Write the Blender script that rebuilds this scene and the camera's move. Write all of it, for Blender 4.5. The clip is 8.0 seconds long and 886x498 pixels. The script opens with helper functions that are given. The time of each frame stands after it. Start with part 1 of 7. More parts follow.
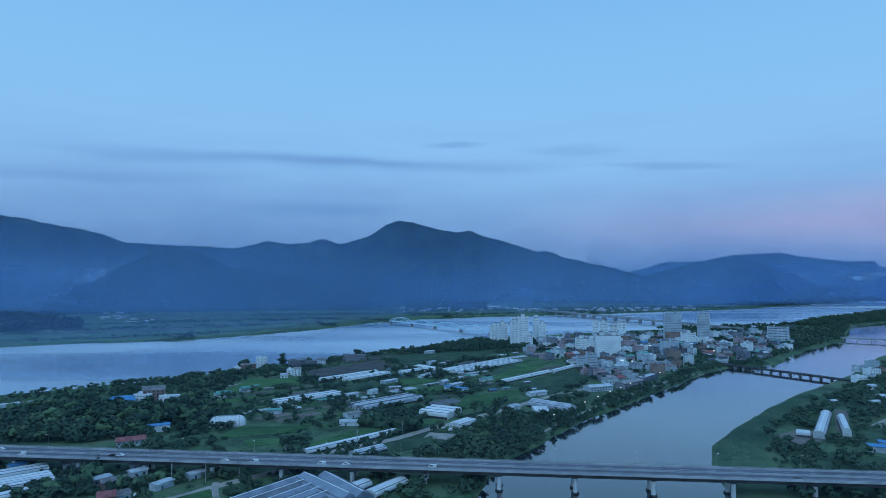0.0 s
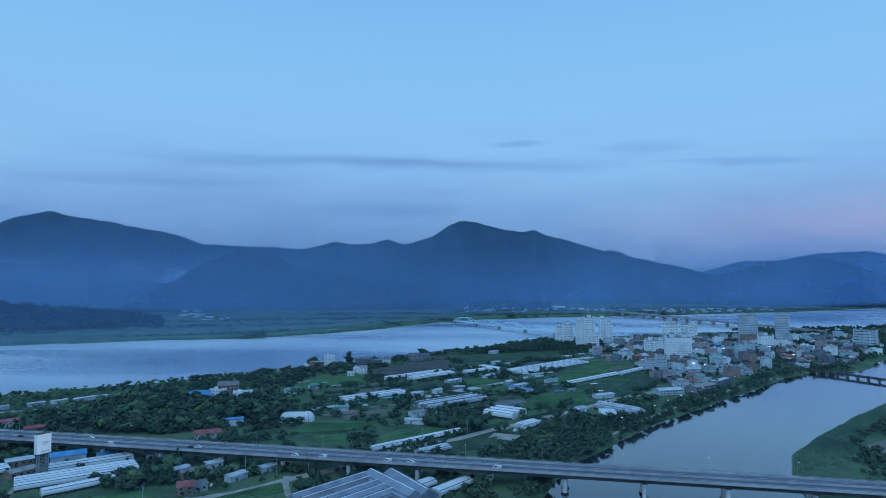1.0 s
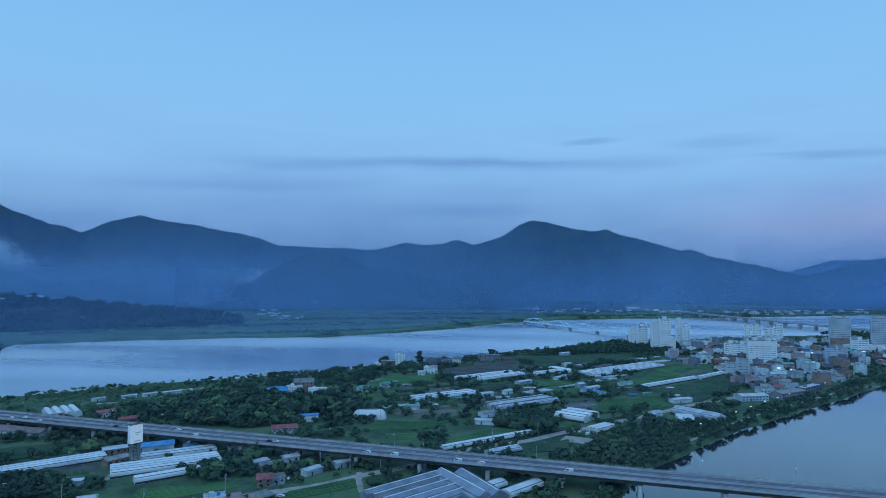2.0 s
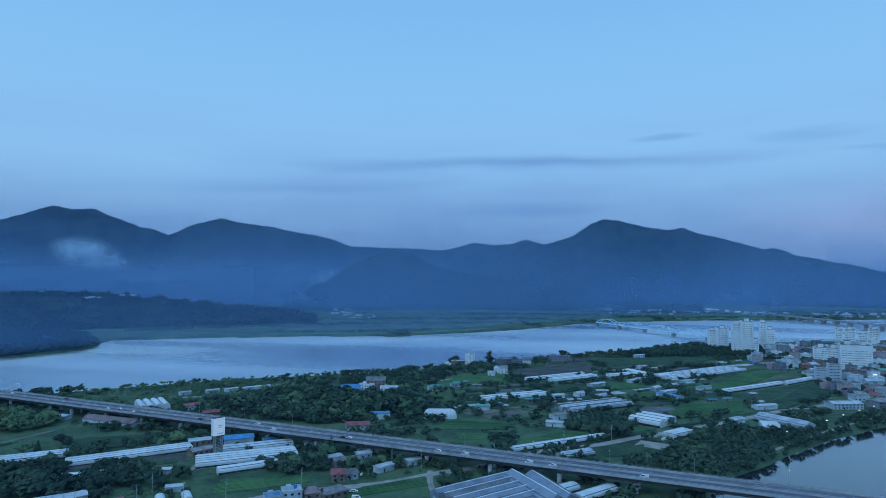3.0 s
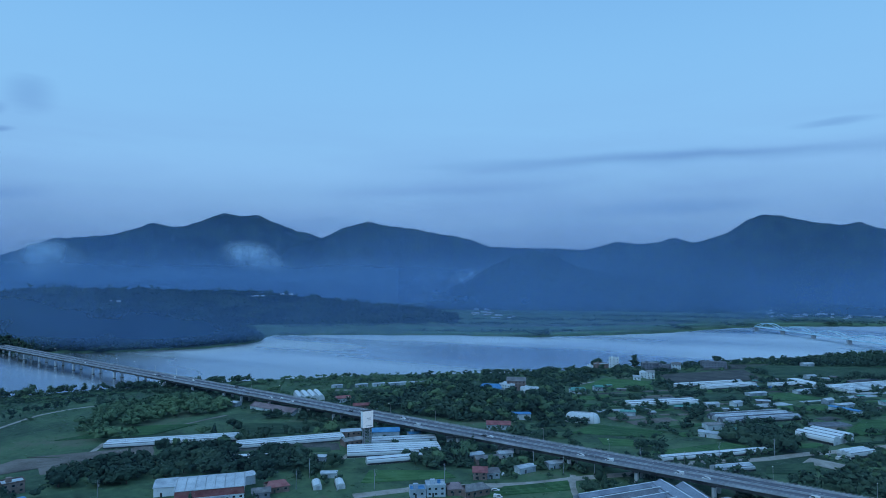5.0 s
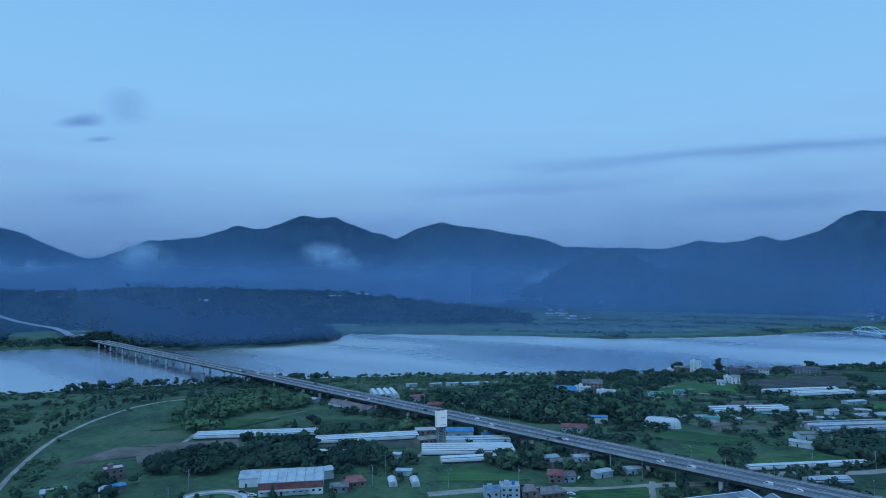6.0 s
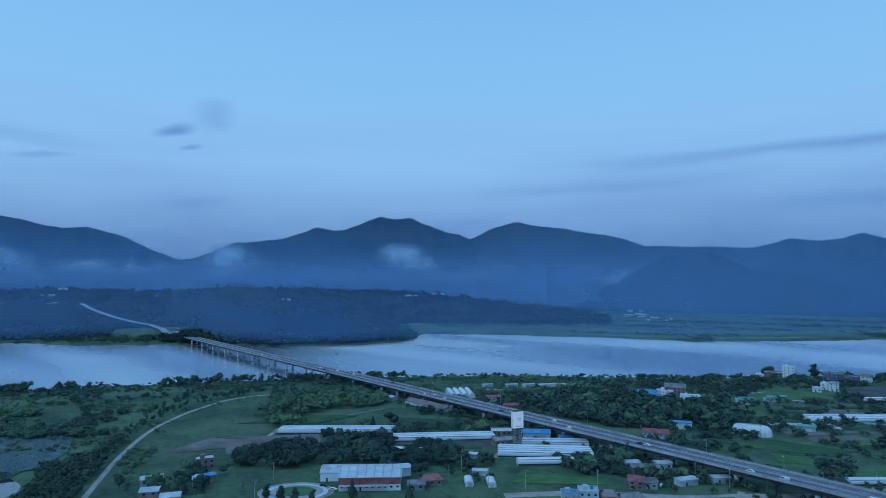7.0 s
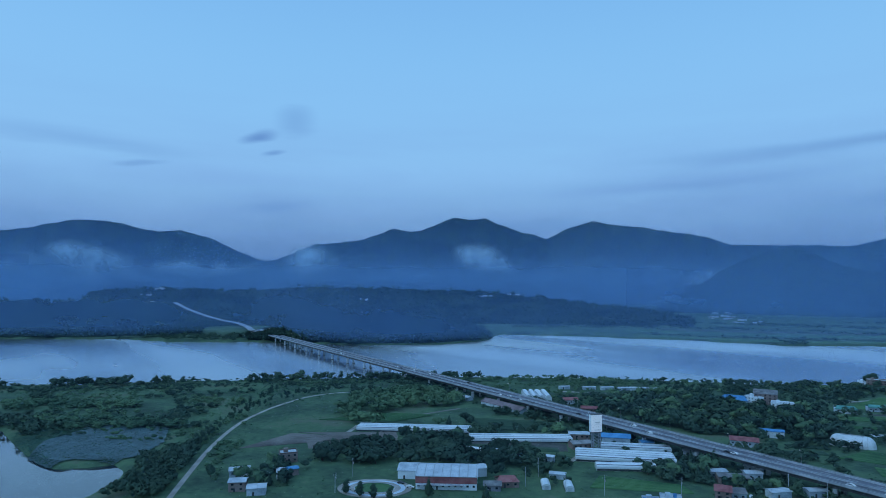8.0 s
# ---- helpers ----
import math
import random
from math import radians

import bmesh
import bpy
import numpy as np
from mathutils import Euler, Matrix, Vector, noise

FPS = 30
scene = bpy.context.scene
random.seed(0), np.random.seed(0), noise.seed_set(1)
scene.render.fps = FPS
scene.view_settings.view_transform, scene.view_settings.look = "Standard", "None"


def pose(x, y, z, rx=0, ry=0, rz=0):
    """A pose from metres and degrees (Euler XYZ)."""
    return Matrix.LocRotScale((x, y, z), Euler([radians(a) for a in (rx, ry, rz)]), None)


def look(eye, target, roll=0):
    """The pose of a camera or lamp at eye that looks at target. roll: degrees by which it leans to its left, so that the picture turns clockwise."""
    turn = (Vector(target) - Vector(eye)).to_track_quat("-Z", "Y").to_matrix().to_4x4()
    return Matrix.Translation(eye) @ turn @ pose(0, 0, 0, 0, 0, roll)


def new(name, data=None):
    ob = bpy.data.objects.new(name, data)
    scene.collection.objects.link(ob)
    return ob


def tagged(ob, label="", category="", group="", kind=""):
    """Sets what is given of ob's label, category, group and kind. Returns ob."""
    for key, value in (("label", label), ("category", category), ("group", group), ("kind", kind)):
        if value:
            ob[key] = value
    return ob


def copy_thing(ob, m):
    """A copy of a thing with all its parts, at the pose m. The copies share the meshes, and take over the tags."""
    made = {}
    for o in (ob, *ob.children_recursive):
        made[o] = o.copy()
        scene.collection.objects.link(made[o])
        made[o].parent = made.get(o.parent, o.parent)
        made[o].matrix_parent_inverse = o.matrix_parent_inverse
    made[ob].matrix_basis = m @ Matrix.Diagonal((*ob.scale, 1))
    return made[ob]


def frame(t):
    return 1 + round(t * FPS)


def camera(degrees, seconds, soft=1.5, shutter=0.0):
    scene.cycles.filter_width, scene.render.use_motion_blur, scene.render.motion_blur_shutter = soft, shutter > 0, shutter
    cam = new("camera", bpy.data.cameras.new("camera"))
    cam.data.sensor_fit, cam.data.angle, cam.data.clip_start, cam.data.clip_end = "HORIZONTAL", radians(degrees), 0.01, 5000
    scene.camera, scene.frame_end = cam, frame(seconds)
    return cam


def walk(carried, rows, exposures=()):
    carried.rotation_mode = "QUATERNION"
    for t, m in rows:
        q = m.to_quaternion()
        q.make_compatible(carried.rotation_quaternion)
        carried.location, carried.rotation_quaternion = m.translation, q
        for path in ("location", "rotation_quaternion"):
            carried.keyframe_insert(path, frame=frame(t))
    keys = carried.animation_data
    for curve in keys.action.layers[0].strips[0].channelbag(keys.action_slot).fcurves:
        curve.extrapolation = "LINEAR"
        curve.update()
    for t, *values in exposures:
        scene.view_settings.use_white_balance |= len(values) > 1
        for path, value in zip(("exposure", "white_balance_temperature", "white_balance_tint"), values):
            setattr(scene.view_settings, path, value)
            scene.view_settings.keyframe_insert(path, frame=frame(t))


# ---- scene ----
# ---------------------------------------------------------------- camera
cam = camera(70.88, 8.0, soft=0.65)
PAN = [(0.0, 0.0, 2.597), (0.5, 2.913, 2.585), (1.0, 5.854, 2.590), (1.5, 9.019, 2.607),
       (3.0, 18.614, 2.631), (3.5, 21.794, 2.636), (4.0, 24.996, 2.640), (4.5, 28.156, 2.647),
       (6.0, 38.079, 2.676), (6.5, 41.541, 2.682), (7.0, 44.980, 2.692), (7.5, 48.435, 2.713), (8.0, 51.866, 2.733)]
walk(cam, [(t, pose(0, 0, 120, 90 + tilt, 0, turn)) for t, turn, tilt in PAN])

# ---------------------------------------------------------------- sky and sun
SUN_AZ, SUN_EL = radians(200), radians(50)      # behind the camera, veiled by cloud
world = bpy.data.worlds.new("dusk_sky")
scene.world = world
world.use_nodes = True
wn, wl = world.node_tree.nodes, world.node_tree.links
wn.clear()


def wnode(kind, **kw):
    n = wn.new(kind)
    for k, v in kw.items():
        if k == "op":
            n.operation = v
        elif k == "blend":
            n.data_type, n.blend_type = "RGBA", v
        else:
            n.inputs[int(k[1:])].default_value = v
    return n


def wmath(op, a, b=None, clamp=False):
    n = wn.new("ShaderNodeMath")
    n.operation, n.use_clamp = op, clamp
    for i, v in enumerate((a, b)):
        if v is None:
            continue
        if isinstance(v, (int, float)):
            n.inputs[i].default_value = v
        else:
            wl.new(v, n.inputs[i])
    return n.outputs[0]


def wmix(fac, a, b, blend="MIX"):
    n = wn.new("ShaderNodeMix")
    n.data_type, n.blend_type = "RGBA", blend
    for sock, v in ((n.inputs[0], fac), (n.inputs[6], a), (n.inputs[7], b)):
        if isinstance(v, (int, float, tuple)):
            sock.default_value = v
        else:
            wl.new(v, sock)
    return n.outputs[2]


coord = wn.new("ShaderNodeTexCoord")
split = wn.new("ShaderNodeSeparateXYZ")
wl.new(coord.outputs["Generated"], split.inputs[0])
dx, dy, dz = split.outputs
elev = wmath("ARCSINE", dz)                                  # radians above the horizon
azim = wmath("ARCTAN2", wmath("MULTIPLY", dx, -1.0), dy)     # radians to the left of +y
nishita = wn.new("ShaderNodeTexSky")
nishita.sky_type, nishita.sun_disc = "NISHITA", False
nishita.sun_elevation, nishita.sun_rotation = SUN_EL, SUN_AZ
nishita.air_density, nishita.dust_density, nishita.ozone_density = 1.2, 1.5, 3.0
clear = wmix(1.0, nishita.outputs[0], (0.1, 0.1, 0.1, 1), "MULTIPLY")
# thin high cloud: its colour by height above the horizon
ramp = wn.new("ShaderNodeValToRGB")
wl.new(wmath("DIVIDE", elev, radians(60), True), ramp.inputs[0])
RAMP = [(0.0, (0.2137, 0.4255, 0.766)), (0.06, (0.228, 0.4492, 0.8059)), (0.12, (0.247, 0.5012, 0.8655)), (0.18, (0.2517, 0.539, 0.9153)),
        (0.25, (0.2489, 0.5532, 0.9352)), (0.33, (0.2375, 0.5532, 0.9451)), (0.42, (0.2042, 0.5012, 0.9053)), (0.62, (0.1995, 0.4728, 0.9153)), (1.0, (0.2185, 0.5012, 0.9949))]
ramp.color_ramp.elements.remove(ramp.color_ramp.elements[1])
ramp.color_ramp.interpolation = "B_SPLINE"
for i, (p, c) in enumerate(RAMP):
    e = ramp.color_ramp.elements[0] if i == 0 else ramp.color_ramp.elements.new(p)
    e.position, e.color = p, (*c, 1)
veil = wmix(0.9, clear, ramp.outputs[0])
# a rose tint low over the open valley to the right
rose_az = wmath("SUBTRACT", 1.0, wmath("DIVIDE", wmath("ABSOLUTE", wmath("ADD", azim, 0.62)), 0.55, True), True)
rose_el = wmath("SUBTRACT", 1.0, wmath("DIVIDE", wmath("ABSOLUTE", wmath("SUBTRACT", elev, 0.075)), 0.07, True), True)
veil = wmix(wmath("MULTIPLY", wmath("MULTIPLY", rose_az, rose_el), 0.95), veil, (0.46, 0.475, 0.72, 1))
# long dim streaks of cloud, stretched along the horizon
flat = wn.new("ShaderNodeCombineXYZ")
wl.new(wmath("MULTIPLY", azim, 2.2), flat.inputs[0])
wl.new(wmath("MULTIPLY", elev, 16.0), flat.inputs[1])
wave = wn.new("ShaderNodeTexNoise")
wl.new(flat.outputs[0], wave.inputs["Vector"])
wave.inputs["Scale"].default_value, wave.inputs["Detail"].default_value, wave.inputs["Roughness"].default_value = 1.3, 5, 0.55
band = wn.new("ShaderNodeMapRange")
wl.new(wave.outputs[0], band.inputs[0])
band.inputs[1].default_value, band.inputs[2].default_value = 0.42, 0.72
low = wmath("SUBTRACT", 1.0, wmath("DIVIDE", wmath("ABSOLUTE", wmath("SUBTRACT", elev, 0.13)), 0.22, True), True)
low = wmath("MULTIPLY", low, low)
veil = wmix(wmath("MULTIPLY", wmath("MULTIPLY", band.outputs[0], low), 0.6), veil, (0.20, 0.39, 0.74, 1))


def cloud(az, el, width, height, lean, depth, tint):
    """One soft streak of cloud: where it hangs, its half width and height and its lean, in degrees."""
    global veil
    a = wmath("DIVIDE", wmath("SUBTRACT", azim, radians(az)), radians(width))
    rise = wmath("MULTIPLY", wmath("SUBTRACT", azim, radians(az)), lean)
    wob = wmath("MULTIPLY", wmath("SUBTRACT", wave.outputs[0], 0.5), radians(min(height, 0.6)) * 4.5)
    e = wmath("DIVIDE", wmath("ADD", wmath("SUBTRACT", wmath("SUBTRACT", elev, radians(el)), rise), wob), radians(height))
    d = wmath("ADD", wmath("MULTIPLY", a, a), wmath("MULTIPLY", e, e))
    soft_ = wmath("SUBTRACT", 1.0, d, True)
    veil = wmix(wmath("MULTIPLY", wmath("MULTIPLY", soft_, soft_), min(1.0, depth * 1.25)), veil, tint)


GREY = (0.13, 0.29, 0.62, 1)
cloud(17.0, 10.3, 22, 0.85, -0.005, 0.42, GREY)
cloud(9.0, 10.35, 11, 0.4, -0.01, 0.3, GREY)
cloud(0.0, 10.2, 15, 0.9, 0.01, 0.3, GREY)
cloud(-1.2, 11.9, 4, 0.6, 0.0, 0.35, GREY)
cloud(-12.0, 11.4, 6, 0.6, 0.02, 0.22, GREY)
cloud(-20, 9.6, 9, 0.5, 0.05, 0.32, GREY)
cloud(10.0, 6.0, 11, 1.1, 0.0, 0.34, GREY)
cloud(30.0, 8.2, 16, 0.9, -0.03, 0.25, GREY)
cloud(45.0, 5.0, 14, 1.0, 0.02, 0.22, GREY)
cloud(82.0, 11.0, 12, 1.2, 0.05, 0.25, GREY)
cloud(68.5, 12.7, 2.2, 0.7, -0.25, 0.75, GREY)
cloud(67.2, 11.3, 1.4, 0.35, -0.2, 0.55, GREY)
cloud(65.3, 14.0, 2.4, 1.4, 0.0, 0.3, GREY)
cloud(78.0, 9.6, 3.0, 0.3, -0.1, 0.4, GREY)
cloud(67.0, 6.5, 4.0, 0.7, -0.1, 0.3, GREY)
back = wn.new("ShaderNodeBackground")
wl.new(veil, back.inputs[0])
back.inputs[1].default_value = 1.0
wl.new(back.outputs[0], wn.new("ShaderNodeOutputWorld").inputs[0])

sun = new("sun", bpy.data.lights.new("sun", "SUN"))
sun.data.energy, sun.data.angle, sun.data.color = 0.8, radians(60), (0.5, 0.8, 1.0)
sun.matrix_world = look((0, 0, 0), (-math.sin(SUN_AZ) * math.cos(SUN_EL), -math.cos(SUN_AZ) * math.cos(SUN_EL), -math.sin(SUN_EL)))

# ---------------------------------------------------------------- materials
def surface(name, tones, rough=0.8, metal=0.0, scale=0.5, fine=6.0, bump=0.3, island=0.0, spec=0.3, depth=0.05, stretch=(1, 1, 1)):
    """A surface whose colour wanders between tones at two sizes (per metre), with fine relief; island: how far single pieces differ."""
    m = bpy.data.materials.new(name)
    m.use_nodes = True
    n, l = m.node_tree.nodes, m.node_tree.links
    b = n["Principled BSDF"]
    b.inputs["Roughness"].default_value, b.inputs["Metallic"].default_value = rough, metal
    b.inputs["Specular IOR Level"].default_value = spec
    tc, mp = n.new("ShaderNodeTexCoord"), n.new("ShaderNodeMapping")
    geo = n.new("ShaderNodeNewGeometry")
    mp.inputs["Scale"].default_value = stretch
    l.new(geo.outputs["Position"], mp.inputs[0])
    big, small = n.new("ShaderNodeTexNoise"), n.new("ShaderNodeTexNoise")
    for t, s, d in ((big, scale, 6), (small, fine, 4)):
        l.new(mp.outputs[0], t.inputs["Vector"])
        t.inputs["Scale"].default_value, t.inputs["Detail"].default_value = s, d
    mix = n.new("ShaderNodeMath")
    mix.operation = "MULTIPLY_ADD"
    l.new(small.outputs[0], mix.inputs[0])
    mix.inputs[1].default_value = 0.45
    l.new(big.outputs[0], mix.inputs[2])
    val = mix.outputs[0]
    if island:
        add = n.new("ShaderNodeMath")
        add.operation = "MULTIPLY_ADD"
        info = n.new("ShaderNodeObjectInfo")
        pick = n.new("ShaderNodeMath")
        pick.operation = "ADD"
        l.new(geo.outputs["Random Per Island"], pick.inputs[0])
        l.new(info.outputs["Random"], pick.inputs[1])
        l.new(pick.outputs[0], add.inputs[0])
        add.inputs[1].default_value = island
        l.new(val, add.inputs[2])
        sub = n.new("ShaderNodeMath")
        sub.operation = "SUBTRACT"
        l.new(add.outputs[0], sub.inputs[0])
        sub.inputs[1].default_value = island
        val = sub.outputs[0]
    ramp = n.new("ShaderNodeValToRGB")
    el = ramp.color_ramp.elements
    lo, hi = 0.5, 0.95
    el[0].position, el[-1].position = lo, hi
    el[0].color, el[-1].color = (*tones[0], 1), (*tones[-1], 1)
    for i, c in enumerate(tones[1:-1], 1):
        el.new(lo + (hi - lo) * i / (len(tones) - 1)).color = (*c, 1)
    l.new(val, ramp.inputs[0])
    l.new(ramp.outputs[0], b.inputs["Base Color"])
    if bump:
        bp = n.new("ShaderNodeBump")
        bp.inputs["Strength"].default_value, bp.inputs["Distance"].default_value = bump, depth
        l.new(val, bp.inputs["Height"])
        l.new(bp.outputs[0], b.inputs["Normal"])
    return m


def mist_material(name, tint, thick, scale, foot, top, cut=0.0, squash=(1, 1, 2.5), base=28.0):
    """A tinted sheet that paints haze and mist: lets most light through, scatters the rest; thins out from foot to top
    (metres up).
    """
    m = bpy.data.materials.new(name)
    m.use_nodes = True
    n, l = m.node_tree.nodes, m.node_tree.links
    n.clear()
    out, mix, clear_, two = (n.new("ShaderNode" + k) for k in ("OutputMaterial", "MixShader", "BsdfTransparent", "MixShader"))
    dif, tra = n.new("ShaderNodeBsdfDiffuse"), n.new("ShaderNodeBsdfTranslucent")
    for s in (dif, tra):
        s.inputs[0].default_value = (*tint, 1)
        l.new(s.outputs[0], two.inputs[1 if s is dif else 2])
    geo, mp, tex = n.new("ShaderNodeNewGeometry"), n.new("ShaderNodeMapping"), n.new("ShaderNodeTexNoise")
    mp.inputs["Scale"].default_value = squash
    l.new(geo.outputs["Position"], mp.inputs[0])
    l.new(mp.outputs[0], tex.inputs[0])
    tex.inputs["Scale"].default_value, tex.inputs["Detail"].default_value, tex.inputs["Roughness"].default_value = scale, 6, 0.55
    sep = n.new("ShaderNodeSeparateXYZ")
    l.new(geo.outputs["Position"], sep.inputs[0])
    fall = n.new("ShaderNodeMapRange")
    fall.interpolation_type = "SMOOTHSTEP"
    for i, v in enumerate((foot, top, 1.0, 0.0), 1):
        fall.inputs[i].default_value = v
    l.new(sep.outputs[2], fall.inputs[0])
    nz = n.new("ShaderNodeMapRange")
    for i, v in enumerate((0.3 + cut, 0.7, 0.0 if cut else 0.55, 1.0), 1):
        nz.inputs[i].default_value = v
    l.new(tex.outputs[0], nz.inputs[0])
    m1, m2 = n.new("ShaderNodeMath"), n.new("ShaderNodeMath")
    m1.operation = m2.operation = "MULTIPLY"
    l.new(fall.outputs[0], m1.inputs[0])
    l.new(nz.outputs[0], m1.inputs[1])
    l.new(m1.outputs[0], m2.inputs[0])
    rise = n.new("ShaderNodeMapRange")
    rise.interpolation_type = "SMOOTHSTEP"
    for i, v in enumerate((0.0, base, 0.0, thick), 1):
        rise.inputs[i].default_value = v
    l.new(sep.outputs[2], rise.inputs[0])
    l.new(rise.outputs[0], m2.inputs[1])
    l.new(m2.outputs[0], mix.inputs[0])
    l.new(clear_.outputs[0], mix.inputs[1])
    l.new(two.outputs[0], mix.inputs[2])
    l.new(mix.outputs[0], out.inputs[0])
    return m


M_GROUND = surface("meadow", [(0.024, 0.05, 0.032), (0.045, 0.09, 0.05), (0.075, 0.14, 0.068), (0.11, 0.13, 0.085)], 0.95, 0, 0.018, 0.22, 0.6, depth=0.6)
M_FOREST = surface("forest_slope", [(0.005, 0.015, 0.012), (0.016, 0.034, 0.022), (0.036, 0.062, 0.034)], 1.0, 0, 0.012, 0.07, 1.0, depth=14.0, spec=0.05)
M_LEAF = surface("leaf", [(0.028, 0.056, 0.044), (0.046, 0.086, 0.06), (0.074, 0.124, 0.075)], 0.9, 0, 0.02, 0.9, 0.15, island=0.12, spec=0.1)
M_LEAF_PALE = surface("willow_leaf", [(0.056, 0.112, 0.068), (0.095, 0.168, 0.09), (0.135, 0.225, 0.112)], 0.9, 0, 0.02, 0.9, 0.15, island=0.12, spec=0.1)
M_TURF = surface("meadow_grass", [(0.05, 0.11, 0.07), (0.09, 0.18, 0.095), (0.14, 0.235, 0.12)], 0.95, 0, 0.02, 0.9, 0.15, island=0.15, spec=0.1)
M_HILL_LEAF = surface("hill_leaf", [(0.012, 0.028, 0.022), (0.026, 0.05, 0.034), (0.05, 0.084, 0.046)], 0.95, 0, 0.012, 0.5, 0.15, island=0.2, spec=0.05)
M_BARK = surface("bark", [(0.05, 0.035, 0.025), (0.12, 0.09, 0.065)], 0.95, 0, 1.0, 9.0, 0.8)
M_REED = surface("reed", [(0.025, 0.07, 0.05), (0.04, 0.11, 0.075), (0.055, 0.14, 0.085)], 0.8, 0, 0.03, 0.8, 0.6, island=0.2)
M_LOTUS = surface("lotus_leaf", [(0.055, 0.11, 0.115), (0.085, 0.155, 0.16), (0.115, 0.2, 0.205)], 0.45, 0, 0.1, 1.0, 0.2, island=0.25)
M_SOIL = surface("bare_soil", [(0.1, 0.09, 0.08), (0.16, 0.145, 0.13), (0.22, 0.2, 0.18)], 0.95, 0, 0.06, 0.9, 0.5)
M_CROP = surface("crop_green", [(0.03, 0.085, 0.035), (0.05, 0.13, 0.05), (0.075, 0.17, 0.065)], 0.9, 0, 0.05, 0.8, 0.6, island=0.25)
M_CROP_DARK = surface("crop_dark", [(0.022, 0.05, 0.034), (0.036, 0.08, 0.048), (0.055, 0.105, 0.058)], 0.9, 0, 0.05, 0.8, 0.6, island=0.25)
M_PLOUGH = surface("mulched_soil", [(0.05, 0.055, 0.055), (0.085, 0.09, 0.085), (0.12, 0.12, 0.11)], 0.9, 0, 0.06, 0.7, 0.5)
M_PATH = surface("gravel_path", [(0.2, 0.19, 0.17), (0.32, 0.3, 0.27), (0.4, 0.38, 0.35)], 0.95, 0, 0.15, 3.0, 0.3)
M_ROAD = surface("worn_asphalt", [(0.10, 0.10, 0.105), (0.16, 0.16, 0.165), (0.21, 0.21, 0.21)], 0.85, 0, 0.12, 3.0, 0.2)
M_DECK = surface("bridge_asphalt", [(0.085, 0.09, 0.112), (0.118, 0.124, 0.15), (0.155, 0.16, 0.19)], 0.8, 0, 0.1, 1.4, 0.2, stretch=(0.2, 1, 1))
M_PAINT = surface("lane_paint", [(0.5, 0.5, 0.48), (0.75, 0.75, 0.72)], 0.7, 0, 0.4, 5.0, 0.1)
M_CONC = surface("stained_concrete", [(0.24, 0.26, 0.29), (0.35, 0.38, 0.41), (0.46, 0.48, 0.51)], 0.9, 0, 0.12, 1.6, 0.25, stretch=(1, 1, 0.35))
M_CONC_DARK = surface("dark_concrete", [(0.035, 0.037, 0.04), (0.06, 0.062, 0.065), (0.085, 0.087, 0.09)], 0.8, 0, 0.12, 1.6, 0.25)
M_STEEL = surface("galvanised_steel", [(0.3, 0.31, 0.32), (0.45, 0.46, 0.47)], 0.5, 0.7, 0.6, 6.0, 0.1)
M_STEEL_DARK = surface("dark_steel", [(0.04, 0.045, 0.05), (0.09, 0.095, 0.1)], 0.6, 0.4, 0.6, 6.0, 0.1)
M_ARCH = surface("pale_blue_paint", [(0.42, 0.62, 0.72), (0.55, 0.75, 0.82)], 0.5, 0.1, 0.2, 2.0, 0.05)
M_VINYL = surface("greenhouse_film", [(0.38, 0.43, 0.47), (0.53, 0.58, 0.61), (0.66, 0.7, 0.72)], 0.35, 0, 0.06, 0.7, 0.15, island=0.3, spec=0.5)
# dark net colour, also used for the painted shade strips on greenhouse arches
M_SHADE = surface("dark_net_and_shade", [(0.09, 0.1, 0.12), (0.15, 0.165, 0.19), (0.24, 0.26, 0.29)], 0.6, 0, 0.1, 1.5, 0.2)
M_GLASSROOF = surface("glasshouse_roof", [(0.13, 0.16, 0.21), (0.2, 0.24, 0.3), (0.28, 0.33, 0.4)], 0.3, 0, 0.1, 1.2, 0.1, island=0.15, spec=0.5)
M_SCRUB = surface("scrub_leaf", [(0.022, 0.046, 0.024), (0.044, 0.086, 0.038), (0.078, 0.13, 0.055)], 0.85, 0, 0.03, 1.0, 0.15, island=0.2, spec=0.1)
M_HOUSE = surface("painted_render", [(0.2, 0.25, 0.3), (0.36, 0.43, 0.49), (0.6, 0.68, 0.73)], 0.85, 0, 0.15, 1.8, 0.15, island=0.3)
M_SLATE = surface("slate_wall", [(0.09, 0.1, 0.13), (0.15, 0.17, 0.21), (0.24, 0.26, 0.3)], 0.8, 0, 0.2, 2.5, 0.2, island=0.25)
M_PINK = surface("pinkish_render", [(0.26, 0.19, 0.22), (0.36, 0.28, 0.31), (0.46, 0.37, 0.39)], 0.85, 0, 0.2, 2.5, 0.15, island=0.3)
M_BRICK = surface("brick_wall", [(0.13, 0.09, 0.08), (0.21, 0.15, 0.13), (0.3, 0.23, 0.21)], 0.9, 0, 0.2, 3.0, 0.3, island=0.25)
M_WHITE = surface("white_wall", [(0.62, 0.68, 0.73), (0.74, 0.8, 0.84), (0.8, 0.85, 0.88)], 0.8, 0, 0.1, 1.5, 0.1)
M_TOWER = surface("tower_wall", [(0.32, 0.39, 0.46), (0.43, 0.51, 0.58), (0.54, 0.62, 0.69)], 0.8, 0, 0.08, 1.2, 0.1)
M_ROOF_GREY = surface("grey_roof", [(0.12, 0.12, 0.125), (0.2, 0.2, 0.205), (0.3, 0.3, 0.3)], 0.8, 0, 0.3, 2.5, 0.3, island=0.3)
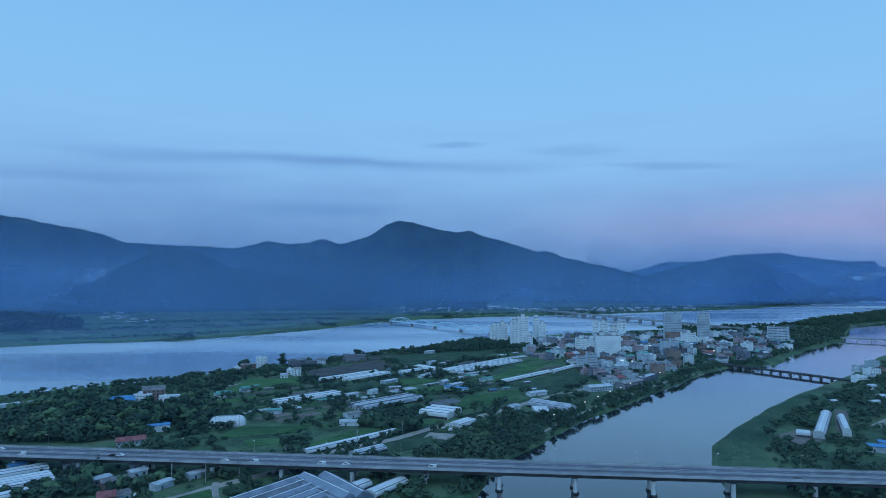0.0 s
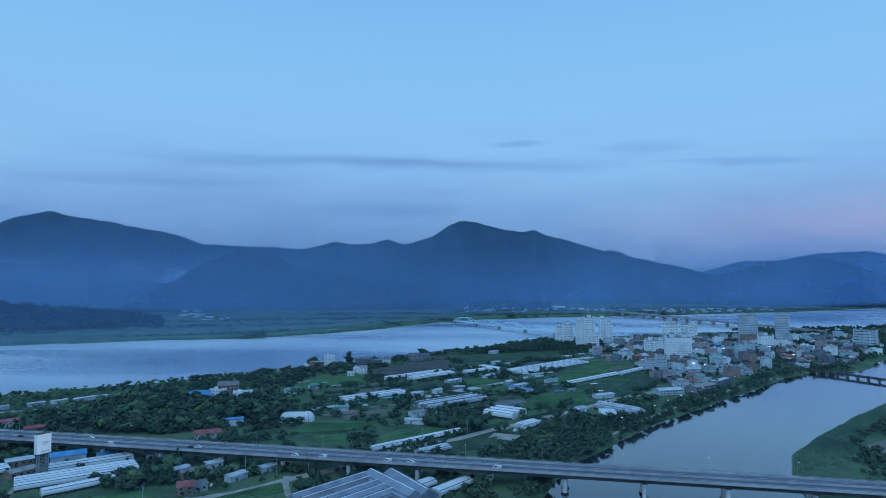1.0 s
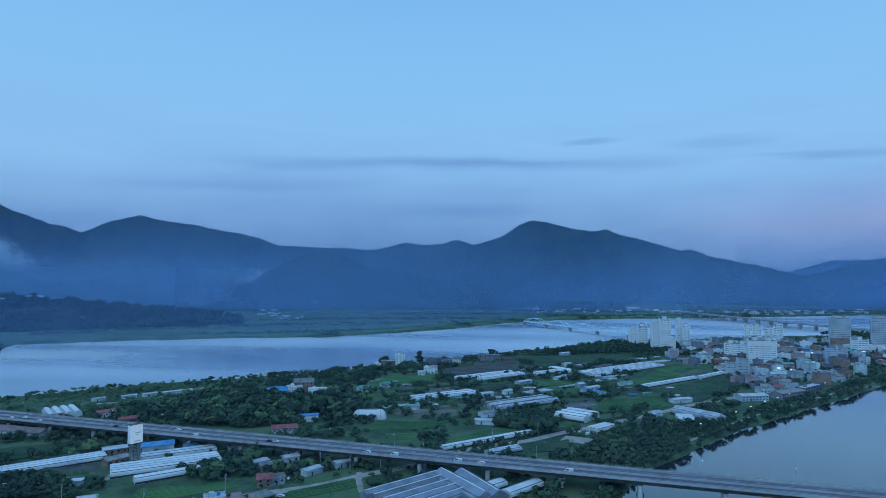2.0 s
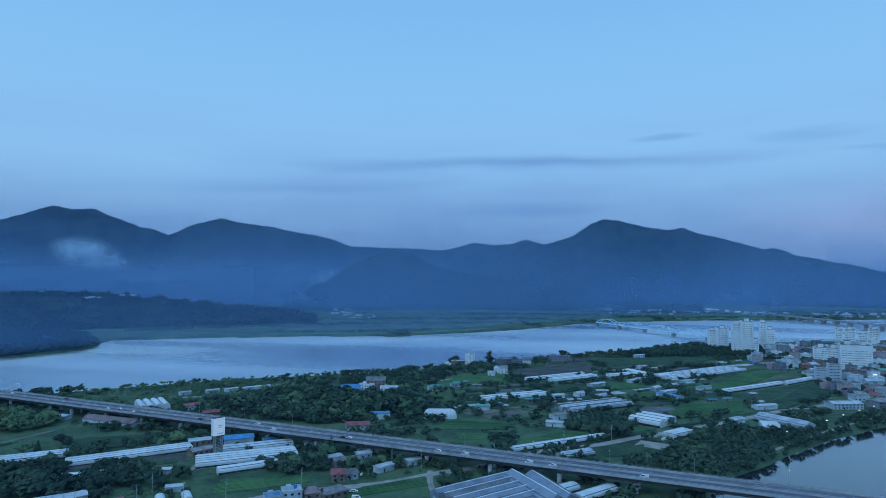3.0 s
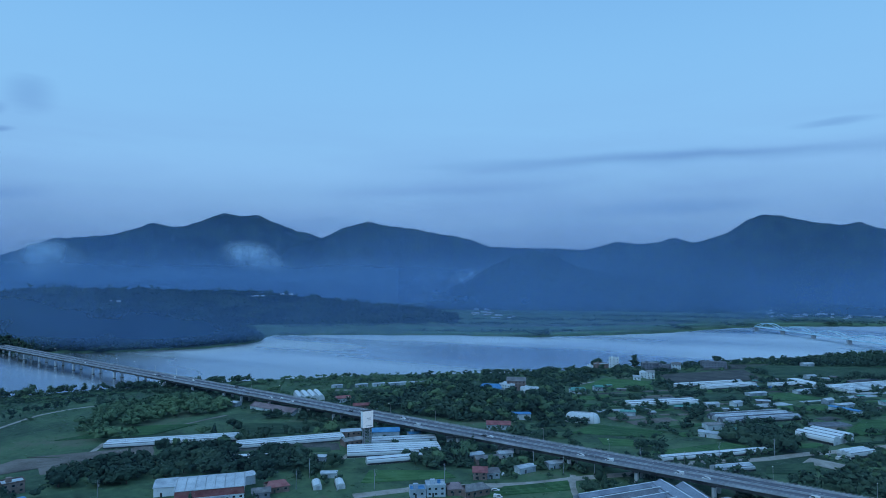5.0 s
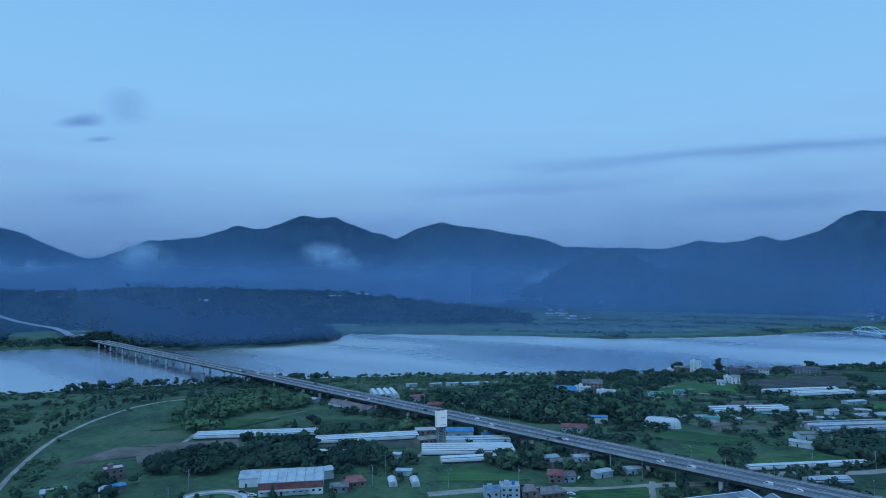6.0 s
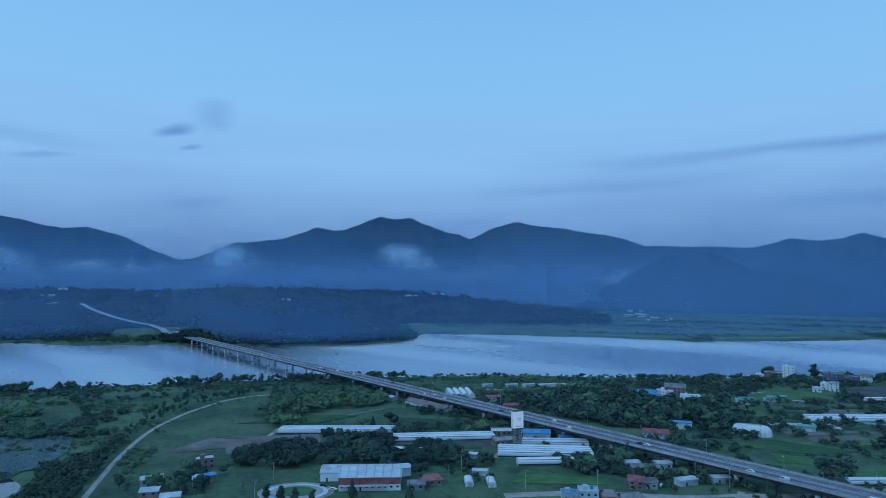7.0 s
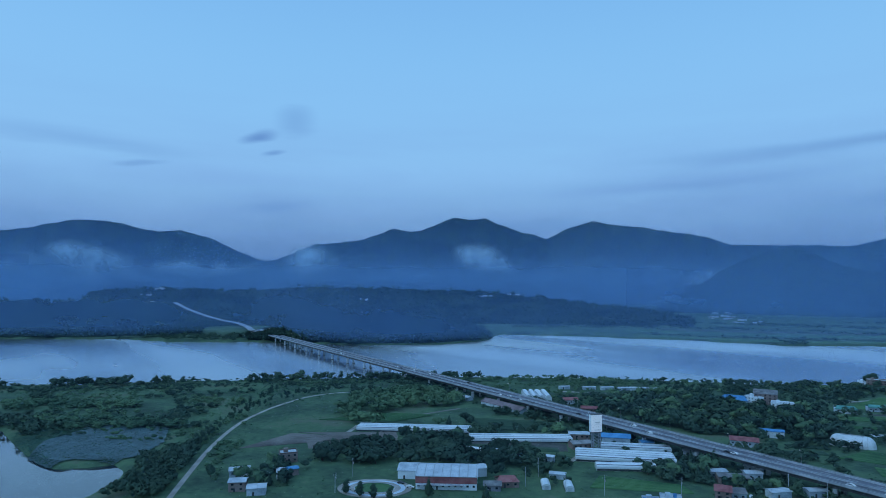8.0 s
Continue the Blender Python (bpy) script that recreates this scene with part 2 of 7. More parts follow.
M_ROOF_BLUE = surface("blue_sheet_roof", [(0.04, 0.17, 0.36), (0.06, 0.24, 0.46), (0.09, 0.3, 0.52)], 0.5, 0.1, 0.3, 3.0, 0.15, island=0.15)
M_ROOF_RED = surface("faded_red_roof", [(0.2, 0.06, 0.06), (0.3, 0.1, 0.1), (0.36, 0.15, 0.14)], 0.7, 0, 0.3, 3.0, 0.2, island=0.2)
M_ROOF_GREEN = surface("green_roof_coat", [(0.06, 0.2, 0.17), (0.1, 0.3, 0.26), (0.15, 0.38, 0.32)], 0.7, 0, 0.3, 3.0, 0.2, island=0.2)
M_ROOF_PALE = surface("pale_sheet_roof", [(0.3, 0.34, 0.39), (0.44, 0.49, 0.53), (0.57, 0.61, 0.64)], 0.5, 0.1, 0.2, 2.0, 0.15, island=0.2)
M_ROOF_MAUVE = surface("brown_mauve_roof", [(0.15, 0.11, 0.12), (0.24, 0.18, 0.19), (0.3, 0.23, 0.24)], 0.8, 0, 0.2, 2.5, 0.2)
M_GLASS = surface("window_glass", [(0.02, 0.025, 0.03), (0.05, 0.06, 0.075)], 0.12, 0, 0.3, 2.0, 0.0, island=0.3, spec=0.6)
M_RUBBER = surface("tyre_rubber", [(0.02, 0.02, 0.02), (0.035, 0.035, 0.035)], 0.9, 0, 2, 20, 0.1)
M_FAR = surface("far_walls", [(0.2, 0.21, 0.22), (0.36, 0.37, 0.38), (0.55, 0.56, 0.57)], 0.9, 0, 0.05, 0.5, 0.1, island=0.4)


def lamp_material(name, colour, power):
    m = bpy.data.materials.new(name)
    m.use_nodes = True
    b = m.node_tree.nodes["Principled BSDF"]
    b.inputs["Emission Color"].default_value, b.inputs["Emission Strength"].default_value = (*colour, 1), power
    b.inputs["Base Color"].default_value = (0.8, 0.8, 0.8, 1)
    return m


M_LIT = lamp_material("lit_sign_white", (0.9, 0.97, 1.0), 0.9)
M_BOARD = lamp_material("lit_billboard_white", (0.85, 0.95, 1.0), 0.16)
M_LAMP = lamp_material("lit_lamp_pale", (0.85, 0.95, 1.0), 0.55)
M_WARM = lamp_material("lit_lamp_warm", (1.0, 0.85, 0.6), 1.6)


def water_material(name, calm, ruffled, body_tint=1.0):
    """Still river water: a dim body, and a mirror that strengthens towards a flat view."""
    m = bpy.data.materials.new(name)
    m.use_nodes = True
    n, l = m.node_tree.nodes, m.node_tree.links
    n.clear()
    out, mix, body, gloss = (n.new("ShaderNode" + k) for k in ("OutputMaterial", "MixShader", "BsdfDiffuse", "BsdfGlossy"))
    geo, mp = n.new("ShaderNodeNewGeometry"), n.new("ShaderNodeMapping")
    mp.inputs["Scale"].default_value, mp.inputs["Rotation"].default_value = (0.22, 1.0, 1.0), (0, 0, radians(-38))
    l.new(geo.outputs["Position"], mp.inputs[0])
    drift = n.new("ShaderNodeTexNoise")
    drift.inputs["Scale"].default_value, drift.inputs["Detail"].default_value = 0.005, 2
    l.new(mp.outputs[0], drift.inputs["Vector"])
    rr = n.new("ShaderNodeMapRange")
    for i, v in enumerate((0.33, 0.68, calm, ruffled), 1):
        rr.inputs[i].default_value = v
    l.new(drift.outputs[0], rr.inputs[0])
    l.new(rr.outputs[0], gloss.inputs["Roughness"])
    gloss.inputs["Color"].default_value = (0.98, 0.98, 0.98, 1)
    cr = n.new("ShaderNodeValToRGB")
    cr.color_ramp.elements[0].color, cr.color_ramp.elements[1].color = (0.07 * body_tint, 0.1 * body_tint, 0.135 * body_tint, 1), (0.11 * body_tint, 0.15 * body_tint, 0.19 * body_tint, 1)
    cr.color_ramp.elements[0].position, cr.color_ramp.elements[1].position = 0.35, 0.65
    l.new(drift.outputs[0], cr.inputs[0])
    l.new(cr.outputs[0], body.inputs["Color"])
    fres, gain = n.new("ShaderNodeFresnel"), n.new("ShaderNodeMapRange")
    fres.inputs["IOR"].default_value = 1.333
    for i, v in enumerate((0.02, 0.5, 0.04, 0.9), 1):
        gain.inputs[i].default_value = v
    l.new(fres.outputs[0], gain.inputs[0])
    l.new(gain.outputs[0], mix.inputs[0])
    l.new(body.outputs[0], mix.inputs[1])
    l.new(gloss.outputs[0], mix.inputs[2])
    l.new(mix.outputs[0], out.inputs[0])
    return m


M_WATER = water_material("river_water", 0.16, 0.38, 1.4)
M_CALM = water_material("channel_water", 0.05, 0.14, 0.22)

# ---------------------------------------------------------------- mesh helpers
rng = np.random.default_rng(7)


def mesh_np(name, verts, faces, material=None, smooth=False, normals=None):
    """A mesh from arrays: verts (n, 3), faces (m, 3 or 4), and the vertices' normals where they are given."""
    verts, faces = np.asarray(verts, np.float32), np.asarray(faces, np.int32)
    k = faces.shape[1]
    me = bpy.data.meshes.new(name)
    me.vertices.add(len(verts))
    me.vertices.foreach_set("co", verts.ravel())
    me.loops.add(faces.size)
    me.loops.foreach_set("vertex_index", faces.ravel())
    me.polygons.add(len(faces))
    me.polygons.foreach_set("loop_start", np.arange(0, faces.size, k, dtype=np.int32))
    me.polygons.foreach_set("use_smooth", np.full(len(faces), smooth))
    me.update(calc_edges=True)
    me.validate()
    if normals is not None and len(me.vertices) == len(normals):
        me.normals_split_custom_set_from_vertices(np.asarray(normals, np.float32))
    if material:
        me.materials.append(material)
    return me


def grid_faces(rows, cols):
    i = np.arange((rows - 1) * cols).reshape(rows - 1, cols)[:, :-1].ravel()
    return np.stack([i, i + 1, i + cols + 1, i + cols], 1)


def thing(name, label, category, at=(0, 0, 0), turn=0.0, group="", kind="", size=1.0):
    ob = new(name)
    ob.empty_display_size = 0.5
    ob.matrix_basis = pose(*at, 0, 0, turn) @ Matrix.Diagonal((size, size, size, 1))
    return tagged(ob, label, category, group, kind)


def part(name, bm, material, parent, label="", smooth=False, kind=""):
    """Links a bmesh (or a finished mesh) as one part under its thing."""
    if isinstance(bm, bmesh.types.BMesh):
        me = bpy.data.meshes.new(name)
        bm.to_mesh(me)
        bm.free()
        if smooth:
            me.polygons.foreach_set("use_smooth", [True] * len(me.polygons))
    else:
        me = bm
    if material and not me.materials:
        me.materials.append(material)
    ob = new(name, me)
    ob.parent = parent
    return tagged(ob, label, kind=kind)


def box(bm, x0, x1, y0, y1, z0, z1, m=None):
    v = [bm.verts.new((x, y, z)) for z in (z0, z1) for x, y in ((x0, y0), (x1, y0), (x1, y1), (x0, y1))]
    for f in ((3, 2, 1, 0), (4, 5, 6, 7), (0, 1, 5, 4), (1, 2, 6, 5), (2, 3, 7, 6), (3, 0, 4, 7)):
        bm.faces.new([v[i] for i in f])
    if m is not None:
        bmesh.ops.transform(bm, matrix=m, verts=v)
    return bm


def solid(*boxes, bevel=0.0):
    """A bmesh of one or more boxes (x0, x1, y0, y1, z0, z1)."""
    bm = bmesh.new()
    for b in boxes:
        box(bm, *b)
    if bevel:
        bmesh.ops.bevel(bm, geom=bm.edges[:], offset=bevel, segments=1, affect="EDGES")
    return bm


def extrude(points, y0, y1):
    """A bmesh: a closed outline in x, z drawn out from y0 to y1."""
    bm = bmesh.new()
    a = [bm.verts.new((x, y0, z)) for x, z in points]
    b = [bm.verts.new((x, y1, z)) for x, z in points]
    n = len(points)
    bm.faces.new(a)
    bm.faces.new(b[::-1])
    for i in range(n):
        bm.faces.new((a[i], b[i], b[(i + 1) % n], a[(i + 1) % n]))
    bmesh.ops.recalc_face_normals(bm, faces=bm.faces)
    return bm


def cone(bm, r0, r1, z0, z1, n=10, at=(0, 0), m=None):
    a = [bm.verts.new((at[0] + r0 * math.cos(6.2832 * i / n), at[1] + r0 * math.sin(6.2832 * i / n), z0)) for i in range(n)]
    b = [bm.verts.new((at[0] + r1 * math.cos(6.2832 * i / n), at[1] + r1 * math.sin(6.2832 * i / n), z1)) for i in range(n)]
    bm.faces.new(a[::-1])
    bm.faces.new(b)
    for i in range(n):
        bm.faces.new((a[i], a[(i + 1) % n], b[(i + 1) % n], b[i]))
    if m is not None:
        bmesh.ops.transform(bm, matrix=m, verts=a + b)
    return bm


def tube(bm, pts, r, n=6):
    """A bent round bar through points."""
    rings = []
    for i, p in enumerate(pts):
        d = (Vector(pts[min(i + 1, len(pts) - 1)]) - Vector(pts[max(i - 1, 0)])).normalized()
        u = d.orthogonal().normalized()
        v = d.cross(u)
        rings.append([bm.verts.new(Vector(p) + (u * math.cos(6.2832 * k / n) + v * math.sin(6.2832 * k / n)) * r) for k in range(n)])
    for a, b in zip(rings, rings[1:]):
        off = min(range(n), key=lambda k: (b[k].co - a[0].co).length)
        for k in range(n):
            bm.faces.new((a[k], a[(k + 1) % n], b[(k + 1 + off) % n], b[(k + off) % n]))
    bm.faces.new(rings[0][::-1])
    bm.faces.new(rings[-1])
    bmesh.ops.recalc_face_normals(bm, faces=bm.faces)
    return bm


def value_noise(x, y, size, seed=0):
    """Smooth noise in -1..1 over the plan, with features of that size, in three octaves."""
    total, amp = np.zeros(np.shape(x)), 1.0
    for o in range(3):
        gx, gy = np.asarray(x) / size * 2 ** o + 97.3 * o + seed, np.asarray(y) / size * 2 ** o - 31.7 * o + seed * 1.7
        ix, iy = np.floor(gx), np.floor(gy)
        fx, fy = gx - ix, gy - iy
        fx, fy = fx * fx * (3 - 2 * fx), fy * fy * (3 - 2 * fy)

        def h(a, b):
            v = np.sin(a * 127.1 + b * 311.7 + seed * 13.7) * 43758.5453
            return (v - np.floor(v)) * 2 - 1
        total = total + amp * ((h(ix, iy) * (1 - fx) + h(ix + 1, iy) * fx) * (1 - fy) + (h(ix, iy + 1) * (1 - fx) + h(ix + 1, iy + 1) * fx) * fy)
        amp *= 0.5
    return total / 1.75


# ---------------------------------------------------------------- lie of the land
NORTH_SHORE = [(-900, -40), (-857, 44), (-807, 120), (-756, 222), (-690, 333), (-609, 457), (-513, 572), (-442, 640), (-370, 690), (-317, 735), (-262, 814),
               (-199, 876), (-129, 945), (-60, 1032), (6, 1137), (84, 1220), (203, 1279), (395, 1385), (675, 1476), (860, 1545), (1038, 1725), (1518, 2140), (3200, 3300)]
SOUTH_SHORE = [(3200, 3050), (1500, 1990), (1162, 1640), (1002, 1527), (827, 1279), (742, 1157), (620, 1048), (525, 945), (465, 865), (377, 828), (327, 780),
               (262, 699), (208, 633), (164, 579), (128, 537), (95, 489), (64, 441), (45, 414), (29, 374), (20, 344), (0, 200), (-30, -300)]
SPIT = [(140, -300), (150, 300), (161, 374), (171, 408), (190, 448), (230, 498), (291, 571), (349, 630), (425, 699), (510, 780), (593, 882), (687, 972), (1400, 1600), (3200, 2900), (3200, -300)]
FAR_BANK = [(-1800, -300), (-1530, 76), (-1364, 269), (-1251, 324), (-1152, 450), (-1073, 517), (-996, 568), (-895, 697), (-897, 809), (-977, 922), (-874, 1011), (-770, 1062),
            (-655, 1125), (-499, 1174), (-435, 1255), (-371, 1309), (-289, 1429), (-208, 1601), (-131, 1725), (147, 1897), (387, 1981), (593, 2074), (1087, 2328), (2352, 3314),
            (4800, 4700), (0, 5600), (-5000, 4600), (-5000, -300)]
POND = [(-700, -120), (-603, 32), (-527, 38), (-485, 44), (-465, 51), (-455, 69), (-451, 84), (-433, 86), (-417, 80), (-394, 60), (-300, -120)]
ISLAND = NORTH_SHORE + SOUTH_SHORE + [(-900, -300)]


def inside_distance(poly, x, y):
    """Metres to a polygon's edge, positive inside."""
    p = np.array(poly, float)
    q = np.roll(p, -1, 0)
    best, odd = np.full(x.shape, 1e18), np.zeros(x.shape, bool)
    for (ax, ay), (bx, by) in zip(p, q):
        ex, ey = bx - ax, by - ay
        t = np.clip(((x - ax) * ex + (y - ay) * ey) / (ex * ex + ey * ey), 0, 1)
        best = np.minimum(best, (x - ax - t * ex) ** 2 + (y - ay - t * ey) ** 2)
        if ay != by:
            odd ^= ((ay > y) != (by > y)) & (x < ex * (y - ay) / ey + ax)
    return np.where(odd, 1, -1) * np.sqrt(best)


def shore_distance(x, y):
    """Metres inland of the nearest shore; negative over water."""
    x, y = np.asarray(x, float), np.asarray(y, float)
    d = np.maximum(np.maximum(inside_distance(ISLAND, x, y), inside_distance(SPIT, x, y)), inside_distance(FAR_BANK, x, y))
    d = np.minimum(d, -inside_distance(POND, x, y))
    r = np.hypot(x, y)
    return d + value_noise(x, y, 40, 3) * np.clip(r / 220, 1.0, 8.0)


def land_height(x, y):
    d = shore_distance(x, y)
    s = np.clip((d + 6) / 14, 0, 1)
    s = s * s * (3 - 2 * s)
    return -3.0 + 5.6 * s + value_noise(x, y, 120, 1) * 0.5 * s + np.clip(d - 200, 0, 4000) * 0.002 * (np.hypot(x, y) > 1500)


def ground_at(x, y):
    return float(land_height(np.array([x]), np.array([y]))[0])


turns = np.radians(np.concatenate([np.arange(-180, -48, 4.0), np.arange(-48, 100, 0.34), np.arange(100, 181, 4.0)]))
radii = np.concatenate([[5.0, 60.0], 120 * (4950 / 120) ** np.linspace(0, 1, 240)])
gt, gr = np.meshgrid(turns, radii)
gx, gy = -np.sin(gt) * gr, np.cos(gt) * gr
gz = land_height(gx, gy)
ground = new("ground", mesh_np("ground", np.stack([gx, gy, gz], -1).reshape(-1, 3), grid_faces(len(radii), len(turns))[:, ::-1], M_GROUND, True))
tagged(ground, "flat green meadow and river bank land", "ground", kind="structure")
SEAM = [(-880, -5200), (-800, 0), (-640, 280), (-300, 600), (100, 1000), (600, 1400), (1300, 1870), (3200, 3170), (5200, 4600)]     # under the island


def water_sheet(name, label, outline, material):
    bm = bmesh.new()
    f = bm.faces.new([bm.verts.new((x, y, 0)) for x, y in outline])
    if f.normal.z < 0 or sum((outline[k][0] * outline[(k + 1) % len(outline)][1] - outline[(k + 1) % len(outline)][0] * outline[k][1]) for k in range(len(outline))) < 0:
        f.normal_flip()
    bmesh.ops.triangulate(bm, faces=bm.faces)
    me = bpy.data.meshes.new(name)
    bm.to_mesh(me)
    bm.free()
    me.materials.append(material)
    return tagged(new(name, me), label, "water", kind="structure")


water_sheet("river_water", "wide rippled grey-blue river mirroring the sky", SEAM + [(5200, 5200), (-5200, 5200), (-5200, -5200)], M_WATER)
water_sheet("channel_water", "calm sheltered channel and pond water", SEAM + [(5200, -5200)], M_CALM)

# ---------------------------------------------------------------- mountains


FAR_ROAD = [(-1286, 497, 11), (-1400, 532, 9), (-1558, 565, 8), (-1617, 556, 10), (-1707, 542, 17), (-1774, 532, 25), (-1859, 526, 34), (-1924, 513, 49)]


def road_gap(x, y):
    """Metres to the road that climbs from the bridge end, and its height there."""
    best, high = np.full(np.shape(x), 1e9), np.zeros(np.shape(x))
    for (ax, ay, az_), (bx_, by_, bz) in zip(FAR_ROAD, FAR_ROAD[1:]):
        ex, ey = bx_ - ax, by_ - ay
        t = np.clip(((x - ax) * ex + (y - ay) * ey) / (ex * ex + ey * ey), 0, 1)
        d = np.hypot(x - ax - t * ex, y - ay - t * ey)
        high = np.where(d < best, az_ + t * (bz - az_), high)
        best = np.minimum(best, d)
    return best, high


def mountain(name, label, profile, ridge, foot, seed, rough=1.0, spur=1.0, behind=500):
    """A wooded ridge: its skyline as (degrees to the left of north, degrees above the eye), the ridge's and the foot's distance."""
    pa, pe = np.array(sorted(profile)).T
    az = np.arange(pa[0], pa[-1], 0.12)
    el = np.interp(az, pa, pe)
    ker = np.array([0, 1, 3, 1, 0]) / 5.0
    el = np.convolve(np.pad(el, 2, mode="edge"), ker, "valid")
    el = el + rough * (0.06 * value_noise(az, az * 0, 1.1, seed) + 0.045 * value_noise(az, az * 0, 0.3, seed + 5))
    ends = np.clip(np.minimum(az - pa[0], pa[-1] - az) / 2.5, 0, 1)
    peak = np.maximum(120 + np.tan(np.radians(el)) * ridge, 2.0) * ends
    steps = np.concatenate([np.linspace(0, 1, 44), 1 + np.linspace(0.2, 1, 4)])
    verts = np.zeros((len(steps), len(az), 3))
    for i, s in enumerate(steps):
        r = foot + (ridge - foot) * s if s <= 1 else ridge + behind * (s - 1)
        x, y = -np.sin(np.radians(az)) * r, np.cos(np.radians(az)) * r
        if s <= 1:
            mid = 4 * s * (1 - s)
            ribs = 1 - np.abs(value_noise(x, y, ridge * 0.16, seed + 2))
            h = peak * (0.8 * s ** 1.25 + 0.2 * s ** 3) * (1 - 0.28 * spur * mid * ribs) + mid * value_noise(x, y, 160, seed + 3) * 14
            h = h + value_noise(x, y, 24, seed + 4) * (5.5 if ridge < 2500 else 3.0) * min(1, s * 6)
            h = h + (1 - 2 * np.abs(value_noise(x, y, 210, seed + 6))) * (13 if ridge < 2500 else 22) * mid
        else:
            h = peak * (1 - 0.8 * (s - 1))
        bank = np.clip((shore_distance(x, y) - 4) / 120, 0, 1)      # hills die out towards the water
        gap, high = road_gap(x, y)
        h = np.where(gap < 90, np.minimum(h, high - 2 + np.clip(gap - 22, 0, 68) * 0.9), h)
        verts[i] = np.stack([x, y, h * bank ** 0.6 + 1.5 - 6 * (1 - np.clip(bank * 8, 0, 1)) - 4 * (s == 0)], -1)
    ob = new(name, mesh_np(name, verts.reshape(-1, 3), grid_faces(len(steps), len(az))[:, ::-1], M_FOREST, True))
    wooded[label] = verts[:44].reshape(-1, 3)
    return tagged(ob, label, "mountain", kind="structure")


wooded = {}
mountain("mountain", "dark wooded mountain behind a valley of mist",
         [(104, 1.0), (98, 2.5), (92, 3.2), (87.4, 3.58), (85.3, 3.98), (82.5, 4.73), (79.9, 4.62), (76.5, 3.9), (74.8, 4.1), (72, 3.35), (70, 2.3), (68.5, 1.72), (66.8, 1.3), (63, 0.3), (58, -1.6)], 4000, 2950, 1)
mountain("mountain", "dark wooded mountain with two summits",
         [(75, 0.0), (71, 0.8), (68.5, 1.45), (66.8, 1.64), (65, 2.4), (63.4, 3.09), (61.5, 3.2), (59.3, 3.54), (57.6, 4.1), (56.4, 4.6), (55.4, 4.35), (54.1, 4.34), (52.6, 4.9), (50.9, 5.57), (49.5, 5.4), (48, 5.49),
          (46.3, 4.8), (44.7, 4.15), (43.6, 4.04), (42.3, 3.5), (39, 2.0), (34, 0.0)], 3900, 2950, 2)
mountain("mountain", "dark wooded mountain with a bare mast on its top",
         [(48, 2.0), (45, 2.9), (42.3, 3.66), (40.3, 4.6), (38.2, 5.09), (36.5, 4.75), (34.1, 4.48), (31.5, 3.95), (30.2, 3.81), (28.8, 3.46), (27.1, 2.85), (23.7, 2.71), (20.5, 2.6), (18.3, 2.4), (14, 1.2), (9, -0.5)], 3600, 2950, 3)
mountain("mountain", "tall dark wooded mountain with a long sloping shoulder",
         [(24, 1.6), (21, 2.3), (18.3, 2.56), (17, 2.85), (15.7, 3.15), (13.8, 2.95), (12.3, 3.1), (10.9, 3.42), (9.5, 2.95), (7.6, 3.5), (6.7, 3.77), (5.3, 4.75), (4.1, 5.2), (2.7, 5.0), (1.3, 4.57), (-1.4, 4.05), (-2.5, 4.24), (-3.6, 3.75),
          (-6, 3.15), (-8, 2.5), (-9.3, 2.1), (-11.1, 1.75), (-14.1, 1.06), (-17.4, 0.25), (-21, -0.7), (-25, -1.6)], 3700, 2950, 4)
mountain("hill", "low wooded hill in front of the mountains", [(33, -1.4), (30, -0.6), (27.3, 0.9), (25.0, 2.0), (23.1, 2.42), (21.4, 2.1), (19.2, 1.0), (14.5, 0.0), (9.0, -0.8), (2, -1.9), (-4, -2.4)], 2840, 2250, 5, spur=0.6)
mountain("hill", "far wooded peak behind a mountain shoulder", [(-5, 0.5), (-8.0, 2.1), (-9.3, 2.42), (-10.6, 2.0), (-13, 0.4)], 4300, 3900, 6, spur=0.3)
mountain("hill", "wooded hill beside the river bend", [(-12, -1.7), (-16, -0.3), (-19.6, 0.55), (-22.5, 1.25), (-25.1, 1.6), (-27, 1.1), (-29.6, 0.1), (-31.3, -0.6), (-34, -1.3), (-38, -1.7)], 3500, 2900, 7, spur=0.7, rough=0.6)
mountain("hill", "long far wooded ridge in haze", [(-13, -0.5), (-16, 0.3), (-17.4, 0.6), (-19.8, 1.32), (-22.5, 1.35), (-25.1, 1.83), (-28.4, 1.96), (-30.8, 1.47), (-33.0, 1.22), (-35.4, 1.2), (-40, 0.9), (-46, 0.5)], 4250, 3700, 8, spur=0.4, rough=0.7)
mountain("hill", "low wooded foothill above the far river bank", [(84, -1.6), (80, -0.9), (76, -0.75), (71, -1.0), (68, -0.95), (62, -0.75), (58, -0.9), (53, -1.05), (48.5, -1.2), (44, -1.6), (39, -2.2), (34, -2.9), (30, -3.2)], 2150, 1600, 9, spur=1.2, rough=3.0)
mountain("hill", "dark wooded headland above the far river bank", [(70.5, -5.6), (68.5, -5.3), (66.5, -4.2), (64.5, -3.2), (61.5, -2.6), (57, -3.0), (53, -3.6), (49, -4.6), (46.6, -5.5)], 1330, 1000, 10, spur=0.9, behind=250, rough=3.5)
mountain("hill", "dark wooded foothill beside the bridge road", [(110, -2.6), (98, -2.2), (90, -1.8), (84, -1.9), (79, -2.1), (76.5, -2.6), (74.5, -3.6), (73, -4.6)], 1800, 1420, 11, spur=1.0, behind=250, rough=3.0)

